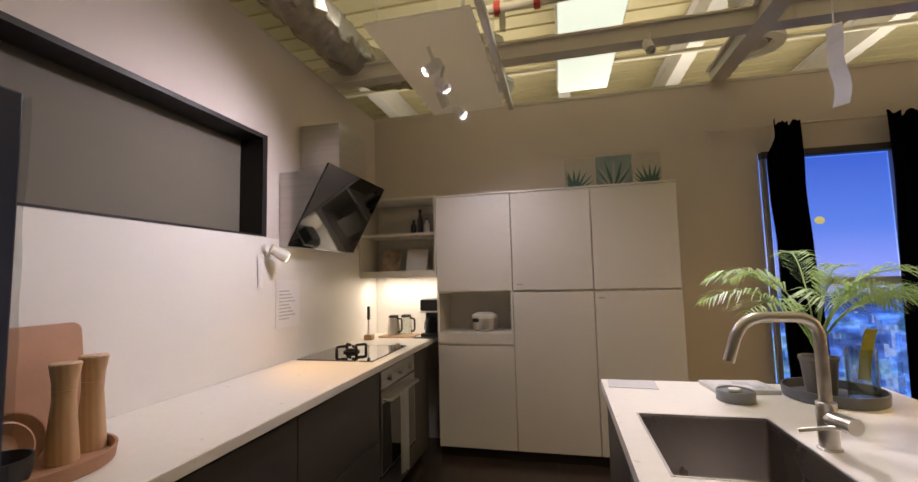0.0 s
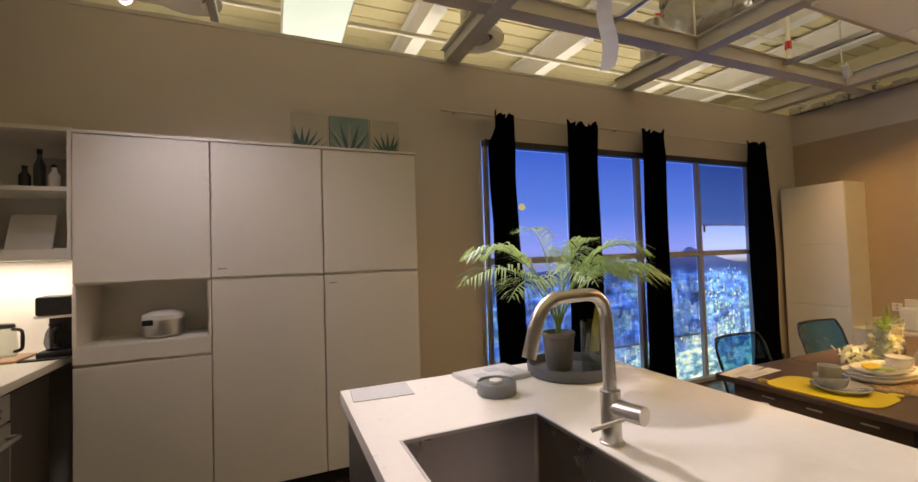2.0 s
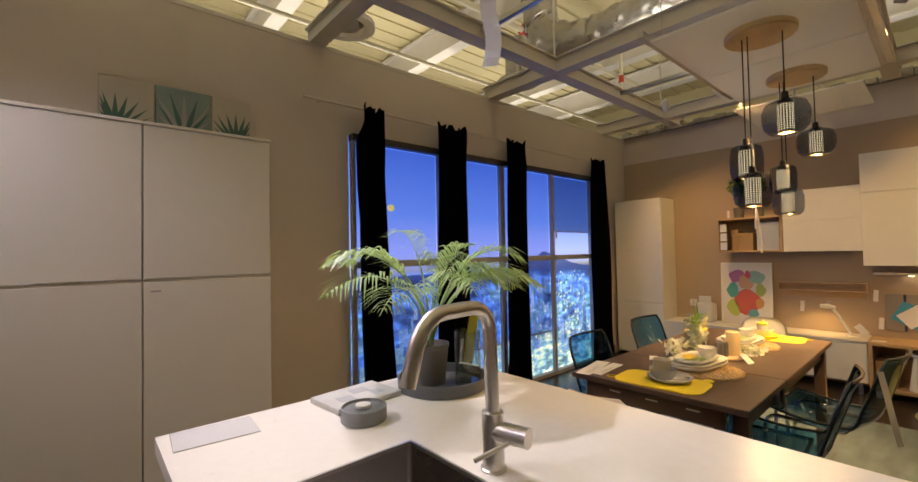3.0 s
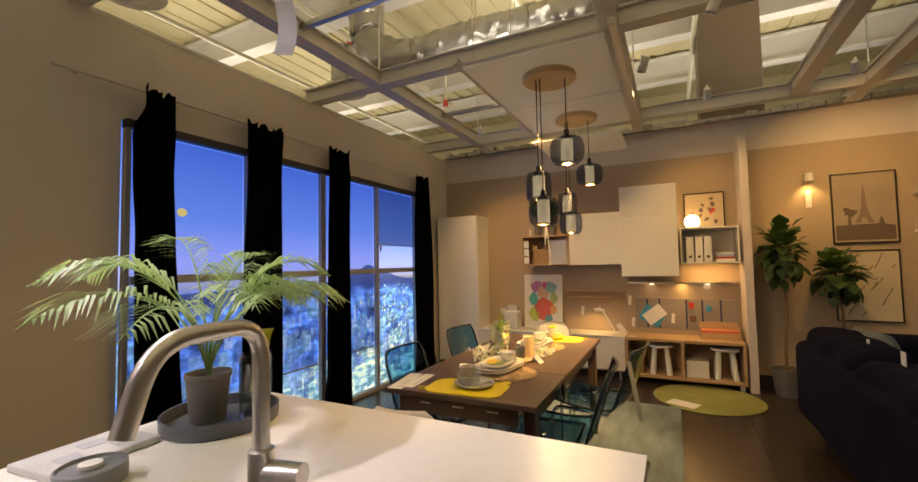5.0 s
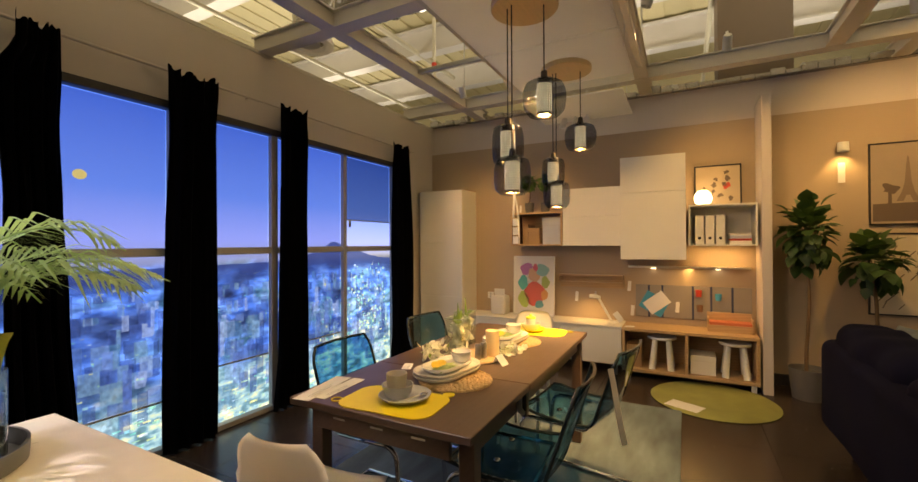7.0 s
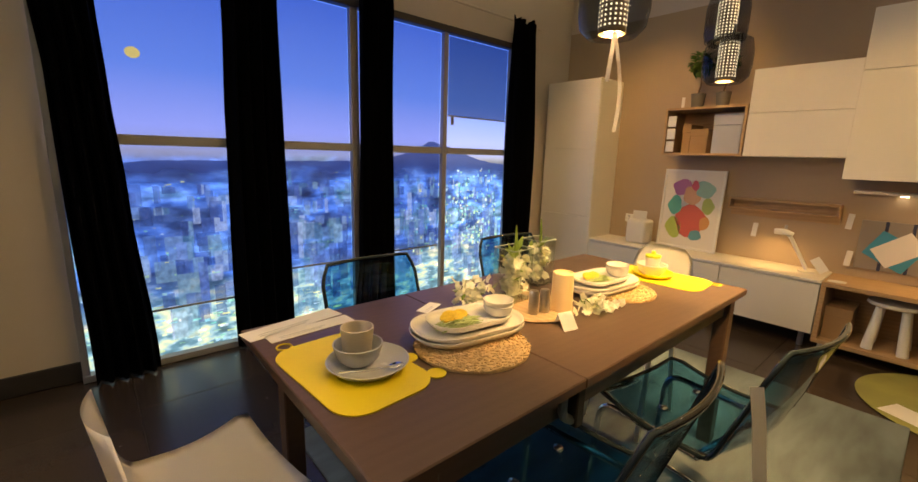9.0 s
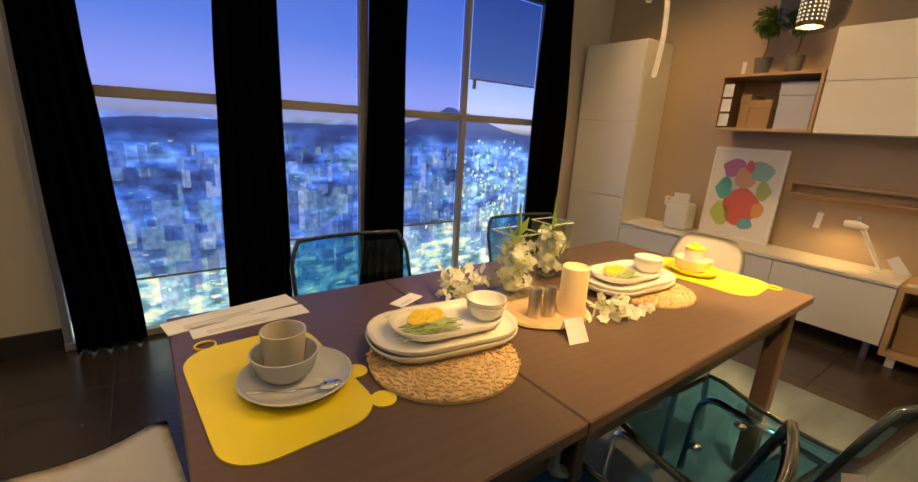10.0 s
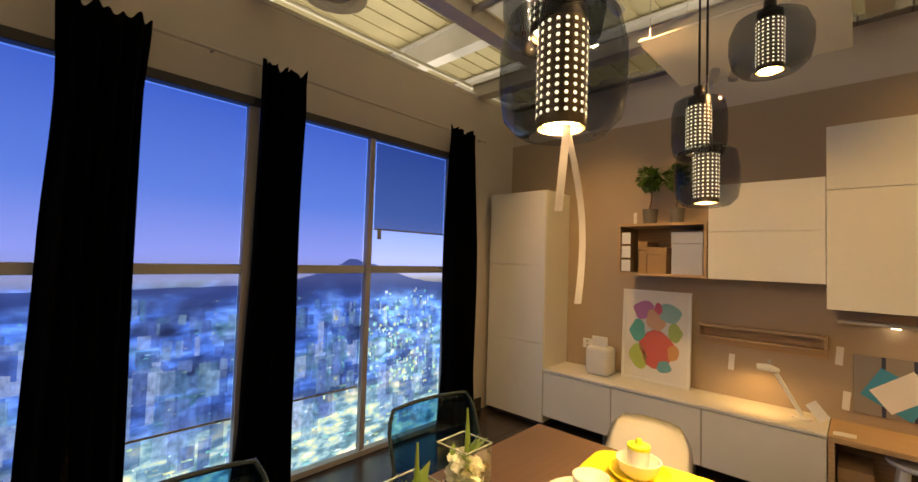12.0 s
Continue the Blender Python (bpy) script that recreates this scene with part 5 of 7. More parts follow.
sheet("blue_folder", 1.78, 0.70, 0.24, 0.19, 28, BLUE, "bright blue paper folder tucked in the board", "folder")
sheet("paper_sheet", 1.755, 0.715, 0.23, 0.15, -38, PAPER, "white paper sheet tucked in the board", x=6.423)
for y, z in ((1.56, 0.68), (2.58, 0.74), (2.02, 0.88), (1.99, 0.62)):
    sheet("price_tag", y, z, 0.035, 0.11, 4, PAPER, "white hanging price tag on the wall", "tag", x=6.41)
for y, z, mt, lab in ((1.37, 0.83, RED, "small red hook cup"), (1.20, 0.80, BLUE, "small blue hook cup"), (1.36, 0.68, shade("brown_cup", (0.22, 0.11, 0.06), 0.5), "small brown hook cup")):
    hc = lone("hook_cup", lathe(bmesh.new(), [(0, -0.03), (0.024, -0.03), (0.03, 0.035), (0.027, 0.035), (0.022, -0.026), (0, -0.026)], (6.397, y, z), 16), mt, lab + " on the board", "cup", smooth=True)
kx = thing("wood_organiser", (6.30, 1.10, 0.492), "oak desk organiser box with coloured boards", "organiser")
part("back_panel", B((6.36, 0.93, 0.493), (6.375, 1.30, 0.66), 0.001), OAK, kx)
part("front_panel", B((6.20, 0.93, 0.493), (6.212, 1.30, 0.56), 0.001), OAK, kx)
for y in (0.93, 1.288):
    part("side_panel", B((6.2125, y, 0.493), (6.3595, y + 0.012, 0.62), 0.001), OAK, kx)
part("paper_stack", B((6.215, 0.945, 0.494), (6.355, 1.285, 0.585)), shade("orange_boards", (0.55, 0.16, 0.08), 0.6), kx, "orange boards")

# things on and in the shelves
CARD = shade("brown_cardboard", (0.36, 0.23, 0.12), 0.8, var=0.06)
BOXBLUE = shade("pale_blue_box", (0.42, 0.45, 0.55), 0.6)


def carton(x0, y0, z0, x1, y1, z1, m, label):
    c = thing("storage_box", ((x0 + x1) / 2, (y0 + y1) / 2, z0), label, "box")
    part("body", B((x0, y0, z0), (x1, y1, z0 + (z1 - z0) * 0.72), 0.002), m, c)
    part("lid", B((x0 - 0.003, y0 - 0.003, z0 + (z1 - z0) * 0.725), (x1 + 0.003, y1 + 0.003, z1), 0.002), m, c)
    return c


carton(6.14, 2.70, 1.331, 6.40, 2.895, 1.63, BOXBLUE, "pale blue storage box on the oak shelf")
carton(6.14, 2.93, 1.331, 6.40, 3.06, 1.52, CARD, "brown cardboard box on the oak shelf")
carton(6.16, 3.07, 1.331, 6.40, 3.13, 1.56, CARD, "narrow brown cardboard box on the oak shelf")
for z in (1.34, 1.44, 1.54):
    lone("price_tag", B((6.08, 3.16, z), (6.0815, 3.225, z + 0.085)), PAPER, "white price tag on the oak shelf front", "tag")
for i in range(3):
    y = 1.40 - i * 0.085
    mf = thing("magazine_file", (6.25, y, 1.328), "white cardboard magazine file", "file", "magazine files")
    part("body", B((6.13, y - 0.072, 1.329), (6.38, y, 1.60), 0.003), WHITE2, mf)
    part("grip_hole", rod(bmesh.new(), (6.1285, y - 0.036, 1.385), (6.1297, y - 0.036, 1.385), 0.014, seg=16), BLACK, mf)
for i, (mt, h) in enumerate(((WHITE2, 0.03), (RED, 0.02), (BOXBLUE, 0.028), (WHITE2, 0.02))):
    z = 1.329 + sum((0.03, 0.02, 0.028, 0.02)[:i])
    lone("book", B((6.14, 0.95, z), (6.34, 1.12, z + h - 0.001), 0.002), mt, "flat lying book in the white shelf", "book", "books in the shelf")
stl = thing("stool", (6.2, 1.72, 0.094), "small white children's stool in the oak bench", "stool", "white children's stools")
for sx in (-1, 1):
    for sy in (-1, 1):
        part("leg", rod(bmesh.new(), (6.22 + sx * 0.10, 1.70 + sy * 0.085, 0.094), (6.22 + sx * 0.07, 1.70 + sy * 0.06, 0.385), 0.030, 0.022, 14), SNOW, stl, smooth=True)
part("seat", lathe(bmesh.new(), [(0, 0.385), (0.125, 0.385), (0.135, 0.395), (0.13, 0.41), (0, 0.415)], (6.22, 1.70, 0), 28), SNOW, stl, smooth=True)
copy_thing(stl, pose(6.2, 1.10, 0.094))
carton(6.12, 1.88, 0.094, 6.40, 2.02, 0.32, CARD, "open brown wooden box in the oak bench")
carton(6.12, 1.24, 0.094, 6.38, 1.45, 0.27, WHITE2, "white storage box in the oak bench")


def potted(name, x, y, z, r, h, tall, n, size, seed, leafmat, label, potmat, spread, stretch=1.0):
    """Small tree: tapering pot, stem, crown of many single leaves."""
    rg = random.Random(seed)
    t = thing(name, (x, y, z), label, "plant")
    part("pot", lathe(bmesh.new(), [(0, z), (r * 0.8, z), (r, z + h), (r * 0.9, z + h), (r * 0.86, z + h * 0.85), (0, z + h * 0.85)], (x, y, 0), 24), potmat, t, smooth=True)
    bm = bmesh.new()
    tube(bm, [(x + 0.012 * math.sin(i * 1.3), y + 0.012 * math.cos(i), z + h * 0.8 + (tall - h * 0.8 - spread * 0.4) * i / 6) for i in range(7)], [size * 0.10 + 0.003 - 0.0004 * i for i in range(7)], 8)
    tipz = z + tall - spread * 0.4
    for k in range(7):
        a = rg.uniform(0, 6.28)
        tube(bm, [(x, y, tipz - spread * rg.uniform(0.2, 0.7)), (x + spread * 0.5 * math.cos(a), y + spread * 0.5 * math.sin(a), tipz + spread * rg.uniform(-0.3, 0.6))], [size * 0.06, size * 0.03], 6)
    part("trunk", bm, BARK, t, smooth=True)
    bm = bmesh.new()
    for k in range(n):
        d = Vector((rg.gauss(0, 1), rg.gauss(0, 1), rg.gauss(0, 1))).normalized() * spread * rg.uniform(0.3, 1.0)
        d.z *= stretch
        c = Vector((x, y, tipz)) + d + Vector((0, 0, spread * 0.1))
        out = (d.normalized() + Vector((0, 0, rg.uniform(-0.5, 0.4)))).normalized()
        s = size * rg.uniform(0.6, 1.2)
        side = out.cross(Vector((rg.uniform(-0.3, 0.3), rg.uniform(-0.3, 0.3), 1))).normalized()
        up = side.cross(out)
        prev = None
        for j in range(6):
            u = j / 5
            w = s * 0.42 * (0.10 if j == 0 else math.sin(math.pi * (0.12 + 0.88 * u) ** 0.85) + 0.02)
            p = c + out * s * (u - 0.2) - up * s * 0.35 * u * u
            row = [bm.verts.new(p - side * w + up * w * 0.25), bm.verts.new(p), bm.verts.new(p + side * w + up * w * 0.25)]
            if prev:
                bm.faces.new((prev[0], prev[1], row[1], row[0]))
                bm.faces.new((prev[1], prev[2], row[2], row[1]))
            prev = row
    part("crown", bm, leafmat, t, "broad green leaves", smooth=True)
    return t


BARK = shade("brown_bark", (0.16, 0.10, 0.05), 0.8, var=0.2, bump=0.4)
FIG = leafy("dark_fig_leaf", (0.045, 0.095, 0.026), 0.35, 9)
MOSS = leafy("bright_box_leaf", (0.07, 0.15, 0.025), 0.35, 12)
GREYPOT = shade("grey_pot", (0.14, 0.13, 0.12), 0.6, var=0.1, bump=0.2)
potted("fig_tree", 6.13, 0.56, 0.0, 0.14, 0.26, 1.48, 200, 0.115, 5, FIG, "tall fig tree with glossy dark leaves in a grey pot", GREYPOT, 0.20, 1.75)
potted("fig_tree", 6.15, 0.12, 0.0, 0.13, 0.24, 1.24, 150, 0.115, 8, FIG, "shorter fig tree with glossy dark leaves in a grey pot", GREYPOT, 0.20, 1.3)
potted("topiary_plant", 6.26, 3.085, 1.69, 0.055, 0.12, 0.385, 260, 0.042, 9, MOSS, "small topiary plant in a grey pot on the shelf", GREYPOT, 0.095)
potted("topiary_plant", 6.27, 2.90, 1.69, 0.055, 0.12, 0.375, 240, 0.042, 12, MOSS, "small topiary plant in a grey pot on the shelf", GREYPOT, 0.09)
lone("price_tag", B((6.17, 3.15, 1.691), (6.1715, 3.175, 1.78)), PAPER, "white price tag standing by a plant pot", "tag")


def framed(name, m, w, h, border, frame_m, mount_m, label, marks=(), f=0.011):
    """A framed picture in its own frame: y across, z up, facing -x; marks are flat shapes of (material, outline)."""
    o = thing(name, (0, 0, 0), label, "picture")
    for a, b in (((-w / 2, 0), (w / 2, f)), ((-w / 2, h - f), (w / 2, h)), ((-w / 2, f), (-w / 2 + f, h - f)), ((w / 2 - f, f), (w / 2, h - f))):
        local("picture_frame", B((-0.012, a[0], a[1]), (0.012, b[0], b[1]), 0.001), frame_m, o, smooth=False)
    local("sheet", B((-0.002, -w / 2 + f, f), (0.008, w / 2 - f, h - f)), mount_m, o, smooth=False)
    for k, (mt, pts) in enumerate(marks):
        bm = bmesh.new()
        slab(bm, pts, 0, 0.0008)
        bmesh.ops.transform(bm, matrix=Matrix(((0, 0, -1, -0.0022 - 0.0009 * (k % 5)), (-1, 0, 0, 0), (0, 1, 0, 0), (0, 0, 0, 1))), verts=bm.verts)
        local("printed_shape", bm, mt, o, smooth=False)
    o.matrix_basis = m
    return o


def blob(cx, cy, r, seed, wob=0.15, sy=1.0, n=18):
    rg = random.Random(seed)
    p = [rg.uniform(0, 6.28) for _ in range(3)]
    return [(cx + r * (1 + wob * math.sin(3 * a + p[0]) * 0.6 + wob * math.sin(5 * a + p[1]) * 0.4) * math.cos(a), cy + sy * r * (1 + wob * math.sin(2 * a + p[2])) * math.sin(a)) for a in [2 * math.pi * i / n for i in range(n)]]


def ink(col, name="printed_ink"):
    return shade(name, col, 0.6, var=0.05)


SHEETW = shade("white_picture_paper", (0.76, 0.73, 0.68), 0.5, var=0.02)
marks = [(ink((0.62, 0.13, 0.10)), blob(0.01, 0.25, 0.13, 1)), (ink((0.50, 0.20, 0.42)), blob(-0.09, 0.54, 0.075, 2)), (ink((0.68, 0.40, 0.25)), blob(0.0, 0.47, 0.072, 3, sy=1.2)),
         (ink((0.28, 0.50, 0.48)), blob(0.10, 0.53, 0.078, 4)), (ink((0.12, 0.44, 0.38)), blob(-0.13, 0.38, 0.06, 5, sy=1.3)), (ink((0.45, 0.55, 0.12)), blob(-0.12, 0.18, 0.068, 6, sy=1.4)),
         (ink((0.40, 0.50, 0.15)), blob(0.14, 0.39, 0.05, 7, sy=1.3)), (ink((0.66, 0.34, 0.12)), blob(0.13, 0.24, 0.04, 8, sy=1.6)), (ink((0.15, 0.38, 0.42)), blob(0.07, 0.13, 0.05, 9)), (ink((0.65, 0.13, 0.20)), blob(0.02, 0.56, 0.03, 10, sy=1.4))]
framed("poster", pose(6.355, 3.075, 0.4985, ry=3), 0.50, 0.695, 0.03, SNOW, SHEETW, "white framed poster with bright round colour shapes, leaning on the wall", marks, 0.018)
SEPIA = shade("sepia_photo_paper", (0.38, 0.30, 0.22), 0.5, var=0.10, scale=3)
DKSEP = ink((0.14, 0.10, 0.075), "dark_sepia_ink")
tower = [(-0.075, 0.20), (-0.03, 0.20), (-0.012, 0.25), (0.012, 0.25), (0.03, 0.20), (0.075, 0.20), (0.040, 0.28), (0.022, 0.36), (0.012, 0.50), (0.004, 0.58), (-0.004, 0.58), (-0.012, 0.50), (-0.022, 0.36), (-0.04, 0.28)]
framed("picture", pose(6.43, -0.18, 1.487), 0.50, 0.705, 0.0, BLACK, SEPIA, "black framed sepia photograph of an iron tower",
       [(DKSEP, [(-0.225, 0.03), (0.225, 0.03), (0.225, 0.17), (0.1, 0.19), (-0.225, 0.18)]), (ink((0.24, 0.18, 0.13), "tower_ink"), tower), (DKSEP, [(-0.13, 0.08), (-0.10, 0.08), (-0.105, 0.30), (-0.125, 0.30)]), (DKSEP, blob(-0.115, 0.31, 0.05, 4, 0.4)), (DKSEP, [(0.10, 0.18), (0.15, 0.18), (0.125, 0.27)])])
rg = random.Random(31)
strokes = []
for k in range(26):
    x, y = rg.uniform(-0.2, 0.2), rg.uniform(0.05, 0.62)
    a, ln = rg.uniform(0.7, 1.2), rg.uniform(0.02, 0.16)
    dx, dy = ln * math.cos(a), ln * math.sin(a)
    if abs(x + dx) < 0.22 and y + dy < 0.68:
        strokes.append((DKSEP, [(x, y), (x + 0.006, y - 0.004), (x + dx + 0.006, y + dy - 0.004), (x + dx, y + dy)]))
framed("picture", pose(6.43, -0.17, 0.712), 0.50, 0.705, 0.0, BLACK, shade("cream_photo_paper", (0.62, 0.53, 0.40), 0.5, var=0.08, scale=4), "black framed pale photograph of a sunlit street", strokes)
insects = [(DKSEP, blob(rg.uniform(-0.15, 0.15), rg.uniform(0.06, 0.35), rg.uniform(0.01, 0.026), i, 0.4)) for i in range(14)] + [(RED, blob(0.08, 0.20, 0.03, 40, 0.5))]
framed("picture", pose(6.38, 1.20, 1.7005, ry=5), 0.40, 0.41, 0.0, BLACK, shade("aged_chart_paper", (0.50, 0.40, 0.28), 0.6, var=0.08, scale=6), "black framed chart of small insects leaning on the shelf", insects, 0.012)
gl = thing("globe_lamp", (6.25, 1.25, 1.70), "small round glowing table lamp on the shelf", "lamp")
gl.location = (6.22, 1.33, 1.70)
part("shade", lathe(bmesh.new(), [(0.0, 0.15), (0.04, 0.142), (0.068, 0.11), (0.078, 0.07), (0.07, 0.03), (0.05, 0.012), (0.0, 0.012)], (6.22, 1.33, 1.70), 28), glow("opal_globe", (1.0, 0.74, 0.40), 5), gl, "glowing opal globe", smooth=True)
part("base", lathe(bmesh.new(), [(0, 0.0), (0.05, 0.0), (0.05, 0.011), (0, 0.011)], (6.22, 1.33, 1.7005), 24), OAK, gl)
wl = thing("wall_lamp", (6.42, 0.25, 2.18), "white cylinder wall lamp with a hanging tag", "lamp")
part("mount", B((6.42, 0.23, 2.16), (6.444, 0.27, 2.21), 0.003), SPOTWHITE, wl)
part("shade", lathe(bmesh.new(), [(0.0, 0.07), (0.04, 0.07), (0.042, -0.01), (0.038, -0.01), (0.036, 0.05), (0, 0.05)], (6.38, 0.25, 2.15), 20), SPOTWHITE, wl, smooth=True)
sheet("price_tag", 0.25, 1.96, 0.05, 0.18, 0, PAPER, "long white tag below the wall lamp", "tag", x=6.43)
for z, y0 in ((1.955, -1.5), (1.60, -1.5), (1.115, -1.5), (0.80, -1.5)):
    lone("picture_ledge", B((6.22, y0, z - 0.02), (6.444, -0.545, z), 0.002), WHITE2, "long white wall shelf board", "shelf", "white wall shelves")
bt = lone("black_tray", lathe(bmesh.new(), [(0, 0.0), (0.09, 0.0), (0.15, 0.09), (0.145, 0.09), (0.087, 0.006), (0, 0.006)], (6.33, -0.82, 1.9555), 28), BLACK, "black woven bowl on a wall shelf", "bowl", smooth=True)
lone("lampshade", lathe(bmesh.new(), [(0.08, 0.20), (0.17, 0.0), (0.167, 0.0), (0.077, 0.20), (0.08, 0.20)], (6.28, -0.86, 1.6005), 30), CLOTH, "cream pleated lampshade on a wall shelf", "lampshade", smooth=True)
lone("vase", lathe(bmesh.new(), [(0, 0), (0.05, 0), (0.055, 0.02), (0.055, 0.13), (0.025, 0.16), (0.022, 0.19), (0.026, 0.20), (0.02, 0.2), (0, 0.15)], (6.33, -0.82, 0.8005), 24), BLACKGLASS, "dark glass bottle vase on a wall shelf", "vase", smooth=True)
framed("picture", pose(6.34, -0.86, 1.1155, ry=6), 0.30, 0.34, 0.0, SNOW, SHEETW, "white framed small dark print on a wall shelf", [(BLACK, [(-0.09, 0.08), (0.09, 0.08), (0.09, 0.26), (-0.09, 0.26)])])
lone("wooden_block", B((6.26, -0.66, 1.1155), (6.36, -0.60, 1.26), 0.003), OAK, "pale wooden box on a wall shelf", "box")
sheet("price_tag", -0.62, 1.52, 0.07, 0.14, 0, PAPER, "white price tag hung from a wall shelf", "tag", x=6.235)

dl = thing("desk_lamp", (6.26, 2.20, 0.497), "white jointed desk lamp, switched on", "lamp")
part("base", lathe(bmesh.new(), [(0, 0), (0.05, 0), (0.05, 0.012), (0, 0.016)], (6.26, 2.185, 0.4975), 24), SNOW, dl, smooth=True)
part("arm", tube(bmesh.new(), [(6.26, 2.185, 0.512), (6.258, 2.20, 0.545), (6.252, 2.30, 0.725), (6.25, 2.318, 0.752)], 0.013, 10), SNOW, dl, smooth=True)
part("joint", rod(bmesh.new(), (6.235, 2.318, 0.758), (6.268, 2.318, 0.758), 0.017, seg=14), INK, dl, smooth=True)
part("head", tube(bmesh.new(), [(6.25, 2.295, 0.757), (6.25, 2.35, 0.772), (6.248, 2.41, 0.768)], [0.016, 0.024, 0.020], 12), SNOW, dl, smooth=True)
part("knob", rod(bmesh.new(), (6.25, 2.345, 0.792), (6.25, 2.345, 0.822), 0.010, seg=12), INK, dl, smooth=True)
bm = B((-0.0008, -0.03, -0.055), (0.0008, 0.03, 0.055))
bmesh.ops.transform(bm, matrix=pose(6.215, 2.11, 0.57, rx=-38), verts=bm.verts)
lone("price_tag", bm, PAPER, "white tag hung on the desk lamp", "tag")
sb = thing("storage_bag", (6.28, 3.47, 0.497), "white folded fabric storage bag on the bench", "bag")
bm = B((6.19, 3.37, 0.4975), (6.37, 3.56, 0.72), 0.03, 3)
part("body", bm, CLOTH, sb, smooth=True)
part("flap", B((6.25, 3.40, 0.715), (6.265, 3.53, 0.80), 0.004), CLOTH, sb)
so = thing("wall_socket", (6.442, 3.66, 0.70), "white double wall socket", "socket")
part("plate", B((6.436, 3.62, 0.655), (6.4445, 3.70, 0.735), 0.002), SNOW, so)
for z in (0.678, 0.712):
    part("hole", rod(bmesh.new(), (6.4345, 3.66, z), (6.4358, 3.66, z), 0.011, seg=14), INK, so)
for i in range(4):
    lone("leaflet", B((6.10, 1.98 - i * 0.012, 0.4925 + 0.0012 * i), (6.17, 2.04 - i * 0.012, 0.4932 + 0.0012 * i)), PAPER, "white leaflet lying on the oak bench", "leaflet", "leaflets on the bench")

# ---- rugs and sofa ----
RUG = shade("blue_grey_flat_rug", (0.105, 0.135, 0.15), 0.95, var=0.55, scale=2.2, bump=0.5, fine=250, stretch=(1, 4, 1))
GREEN = shade("olive_green_rug", (0.30, 0.30, 0.09), 0.95, var=0.2, scale=5, bump=0.5, fine=250)
lone("rug", B((2.95, 1.52, 0.0005), (5.30, 3.35, 0.011), 0.003), RUG, "blue-grey patterned flat rug under the table", "rug")
lone("round_rug", lathe(bmesh.new(), [(0, 0.0005), (0.47, 0.0005), (0.48, 0.006), (0.47, 0.012), (0, 0.012)], (5.70, 1.29, 0), 56), GREEN, "round olive green rug", "rug", smooth=True)
bm = B((-0.08, -0.13, 0), (0.08, 0.13, 0.001))
bmesh.ops.transform(bm, matrix=pose(5.42, 1.50, 0.0125, rz=-25), verts=bm.verts)
lone("leaflet", bm, PAPER, "white leaflet lying on the round rug", "leaflet")

SOFA = shade("navy_velvet", (0.009, 0.009, 0.022), 0.85, var=0.35, scale=5, bump=0.25, fine=260, spec=0.03)
SOFA.node_tree.nodes["Principled BSDF"].inputs["Sheen Weight"].default_value = 0.008


def pillow(w, h, t):
    bm = bmesh.new()
    n = 12
    for s in (-1, 1):
        g = [[bm.verts.new((w / 2 * (2 * i / n - 1) * (1 - 0.06 * (2 * j / n - 1) ** 2), s * t / 2 * (max(0, (1 - (2 * i / n - 1) ** 4) * (1 - (2 * j / n - 1) ** 4))) ** 0.5, h * j / n)) for i in range(n + 1)] for j in range(n + 1)]
        for j in range(n):
            for i in range(n):
                bm.faces.new((g[j][i], g[j][i + 1], g[j + 1][i + 1], g[j + 1][i]))
    bmesh.ops.remove_doubles(bm, verts=bm.verts, dist=0.0005)
    return bm


so = thing("sofa", (4.05, 0.2, 0), "dark navy velvet sofa seen from behind", "sofa")
part("base", B((2.85, -0.25, 0.12), (5.12, 0.62, 0.40), 0.04, 3), SOFA, so, smooth=True)
bm = B((2.80, 0.50, 0.12), (5.16, 0.70, 0.71), 0.07, 5)
bmesh.ops.subdivide_edges(bm, edges=[e for e in bm.edges if e.calc_length() > 0.3], cuts=18, use_grid_fill=True)
for v in bm.verts:
    v.co += 0.014 * Vector((0, noise.noise(v.co * 3.5), 0.6 * noise.noise(v.co * 3 + Vector((4, 2, 1)))))
part("backrest", bm, SOFA, so, smooth=True)
for x0, x1, top in ((2.84, 4.02, 0.80), (4.03, 5.10, 0.83)):
    bm = B((x0, 0.34, 0.50), (x1, 0.66, top), 0.10, 5)
    bmesh.ops.subdivide_edges(bm, edges=[e for e in bm.edges if e.calc_length() > 0.12], cuts=14, use_grid_fill=True)
    for v in bm.verts:
        v.co += 0.020 * Vector((0, noise.noise(v.co * 5), 0.8 * noise.noise(v.co * 4 + Vector((4, 2, 1)))))
        u = (v.co.x - x0) / (x1 - x0)
        if v.co.z > 0.62:
            v.co.z += 0.035 * max(0.0, math.sin(math.pi * u)) ** 0.7 - 0.025 + 0.006 * math.sin(23 * v.co.x)
        v.co.y += 0.012 * math.sin(9 * v.co.x + 5 * v.co.z)
    part("back_cushion", bm, SOFA, so, smooth=True)
for x in (2.80, 4.92):
    part("armrest", B((x, -0.30 if x < 4 else -1.5, 0.12), (x + 0.24, 0.46, 0.62 if x < 4 else 0.79), 0.08, 5), SOFA, so, smooth=True)
for x in (3.05, 3.99):
    part("seat_cushion", B((x, -0.26, 0.40), (x + 0.92, 0.40, 0.53), 0.04, 3), SOFA, so, smooth=True)
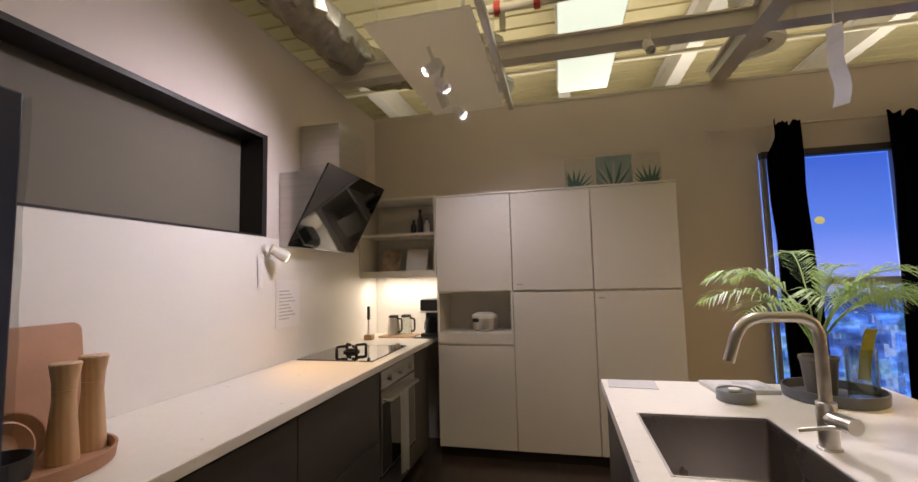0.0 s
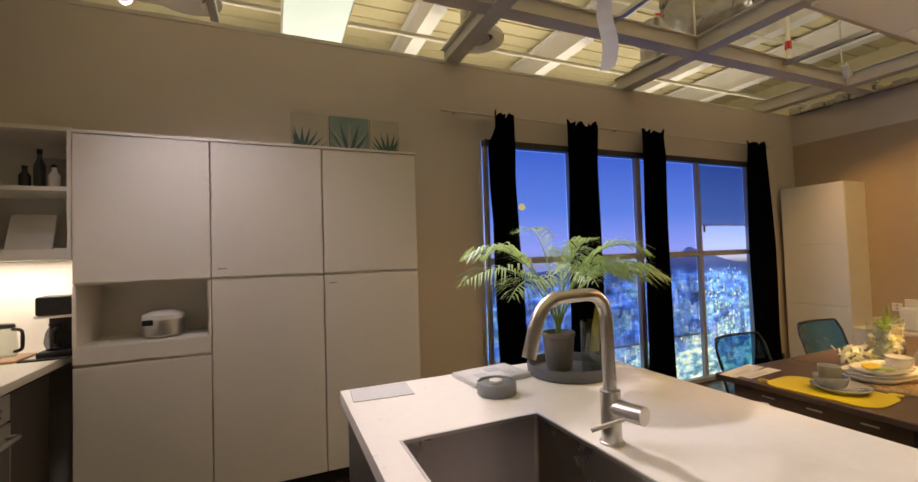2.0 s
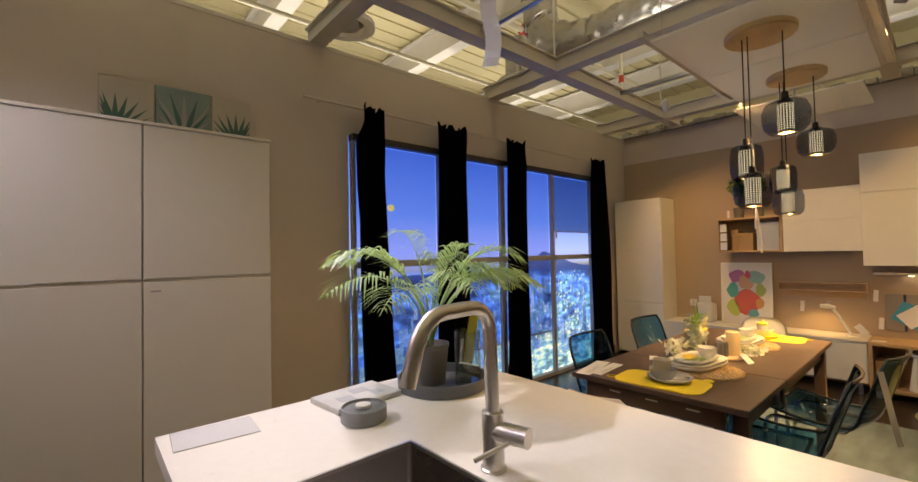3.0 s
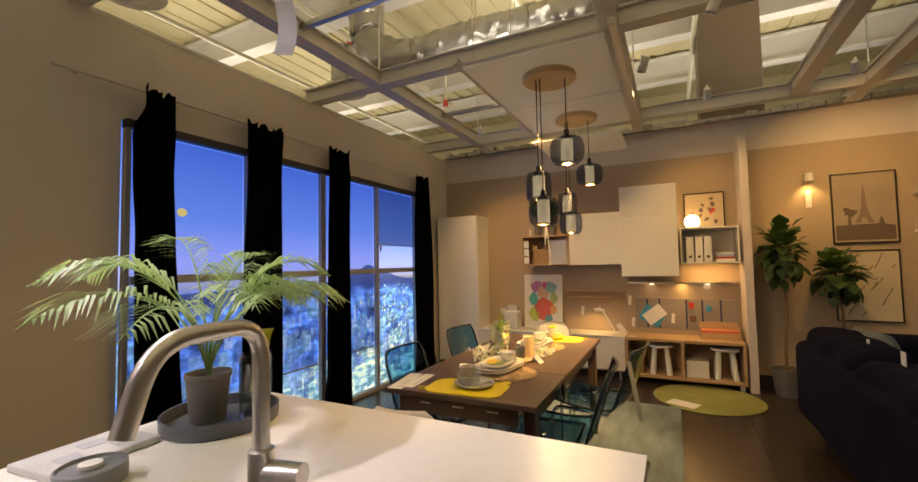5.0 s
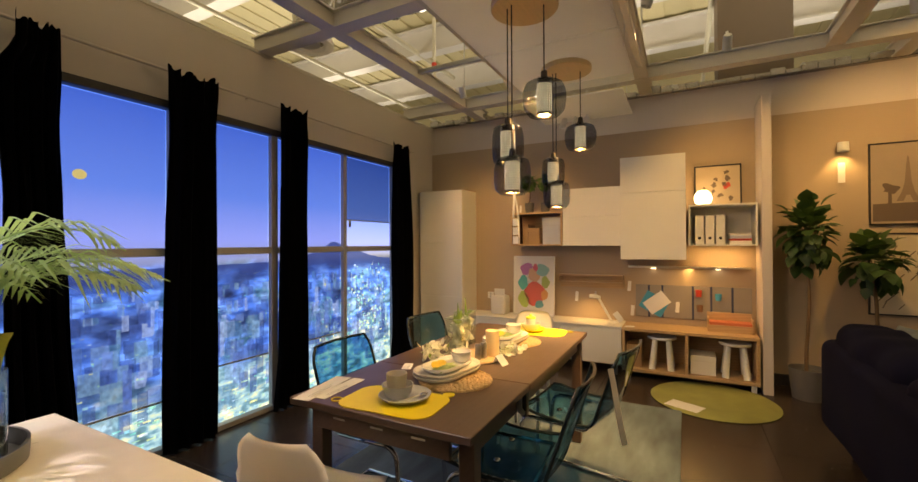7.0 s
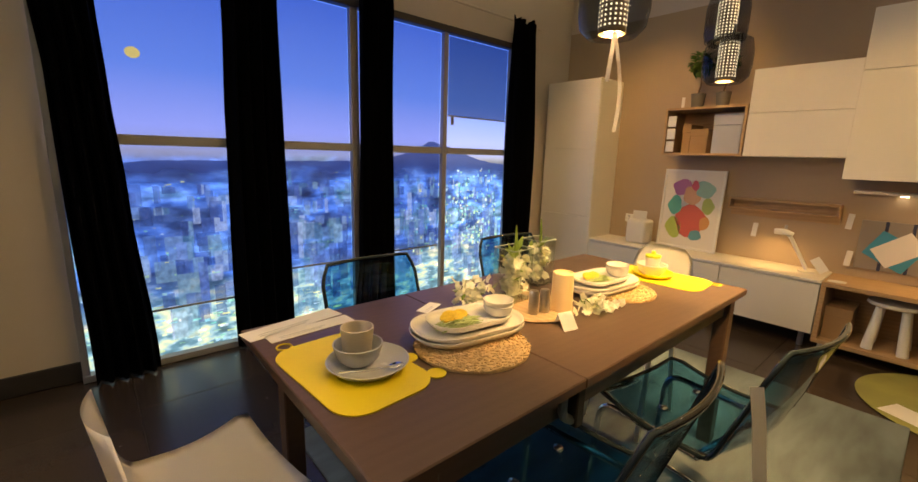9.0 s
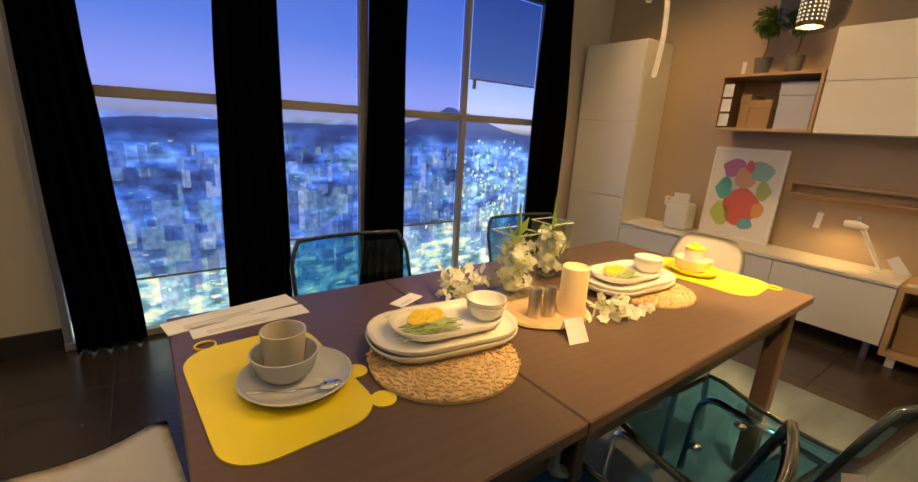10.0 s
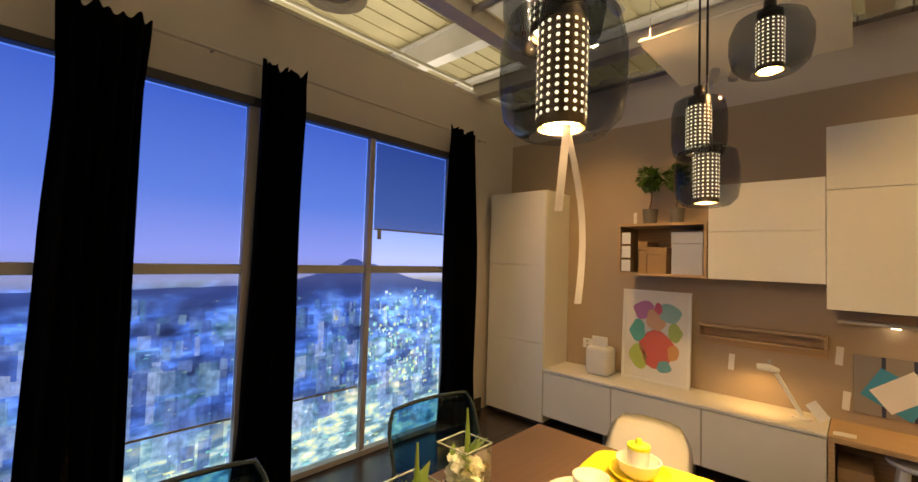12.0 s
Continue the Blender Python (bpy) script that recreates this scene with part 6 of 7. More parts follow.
for x in (2.95, 5.0):
    for y in (-0.15, 0.55):
        part("leg", rod(bmesh.new(), (x, y, 0), (x, y, 0.13), 0.018, 0.024), BLACK, so)
for x, mt, lab, h in ((4.62, shade("grey_teal_pillow", (0.16, 0.18, 0.17), 0.9, var=0.3, scale=18), "patterned grey-green cushion on the sofa", 0.34), (3.75, shade("blush_pillow", (0.50, 0.34, 0.25), 0.9), "blush cream cushion on the sofa", 0.28)):
    cu = local("cushion", pillow(0.40, h, 0.15), mt, None, smooth=True)
    tagged(cu, lab, "cushion")
    cu.matrix_basis = pose(x, 0.32, 0.535, rx=-12, rz=8)
lone("sofa_tag", B((4.25, 0.50, 0.755), (4.29, 0.504, 0.86)), PAPER, "white price tag standing on the sofa back", "tag")
lone("sofa_tag", B((3.80, 0.50, 0.755), (3.85, 0.504, 0.87)), PAPER, "white price tag standing on the sofa back", "tag")

# ---- table setting ----
YELLOW = shade("yellow_silicone", (0.74, 0.59, 0.02), 0.45, var=0.03)
STRAW = shade("woven_water_hyacinth", (0.60, 0.42, 0.21), 0.85, var=0.25, scale=60, bump=0.3, fine=300)
GREYCER = shade("grey_glazed_stoneware", (0.50, 0.51, 0.54), 0.25, var=0.05)
PORC = shade("off_white_porcelain", (0.70, 0.67, 0.60), 0.22, var=0.02)
BEIGEC = shade("beige_stoneware", (0.56, 0.51, 0.43), 0.4, var=0.06)
Z = TZ


def bear_mat(x, y, rz):
    """Soft place mat: rounded rectangle, two ears, a ring at the far corner."""
    w, h, r = 0.127, 0.20, 0.07
    pts = []
    for cx, cy, a0 in ((w - r, -h + r, -90), (w - r, h - r, 0), (-w + r, h - r, 90), (-w + r, -h + r, 180)):
        for k in range(9):
            a = radians(a0 + 90 * k / 8)
            pts.append((cx + r * math.cos(a), cy + r * math.sin(a)))
    mt = thing("place_mat", (0, 0, 0), "yellow silicone place mat with two round ears", "place mat", "yellow place mats")
    local("mat", slab(bmesh.new(), pts, 0.0003, 0.0035), YELLOW, mt, smooth=False)
    for cy in (-0.165, -0.055):
        local("ear", lathe(bmesh.new(), [(0, 0.0004), (0.024, 0.0004), (0.024, 0.0034), (0, 0.0034)], (w + 0.012, cy, 0), 18), YELLOW, mt, smooth=False)
    local("ring", tube(bmesh.new(), [(-0.075 + 0.02 * math.cos(a), h + 0.014 + 0.02 * math.sin(a), 0.0028) for a in [i * 0.3927 for i in range(16)]], 0.0025, 6, True), YELLOW, mt)
    mt.matrix_basis = pose(x, y, Z, rz=rz)
    return mt


bear_mat(2.81, 2.477, 4)
bear_mat(4.305, 2.39, 184)


def dish(name, prof, x, y, z, m, label, cat, seg=36):
    return lone(name, lathe(bmesh.new(), prof, (x, y, z), seg), m, label, cat, smooth=True)


def bowl_profile(r, h, t=0.004):
    return [(0, 0), (r * 0.55, 0), (r * 0.85, h * 0.35), (r, h), (r - t, h), (r * 0.85 - t, h * 0.38), (r * 0.5, t), (0, t)]


PLATE = [(0, 0), (0.06, 0), (0.085, 0.004), (0.102, 0.020), (0.099, 0.021), (0.083, 0.008), (0.06, 0.004), (0, 0.004)]
dish("plate", PLATE, 2.845, 2.452, Z + 0.004, GREYCER, "grey stoneware plate on the yellow mat", "plate")
dish("bowl", bowl_profile(0.062, 0.052), 2.832, 2.478, Z + 0.0085, GREYCER, "grey stoneware bowl on the plate", "bowl")
dish("cup", [(0, 0), (0.031, 0), (0.034, 0.004), (0.041, 0.088), (0.038, 0.088), (0.032, 0.006), (0, 0.006)], 2.832, 2.482, Z + 0.014, BEIGEC, "beige stoneware cup in the bowl", "cup")
spn = thing("spoon", (2.83, 2.40, Z + 0.02), "steel spoon lying on the plate", "spoon")
part("handle", tube(bmesh.new(), [(2.755, 2.425, Z + 0.027), (2.82, 2.395, Z + 0.025), (2.872, 2.392, Z + 0.019)], [0.004, 0.003, 0.0025], 8), CHROME, spn, smooth=True)
bm = bmesh.new()
bmesh.ops.create_icosphere(bm, subdivisions=2, radius=1, matrix=Matrix.Translation((2.888, 2.392, Z + 0.018)) @ Matrix.Diagonal((0.022, 0.014, 0.004, 1)))
part("spoon_bowl", bm, CHROME, spn, smooth=True)


def wicker(x, y, r):
    """Round braided mat: rings of small plaited strands."""
    t = thing("wicker_mat", (x, y, Z), "round woven straw place mat", "place mat", "straw place mats")
    part("core", lathe(bmesh.new(), [(0, 0.0005), (r - 0.004, 0.0005), (r - 0.004, 0.007), (0, 0.007)], (x, y, Z), 40), STRAW, t)
    bm = bmesh.new()
    rings = int(r / 0.0125)
    rg = random.Random(int(x * 50))
    for k in range(1, rings + 1):
        rr = r * k / rings - 0.008
        n = max(8, int(6.28 * rr / 0.0095))
        for i in range(n):
            a = 6.283 * (i + rg.uniform(-0.3, 0.3)) / n
            q = min(r - 0.006, rr + rg.uniform(-0.004, 0.004))
            m = Matrix.Translation((x + q * math.cos(a), y + q * math.sin(a), Z + 0.0075 + rg.uniform(0, 0.0015))) @ Matrix.Rotation(a + (0.95 if (k + i) % 2 else -0.95) + rg.uniform(-0.5, 0.5), 4, "Z") @ Matrix.Diagonal((rg.uniform(0.007, 0.011), rg.uniform(0.0026, 0.004), 0.004, 1))
            bmesh.ops.create_icosphere(bm, subdivisions=1, radius=1, matrix=m)
    tagged(part("braid", bm, STRAW, t, "braided strands", smooth=True), kind="stuff")
    return t


wicker(3.135, 2.385, 0.165)
wicker(3.945, 2.40, 0.15)


def platter(x, y, z, L, W, rz, label):
    """Long dish with rounded ends and a raised rim."""
    def ring(s, zz):
        pts = []
        a, b, r = L / 2 * s, W / 2 * s, W / 2 * s * 0.9
        for cx, cy, a0 in ((a - r, -b + r, -90), (a - r, b - r, 0), (-a + r, b - r, 90), (-a + r, -b + r, 180)):
            for k in range(8):
                t = radians(a0 + 90 * k / 7)
                pts.append(bm.verts.new((cx + r * math.cos(t), cy + r * math.sin(t), zz)))
        return pts
    bm = bmesh.new()
    rs = [ring(0.80, 0), ring(0.92, 0.004), ring(0.985, 0.014), ring(1.0, 0.021), ring(0.988, 0.0225), ring(0.955, 0.013), ring(0.90, 0.007), ring(0.78, 0.0045)]
    bm.faces.new(rs[0][::-1])
    bm.faces.new(rs[-1])
    for a, b in zip(rs, rs[1:]):
        for i in range(len(a)):
            j = (i + 1) % len(a)
            bm.faces.new((a[i], a[j], b[j], b[i]))
    ob = tagged(local("platter", bm, PORC, None), label, "platter", "stacked platters")
    ob.matrix_basis = pose(x, y, z, rz=rz)
    return ob


LEMON = shade("lemon_slice", (0.70, 0.48, 0.04), 0.4, var=0.2, scale=60)
HERB = shade("green_herb", (0.30, 0.38, 0.13), 0.5, var=0.3, scale=30)


def stack(x, y, rz, base):
    platter(x, y, base, 0.36, 0.215, rz, "long off-white porcelain platter in a stack")
    platter(x, y, base + 0.013, 0.355, 0.21, rz, "long off-white porcelain platter in a stack")
    platter(x + 0.012, y + 0.008, base + 0.025, 0.275, 0.155, rz, "small long porcelain platter on the stack")
    c, s = math.cos(radians(rz)), math.sin(radians(rz))
    px, py = x + 0.10 * c + 0.012, y + 0.10 * s + 0.02
    for k in range(2):
        dish("small_bowl", bowl_profile(0.048, 0.036, 0.003), px, py - 0.02, base + 0.030 + 0.014 * k, PORC, "small white porcelain bowl on the platter", "bowl")
    g = thing("garnish", (x - 0.03 * c, y - 0.03 * s, base + 0.03), "yellow lemon slices on green herbs", "food")
    bm = bmesh.new()
    rg = random.Random(int(x * 100))
    for k in range(54):
        a = radians(rz) + rg.gauss(0, 0.25)
        ox, oy = rg.uniform(-0.06, 0.03), rg.uniform(-0.035, 0.015)
        p = Vector((x - 0.03 + ox * c - oy * s, y + ox * s + oy * c - 0.005, base + 0.034 + rg.uniform(0, 0.010)))
        d = Vector((math.cos(a), math.sin(a), 0)) * rg.uniform(0.02, 0.05)
        tube(bm, [p - d, p + Vector((0, 0, 0.004)), p + d], [0.001, 0.0028, 0.001], 5)
    tagged(part("herb_bed", bm, HERB, g, "thin green stalks", smooth=True), kind="stuff")
    for ox, oy, r in ((-0.065, 0.012, 0.022), (-0.035, 0.014, 0.023), (-0.05, 0.026, 0.022), (-0.015, 0.022, 0.021)):
        p = (x + ox * c - oy * s, y + ox * s + oy * c, base + 0.046)
        part("lemon_slice", lathe(bmesh.new(), [(0, 0), (r, 0), (r + 0.001, 0.003), (r, 0.006), (0, 0.005)], seg=18, m=Matrix.Translation(p) @ Matrix.Rotation(radians(rz + ox * 900), 4, "Z") @ Matrix.Rotation(radians(14), 4, "X")), LEMON, g)


stack(3.178, 2.45, -8, Z + 0.0125)
stack(3.91, 2.455, -4, Z + 0.0125)

sv = lone("serving_board", lathe(bmesh.new(), [(0, 0.0005), (0.145, 0.0005), (0.15, 0.006), (0.145, 0.012), (0, 0.012)], (3.515, 2.485, Z), 40), OAK, "round wooden serving board on the table", "board")
# slight orange emission imitates spotlight soaking into the wax; the candle is unlit
WAX = shade("faintly_glowing_ivory_wax", (0.82, 0.62, 0.32), 0.5, var=0.05, emit=((1.0, 0.55, 0.18), 0.15))
dish("candle", [(0, 0), (0.036, 0), (0.037, 0.003), (0.036, 0.130), (0.031, 0.134), (0.028, 0.126), (0, 0.118)], 3.558, 2.392, Z + 0.0125, WAX, "thick ivory pillar candle on the board", "candle")
for x, y in ((3.447, 2.424), (3.489, 2.412)):
    sk2 = dish("shaker", [(0, 0), (0.017, 0), (0.0175, 0.004), (0.0165, 0.072), (0.014, 0.080), (0, 0.082)], x, y, Z + 0.0125, STEEL, "small brushed steel shaker on the board", "shaker", 20)
PETAL = leafy("white_petal", (0.84, 0.83, 0.76), 0.06, 20)
LEAF = leafy("fresh_green_leaf", (0.20, 0.30, 0.06), 0.3, 14)


def blossoms(name, center, n, spread, seed, label, zmin):
    rg = random.Random(seed)
    t = thing(name, center, label, "flowers")
    bm, bl = bmesh.new(), bmesh.new()
    for k in range(n):
        c = Vector(center) + Vector((rg.gauss(0, spread[0]), rg.gauss(0, spread[1]), rg.uniform(-spread[2], spread[2])))
        c.z = max(c.z, zmin + 0.008)
        ax = Vector((rg.gauss(0, 1), rg.gauss(0, 1), rg.gauss(0.6, 1))).normalized()
        s0 = ax.orthogonal().normalized()
        s1 = ax.cross(s0)
        for p in range(5):
            a = 6.283 * p / 5
            d = (s0 * math.cos(a) + s1 * math.sin(a))
            sd = ax.cross(d)
            L = 0.019 * rg.uniform(0.8, 1.2)
            q = [c, c + d * L * 0.5 - sd * L * 0.5 + ax * L * 0.25, c + d * L + ax * L * 0.15, c + d * L * 0.5 + sd * L * 0.5 + ax * L * 0.25]
            for v in q:
                v.z = max(v.z, zmin + 0.001)
            bm.faces.new([bm.verts.new(v) for v in q])
        if k % 6 == 0:
            d = Vector((rg.gauss(0, 1), rg.gauss(0, 1), rg.uniform(0.1, 1))).normalized()
            sd = d.cross(Vector((0, 0, 1))).normalized()
            L = 0.04
            q = [c, c + d * L * 0.5 - sd * 0.009, c + d * L, c + d * L * 0.5 + sd * 0.009]
            for v in q:
                v.z = max(v.z, zmin + 0.001)
            bl.faces.new([bl.verts.new(v) for v in q])
    tagged(part("petals", bm, PETAL, t, "white petals"), kind="stuff")
    tagged(part("leaves", bl, LEAF, t, "small green leaves"), kind="stuff")
    return t


blossoms("flower_sprig", (3.37, 2.64, Z + 0.045), 60, (0.03, 0.03, 0.045), 3, "white blossom sprig lying on the table", Z)
blossoms("flower_sprig", (3.668, 2.335, Z + 0.022), 55, (0.035, 0.028, 0.02), 4, "white blossom sprig beside the candle", Z)


VASEGLASS = glassy("vase_glass", (0.88, 0.92, 0.88), 0.04, 2.4)
GLASSEDGE = shade("ground_glass_edge", (0.35, 0.42, 0.38), 0.2)


def glass_vase(x, y, w, h, seed):
    v = thing("glass_vase", (x, y, Z), "tall square clear glass vase with white flowers", "vase", "glass vases")
    bm = bmesh.new()
    base = [bm.verts.new((x + sx * w, y + sy * w, Z + 0.014)) for sx, sy in ((-1, -1), (1, -1), (1, 1), (-1, 1))]
    rim = [bm.verts.new((q.co.x, q.co.y, Z + h)) for q in base]
    for i in range(4):
        bm.faces.new((base[i], base[(i + 1) % 4], rim[(i + 1) % 4], rim[i]))
    part("glass_wall", bm, VASEGLASS, v, "clear thin glass").visible_shadow = False
    part("bottom", B((x - w + 0.002, y - w + 0.002, Z + 0.0135), (x + w - 0.002, y + w - 0.002, Z + 0.024), 0.002), CLEAR, v)
    part("rim", tube(bmesh.new(), [(x + sx * w, y + sy * w, Z + h) for sx, sy in ((-1, -1), (1, -1), (1, 1), (-1, 1))], 0.002, 6, True), GLASSEDGE, v, "polished glass rim")
    blossoms("vase_flowers", (x, y, Z + h * 0.50), 130, (w * 0.34, w * 0.34, h * 0.34), seed, "white blossoms inside a glass vase", Z + 0.03)
    fl = thing("green_sprig", (x, y, Z + h * 0.7), "green leafy sprig standing in a vase", "flowers")
    rg = random.Random(seed)
    bm = bmesh.new()
    for k in range(7):
        a = rg.uniform(0, 6.28)
        L = rg.uniform(0.04, 0.08)
        d = Vector((math.cos(a) * 0.6, math.sin(a) * 0.6, rg.uniform(0.3, 1.3))).normalized()
        sd = d.cross(Vector((0, 0, 1))).normalized() * L * 0.24
        c = Vector((x, y, Z + h * rg.uniform(0.75, 0.95)))
        bm.faces.new([bm.verts.new(p) for p in (c, c + d * L * 0.5 - sd, c + d * L, c + d * L * 0.5 + sd)])
    part("leaves", bm, LEAF, fl)
    bm = bmesh.new()
    tube(bm, [(x, y, Z + 0.03), (x + 0.01, y, Z + h + 0.02), (x + 0.012, y + 0.004, Z + h + 0.08)], [0.004, 0.006, 0.002], 8)
    part("stem", bm, LEAF, fl, smooth=True)


glass_vase(3.50, 2.57, 0.050, 0.205, 11)
glass_vase(3.735, 2.645, 0.048, 0.20, 15)

cd = thing("price_card", (3.475, 2.31, Z), "small folded white price card on the table", "card")
bm = ribbon([(3.452, 2.275, Z + 0.001), (3.482, 2.325, Z + 0.04), (3.492, 2.342, Z + 0.001)], 0.058, (0.95, -0.2, 0))
part("card", bm, PAPER, cd)


def leaflet(x, y, w, h, rz, z, label):
    bm = B((-w / 2, -h / 2, 0), (w / 2, h / 2, 0.0015))
    bmesh.ops.transform(bm, matrix=pose(x, y, z, rz=rz), verts=bm.verts)
    ob = lone("leaflet", bm, PAPER, label, "leaflet", "leaflets on the table")
    bm = bmesh.new()
    for k in range(2):
        box(bm, (-w * 0.38, -h * 0.3 + k * h * 0.16, 0.0016), (w * (0.1 + 0.06 * k), -h * 0.3 + k * h * 0.16 + h * 0.05, 0.002))
    bmesh.ops.transform(bm, matrix=pose(x, y, z, rz=rz), verts=bm.verts)
    tagged(part("print", bm, INK, ob, "grey printed lines"), kind="stuff")


leaflet(2.80, 2.835, 0.30, 0.075, 10, Z + 0.0006, "long white leaflet on the table edge")
leaflet(2.83, 2.77, 0.26, 0.06, 4, Z + 0.0006, "long white leaflet on the table edge")
leaflet(3.22, 2.70, 0.10, 0.045, 25, Z + 0.0006, "small white leaflet on the table")
dish("plate", [(r * 0.9, z) for r, z in PLATE], 4.295, 2.42, Z + 0.004, YELLOW, "yellow children's plate on the yellow mat", "plate")
dish("bowl", bowl_profile(0.066, 0.05), 4.295, 2.425, Z + 0.0085, PORC, "white children's bowl on the plate", "bowl")
kidcup = dish("cup", [(0, 0), (0.028, 0), (0.033, 0.06), (0.030, 0.06), (0.026, 0.004), (0, 0.004)], 4.295, 2.425, Z + 0.03, PORC, "white children's cup in the bowl", "cup")
part("lid", lathe(bmesh.new(), [(0, 0), (0.034, 0), (0.034, 0.01), (0.012, 0.014), (0.008, 0.028), (0, 0.028)], (4.295, 2.425, Z + 0.0905), 24), shade("lime_plastic", (0.56, 0.62, 0.03), 0.4), kidcup, "yellow spouted lid", smooth=True)

# ---- on the island ----
TRAYG = shade("dark_grey_tray", (0.11, 0.115, 0.125), 0.4, var=0.08)
dish("round_tray", [(0, 0.0005), (0.154, 0.0005), (0.158, 0.004), (0.160, 0.042), (0.154, 0.042), (0.151, 0.008), (0, 0.008)], 1.70, 2.765, 0.90, TRAYG, "round dark grey tray on the island", "tray", 48)
PALM = leafy("palm_leaf", (0.34, 0.48, 0.24), 0.25, 8)
pl = thing("potted_palm", (1.68, 2.80, 0.909), "small palm with feathered leaves in a dark pot", "plant")
part("pot", lathe(bmesh.new(), [(0, 0), (0.046, 0), (0.049, 0.005), (0.060, 0.125), (0.064, 0.128), (0.064, 0.142), (0.058, 0.142), (0.055, 0.12), (0, 0.12)], (1.68, 2.80, 0.909), 28), shade("taupe_pot", (0.17, 0.155, 0.145), 0.55, var=0.1, bump=0.2), pl, smooth=True)
rg = random.Random(21)
PX, PY, PZ = 1.68, 2.80, 1.03
FRONDS = [(195, 0.46, 0.34, 0.0), (170, 0.40, 0.42, 0.0), (215, 0.42, 0.30, 0), (10, 0.42, 0.36, 0), (-15, 0.44, 0.34, 0), (-40, 0.42, 0.33, 0), (40, 0.36, 0.40, 0), (80, 0.30, 0.46, 0), (130, 0.34, 0.42, 0), (250, 0.36, 0.34, 0), (285, 0.34, 0.36, 0), (320, 0.36, 0.42, 0), (300, 0.31, 0.33, 0), (268, 0.26, 0.39, 0), (342, 0.40, 0.31, 0)]
for ang, reach, rise, _ in FRONDS:
    a = radians(ang + rg.uniform(-8, 8))
    dx, dy = math.cos(a), math.sin(a)
    pts = []
    for i in range(15):
        t = i / 14
        pts.append(Vector((PX + dx * reach * (0.12 * t + 0.88 * t ** 1.6), PY + dy * reach * (0.12 * t + 0.88 * t ** 1.6), PZ + rise * (1.95 * t - 0.95 * t * t) - (0.12 if reach > 0.3 else 0.02) * t ** 4)))
    bm = bmesh.new()
    tube(bm, pts, [0.0042 - 0.0002 * i for i in range(15)], 6)
    N = 23
    for k in range(N):
        t = 0.42 + 0.56 * k / N
        f = t * 14
        i = min(13, int(f))
        p = pts[i].lerp(pts[i + 1], f - i)
        fw = (pts[i + 1] - pts[i]).normalized()
        side = fw.cross(Vector((0, 0, 1))).normalized()
        L = 0.19 * math.sin(math.pi * min(1, (t - 0.34) / 0.66 * 0.9 + 0.12)) * rg.uniform(0.8, 1.1) * (0.8 if reach < 0.32 else 1)
        for s in (-1, 1):
            d = (side * s * 0.85 + fw * 0.75 + Vector((0, 0, rg.uniform(-0.15, 0.1)))).normalized()
            q = d.cross(Vector((0, 0, 1))).normalized() * 0.0040
            mid = p + d * L * 0.5 + Vector((0, 0, 0.004))
            tip = p + d * L - Vector((0, 0, L * 0.26))
            v = [bm.verts.new(c) for c in (p - q * 0.5, p + q * 0.5, mid + q, tip, mid - q)]
            bm.faces.new((v[0], v[1], v[2], v[4]))
            bm.faces.new((v[4], v[2], v[3]))
    part("frond", bm, PALM, pl)
gv = thing("glass_cylinder", (1.765, 2.70, 0.909), "clear glass cylinder vase on the tray", "vase")
part("glass", lathe(bmesh.new(), [(0, 0), (0.046, 0), (0.046, 0.19), (0.043, 0.19), (0.043, 0.012), (0, 0.012)], (1.765, 2.70, 0.909), 32), CLEAR, gv, smooth=True)
YG = shade("yellow_green_tag", (0.45, 0.42, 0.06), 0.6, var=0.2)
lone("plant_tag", ribbon([(1.800, 2.685, 1.17), (1.792, 2.688, 1.15), (1.786, 2.69, 1.12), (1.776, 2.695, 1.06), (1.768, 2.70, 0.985)], 0.034, (0.8, -0.6, 0)), YG, "yellow-green paper tag in the glass vase", "tag")
tin = thing("round_tin", (1.34, 2.68, 0.90), "round grey candle tin on the island", "tin")
part("body", lathe(bmesh.new(), [(0, 0.0005), (0.063, 0.0005), (0.065, 0.003), (0.065, 0.040), (0.061, 0.042), (0.058, 0.034), (0, 0.034)], (1.34, 2.68, 0.90), 40), shade("slate_ceramic", (0.20, 0.21, 0.22), 0.5, var=0.08), tin, smooth=True)
part("wick_card", lathe(bmesh.new(), [(0, 0.036), (0.022, 0.036), (0.022, 0.044), (0, 0.044)], (1.34, 2.685, 0.90), 20), PAPER, tin)
bk = thing("photo_book", (1.32, 2.83, 0.90), "pale photo book lying on the island", "book")
bm = B((-0.12, -0.085, 0), (0.12, 0.085, 0.018), 0.002)
bmesh.ops.transform(bm, matrix=pose(1.41, 2.855, 0.9005, rz=6), verts=bm.verts)
part("cover", bm, shade("pale_grey_cover", (0.55, 0.54, 0.52), 0.4, var=0.15, scale=14), bk)
for x, y, w in ((1.36, 2.83, 0.05), (1.43, 2.88, 0.06), (1.47, 2.83, 0.04)):
    part("printed_patch", B((x - w / 2, y - 0.02, 0.9187), (x + w / 2, y + 0.025, 0.9195)), INK, bk)
bm = B((-0.10, -0.07, 0), (0.10, 0.07, 0.003), 0.001)
bmesh.ops.transform(bm, matrix=pose(1.0, 2.88, 0.9005, rz=-4), verts=bm.verts)
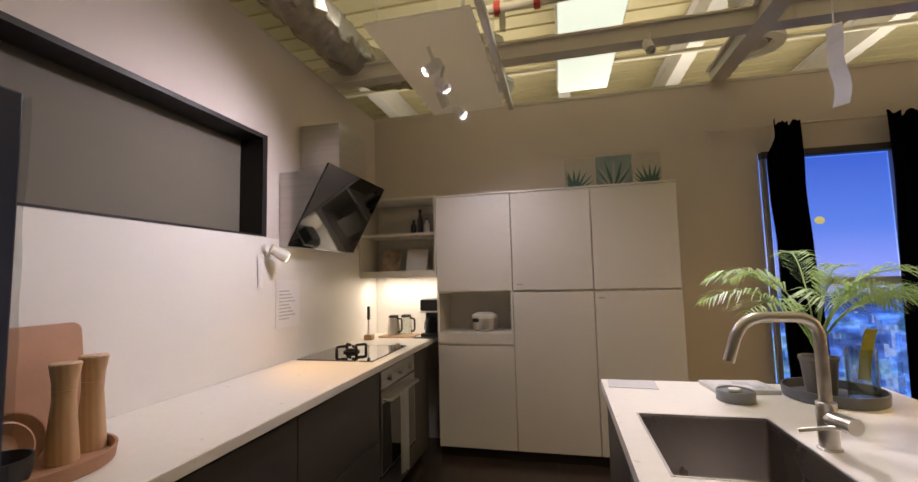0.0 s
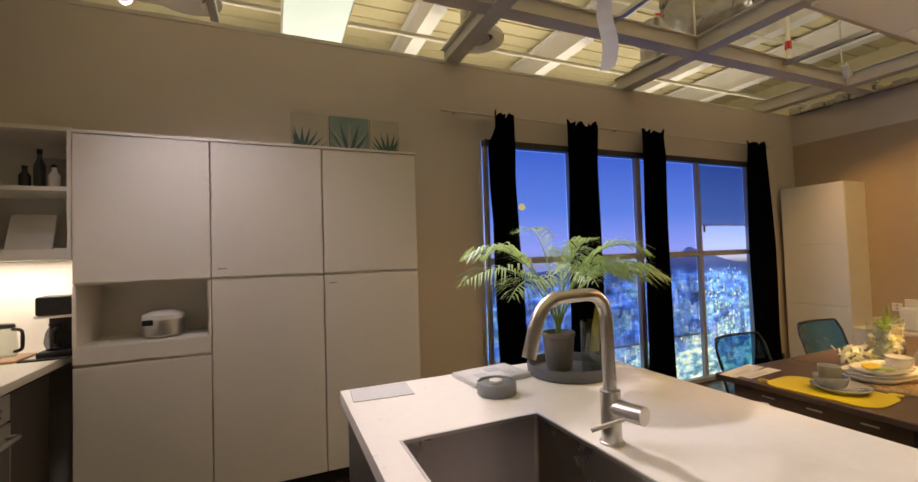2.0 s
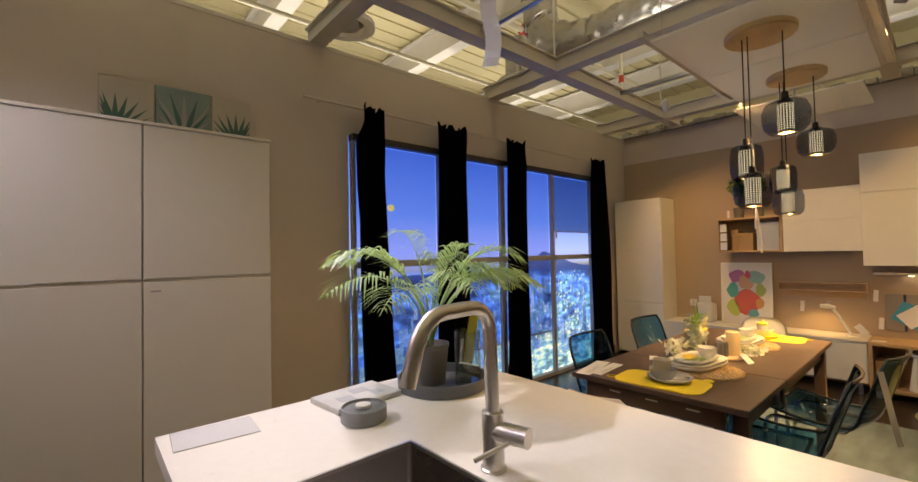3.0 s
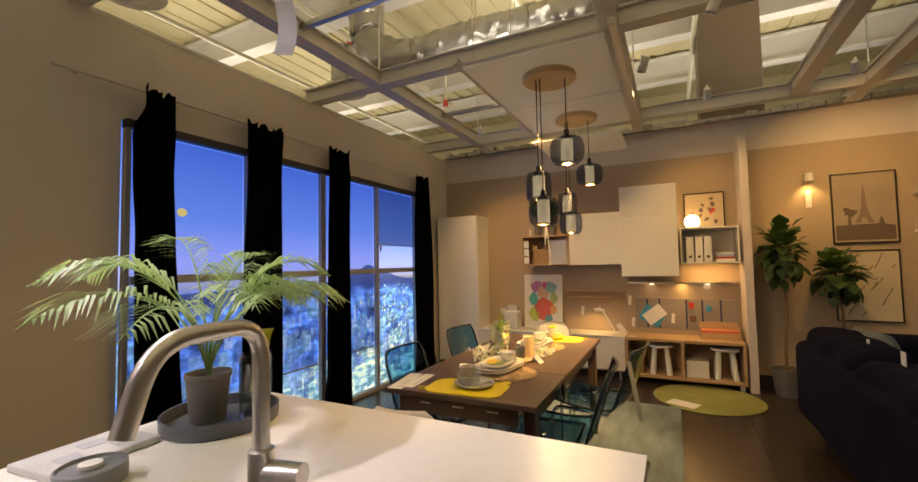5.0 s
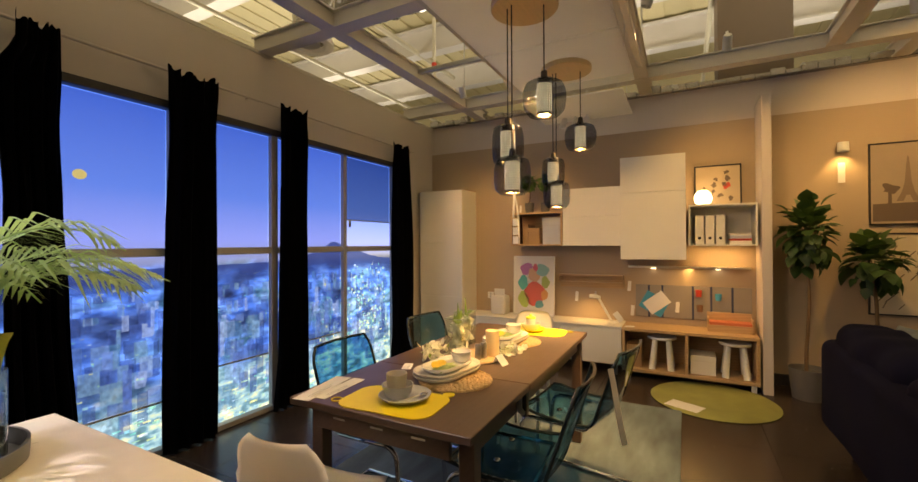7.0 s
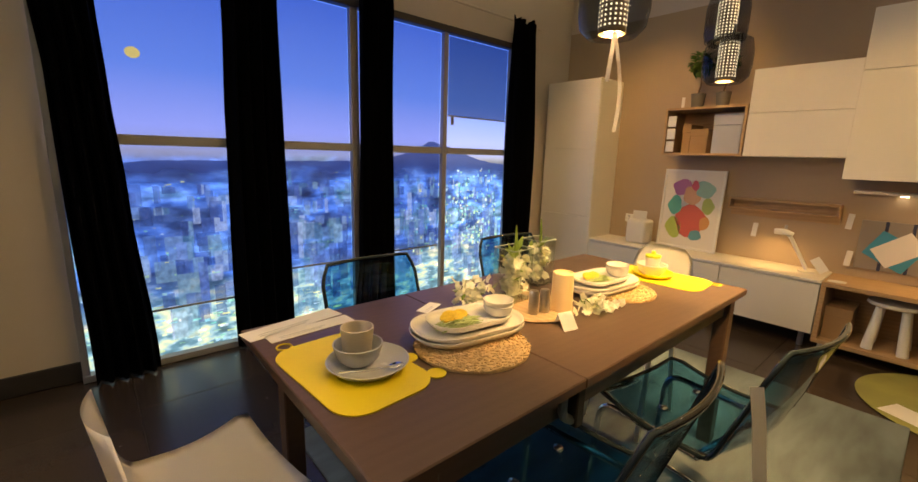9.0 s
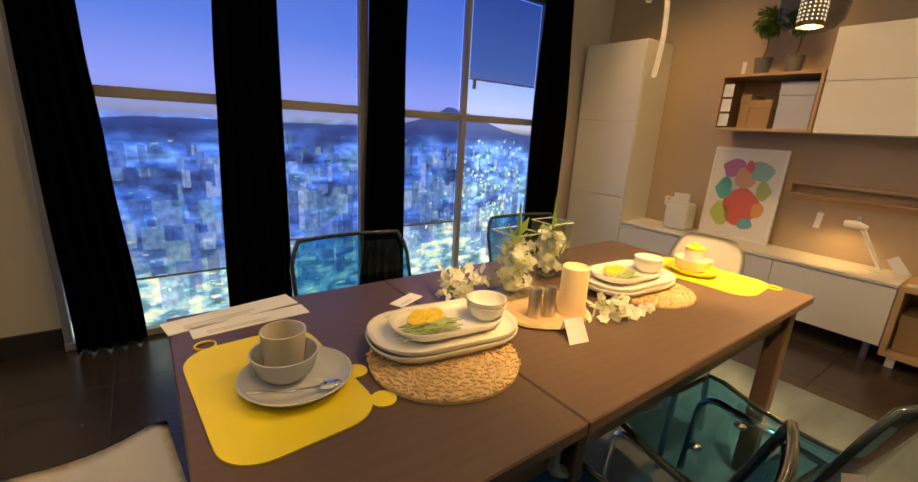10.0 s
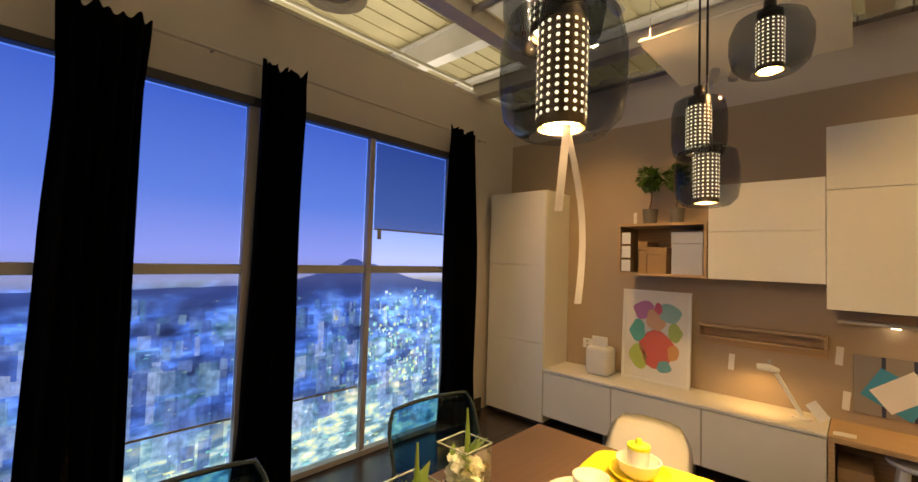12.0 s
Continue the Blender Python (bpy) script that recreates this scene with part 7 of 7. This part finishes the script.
lone("acrylic_card", bm, shade("pale_acrylic", (0.66, 0.65, 0.66), 0.2), "pale acrylic info card lying on the island", "card")

# ---- on the kitchen worktop and shelves ----
TERRA = shade("terracotta_wood", (0.42, 0.23, 0.14), 0.55, var=0.1, scale=8)
BEECH = wood("beech_wood", (0.55, 0.36, 0.20), (0.42, 0.26, 0.13), 0.45, 2, 20)
dish("wooden_tray", [(0, 0.0005), (0.185, 0.0005), (0.19, 0.004), (0.195, 0.04), (0.188, 0.04), (0.183, 0.010), (0, 0.010)], -0.70, 1.70, 0.90, TERRA, "round terracotta coloured tray on the worktop", "tray", 44)
bm = B((-0.011, -0.14, 0), (0.011, 0.14, 0.365), 0.0)
bmesh.ops.bevel(bm, geom=[e for e in bm.edges if abs(e.verts[0].co.x - e.verts[1].co.x) > 0.01], offset=0.03, segments=5, profile=0.5, affect="EDGES")
bmesh.ops.bevel(bm, geom=[e for e in bm.edges if abs(e.verts[0].co.x - e.verts[1].co.x) < 0.001 and len(e.link_faces) == 2 and e.calc_face_angle() > 1.2], offset=0.004, segments=2, profile=0.5, affect="EDGES")
bmesh.ops.transform(bm, matrix=pose(-0.865, 1.83, 0.9105, ry=-8), verts=bm.verts)
lone("chopping_board", bm, TERRA, "reddish wooden chopping board leaning on the wall", "board", smooth=True)
for x, y, h in ((-0.655, 1.755, 0.27), (-0.675, 1.845, 0.275)):
    ml = thing("pepper_mill", (x, y, 0.911), "tall pale wooden pepper mill on the tray", "mill", "pepper mills")
    part("body", lathe(bmesh.new(), [(0, 0), (0.040, 0), (0.040, 0.01), (0.036, h * 0.22), (0.027, h * 0.62), (0.0285, h * 0.72), (0, h * 0.72)], (x, y, 0.911), 24), BEECH, ml, smooth=True)
    part("head", lathe(bmesh.new(), [(0, h * 0.725), (0.0285, h * 0.725), (0.029, h * 0.80), (0.037, h * 0.985), (0.034, h), (0.0, h)], (x, y, 0.911), 24), BEECH, ml, smooth=True)
for x, y, r in ((-0.72, 1.665, 0.075), (-0.68, 1.625, 0.065)):
    bm = lathe(bmesh.new(), [(0, 0), (r * 0.6, 0.004), (r, 0.03), (r - 0.005, 0.032), (r * 0.6, 0.009), (0, 0.005)], seg=28, m=Matrix.Translation((x, y, 0.985)) @ Matrix.Rotation(radians(70), 4, "Y"))
    lone("wooden_dish", bm, TERRA, "reddish wooden dish standing on the tray", "dish", smooth=True)
dish("black_pot", [(0, 0), (0.055, 0), (0.07, 0.05), (0.07, 0.08), (0.065, 0.08), (0.05, 0.006), (0, 0.006)], -0.60, 1.575, 0.911, BLACK, "small black pot on the tray", "pot")
fr = thing("fridge", (-0.65, 0.95, 0), "dark glossy tall fridge beside the worktop", "fridge")
part("body", B((X0 + 0.009, 0.52, 0.0), (-0.36, 1.45, 1.80), 0.006, 2), shade("dark_navy_steel", (0.035, 0.04, 0.07), 0.3, var=0.1), fr)
bm = bmesh.new()
film = [[bm.verts.new((X0 + 0.03 + 0.575 * i / 24, 1.454 + 0.006 * noise.noise(Vector((i * 0.4, j * 0.25, 2))) + 0.005, 0.95 + 0.845 * j / 30)) for i in range(25)] for j in range(31)]
for p, q in zip(film, film[1:]):
    for i in range(24):
        bm.faces.new((p[i], p[i + 1], q[i + 1], q[i]))
part("protective_film", bm, CLEAR, fr, "wrinkled clear plastic film", smooth=True)
ws = thing("wall_spotlight", (-0.945, 2.97, 1.58), "small white wall spotlight with a price tag", "spotlight")
part("mount", rod(bmesh.new(), (-0.952, 2.96, 1.585), (-0.925, 2.96, 1.585), 0.025, seg=18), SPOTWHITE, ws, smooth=True)
part("head", rod(bmesh.new(), (-0.91, 2.965, 1.585), (-0.86, 3.04, 1.535), 0.03, 0.034, 18), SPOTWHITE, ws, smooth=True)
part("bulb", rod(bmesh.new(), (-0.862, 3.038, 1.536), (-0.857, 3.045, 1.532), 0.026, seg=16), BULBGLOW, ws)
lone("price_tag", B((-0.944, 2.90, 1.36), (-0.9425, 2.945, 1.55)), PAPER, "white tag hung below the wall spotlight", "tag")
nt = thing("wall_notice", (-0.948, 3.19, 1.11), "white printed notice fixed to the splashback", "notice")
part("sheet", B((-0.9525, 3.07, 1.11), (-0.951, 3.31, 1.40)), PAPER, nt)
bm = bmesh.new()
for k in range(9):
    box(bm, (-0.9508, 3.10, 1.16 + k * 0.021), (-0.9503, 3.20 + 0.08 * ((k * 7) % 4) / 4, 1.168 + k * 0.021))
tagged(part("print", bm, INK, nt, "grey printed lines"), kind="stuff")

cm = thing("coffee_maker", (-0.37, 4.33, 0.90), "black and steel filter coffee maker in the corner", "coffee maker")
part("base", B((-0.44, 4.24, 0.9005), (-0.29, 4.45, 0.935), 0.008, 2), BLACK, cm)
part("tower", B((-0.44, 4.38, 0.9355), (-0.29, 4.45, 1.16), 0.008, 2), BLACK, cm)
part("brew_head", B((-0.44, 4.23, 1.12), (-0.29, 4.379, 1.215), 0.012, 2), BLACK, cm)
part("trim", B((-0.442, 4.228, 1.105), (-0.288, 4.38, 1.119), 0.002), STEEL, cm)
jug = part("jug", lathe(bmesh.new(), [(0, 0), (0.05, 0), (0.062, 0.04), (0.055, 0.09), (0.04, 0.12), (0.044, 0.135)], (-0.365, 4.30, 0.936), 24), SMOKE, cm, "glass jug", smooth=True)
part("handle", tube(bmesh.new(), bend([(-0.365, 4.255, 1.05), (-0.365, 4.22, 1.045), (-0.365, 4.215, 0.97), (-0.365, 4.25, 0.965)], 0.02), 0.007, 8), BLACK, jug)
for x, y, m, lab in ((-0.70, 4.30, STEEL, "steel kettle with a black lid"), (-0.60, 4.34, CLEAR, "clear glass jug with a black lid")):
    kt = thing("jug", (x, y, 0.90), lab + " on the worktop", "jug")
    part("body", lathe(bmesh.new(), [(0, 0.015), (0.05, 0.015), (0.055, 0.05), (0.045, 0.15), (0.04, 0.16)], (x, y, 0.90), 24), m, kt, smooth=True)
    part("lid", lathe(bmesh.new(), [(0, 0.161), (0.045, 0.161), (0.04, 0.18), (0, 0.185)], (x, y, 0.90), 20), BLACK, kt, smooth=True)
    part("handle", tube(bmesh.new(), bend([(x + 0.04, y - 0.02, 1.055), (x + 0.085, y - 0.03, 1.05), (x + 0.085, y - 0.03, 0.95), (x + 0.05, y - 0.02, 0.94)], 0.02), 0.008, 8), BLACK, kt, smooth=True)
lone("cutting_board", B((-0.80, 4.20, 0.9005), (-0.50, 4.42, 0.914), 0.004), BEECH, "pale wooden board under the jugs", "board")
lone("slate_board", B((-0.49, 4.19, 0.9005), (-0.30, 4.235, 0.908), 0.002), BLACK, "thin black slate in front of the coffee maker", "board")
kn = thing("knife_holder", (-0.84, 4.10, 0.90), "dark knife standing on a wooden block", "knife")
part("block", B((-0.87, 4.07, 0.9005), (-0.80, 4.13, 0.94), 0.004), BEECH, kn)
part("knife", B((-0.842, 4.09, 0.941), (-0.836, 4.115, 1.06), 0.001), STEEL, kn)
part("handle", B((-0.848, 4.088, 1.061), (-0.830, 4.117, 1.17), 0.004), BLACK, kn)
rc = thing("rice_cooker", (0.08, 4.31, 0.955), "white rounded multicooker in the cabinet niche", "appliance")
part("body", lathe(bmesh.new(), [(0, 0), (0.085, 0), (0.10, 0.015), (0.105, 0.075), (0.10, 0.10), (0.0, 0.10)], (0.09, 4.31, 0.956), 32), STEEL, rc, "brushed steel body", smooth=True)
part("lid", lathe(bmesh.new(), [(0, 0.1005), (0.102, 0.1005), (0.10, 0.125), (0.06, 0.145), (0, 0.148)], (0.09, 4.31, 0.956), 32), SNOW, rc, smooth=True)
part("display", B((0.01, 4.205, 1.03), (0.06, 4.215, 1.06), 0.003), BLACK, rc)
for x, h, m in ((-0.52, 0.13, BLACK), (-0.46, 0.22, SMOKE), (-0.40, 0.14, WHITE2)):
    bo = thing("bottle", (x, 4.34, 1.767), "small bottle on the corner shelf", "bottle", "bottles on the shelf")
    part("body", lathe(bmesh.new(), [(0, 0), (0.024, 0), (0.025, h * 0.6), (0.012, h * 0.75), (0.010, h * 0.9), (0, h * 0.9)], (x, 4.34, 1.7675), 18), m, bo, smooth=True)
    part("cap", lathe(bmesh.new(), [(0, h * 0.9), (0.012, h * 0.9), (0.012, h), (0, h)], (x, 4.34, 1.7675), 14), BLACK, bo)
carton(-0.47, 4.38, 1.7675, -0.35, 4.46, 1.95, shade("grey_tin", (0.35, 0.33, 0.31), 0.5), "grey storage tin on the corner shelf")
for x, w, mt, lab in ((-0.74, 0.17, shade("food_photo_cover", (0.36, 0.28, 0.20), 0.5, var=0.6, scale=14), "open cookbook with food photographs"), (-0.50, 0.19, SHEETW, "white framed recipe card leaning on the shelf")):
    bm = B((-w / 2, -0.006, 0), (w / 2, 0.006, 0.20), 0.002)
    bmesh.ops.transform(bm, matrix=pose(x, 4.33, 1.4565, rx=-20), verts=bm.verts)
    lone("cookbook", bm, mt, lab, "book")
AGAVE = shade("agave_ink", (0.07, 0.15, 0.13), 0.6, var=0.2)
AGAVE2 = shade("pale_agave_ink", (0.22, 0.30, 0.30), 0.6, var=0.2)
for i, (x0, x1) in enumerate(((0.785, 1.022), (1.03, 1.30), (1.308, 1.525))):
    c = thing("canvas_picture", ((x0 + x1) / 2, 4.44, 2.058), "small canvas print of agave leaves on the cabinet", "picture", "canvas prints")
    part("canvas", B((x0, 4.43, 2.0585), (x1, 4.45, 2.348), 0.002), shade("pale_canvas", (0.50, 0.47, 0.42), 0.8, var=0.08) if i != 1 else AGAVE2, c)
    xc = (x0 + x1) / 2 + (-0.05, 0, 0.02)[i]
    for k in range(9):
        a = radians(-62 + 15.5 * k)
        L = 0.20 if i != 1 else 0.26
        bm = bmesh.new()
        tip = (xc + L * math.sin(a), 2.063 + L * math.cos(a))
        tip = (min(max(tip[0], x0 + 0.004), x1 - 0.004), min(tip[1], 2.344))
        y = 4.4285 - 0.0004 * k
        bm.faces.new([bm.verts.new(p) for p in ((xc - 0.014, y, 2.061), (xc + 0.014, y, 2.061), ((xc + tip[0]) / 2 + 0.012, y, (2.063 + tip[1]) / 2), (tip[0], y, tip[1]), ((xc + tip[0]) / 2 - 0.012, y, (2.063 + tip[1]) / 2))])
        part("printed_leaf", bm, AGAVE if (i != 1 or k % 2) else FRAME, c)

# ---- floor tiles ----
T = 0.6
tile_mesh = mesh_of("tile", B((0.0015, 0.0015, -0.006), (T - 0.0015, T - 0.0015, 0.0), 0.0012))
tile_mesh.materials.append(TILE)
for i in range(13):
    for j in range(12):
        x, y = -1.16 + i * T, -2.6 + j * T
        ob = new("tile", tile_mesh)
        ob.location = (x, y, 0)
        ob.parent = floor
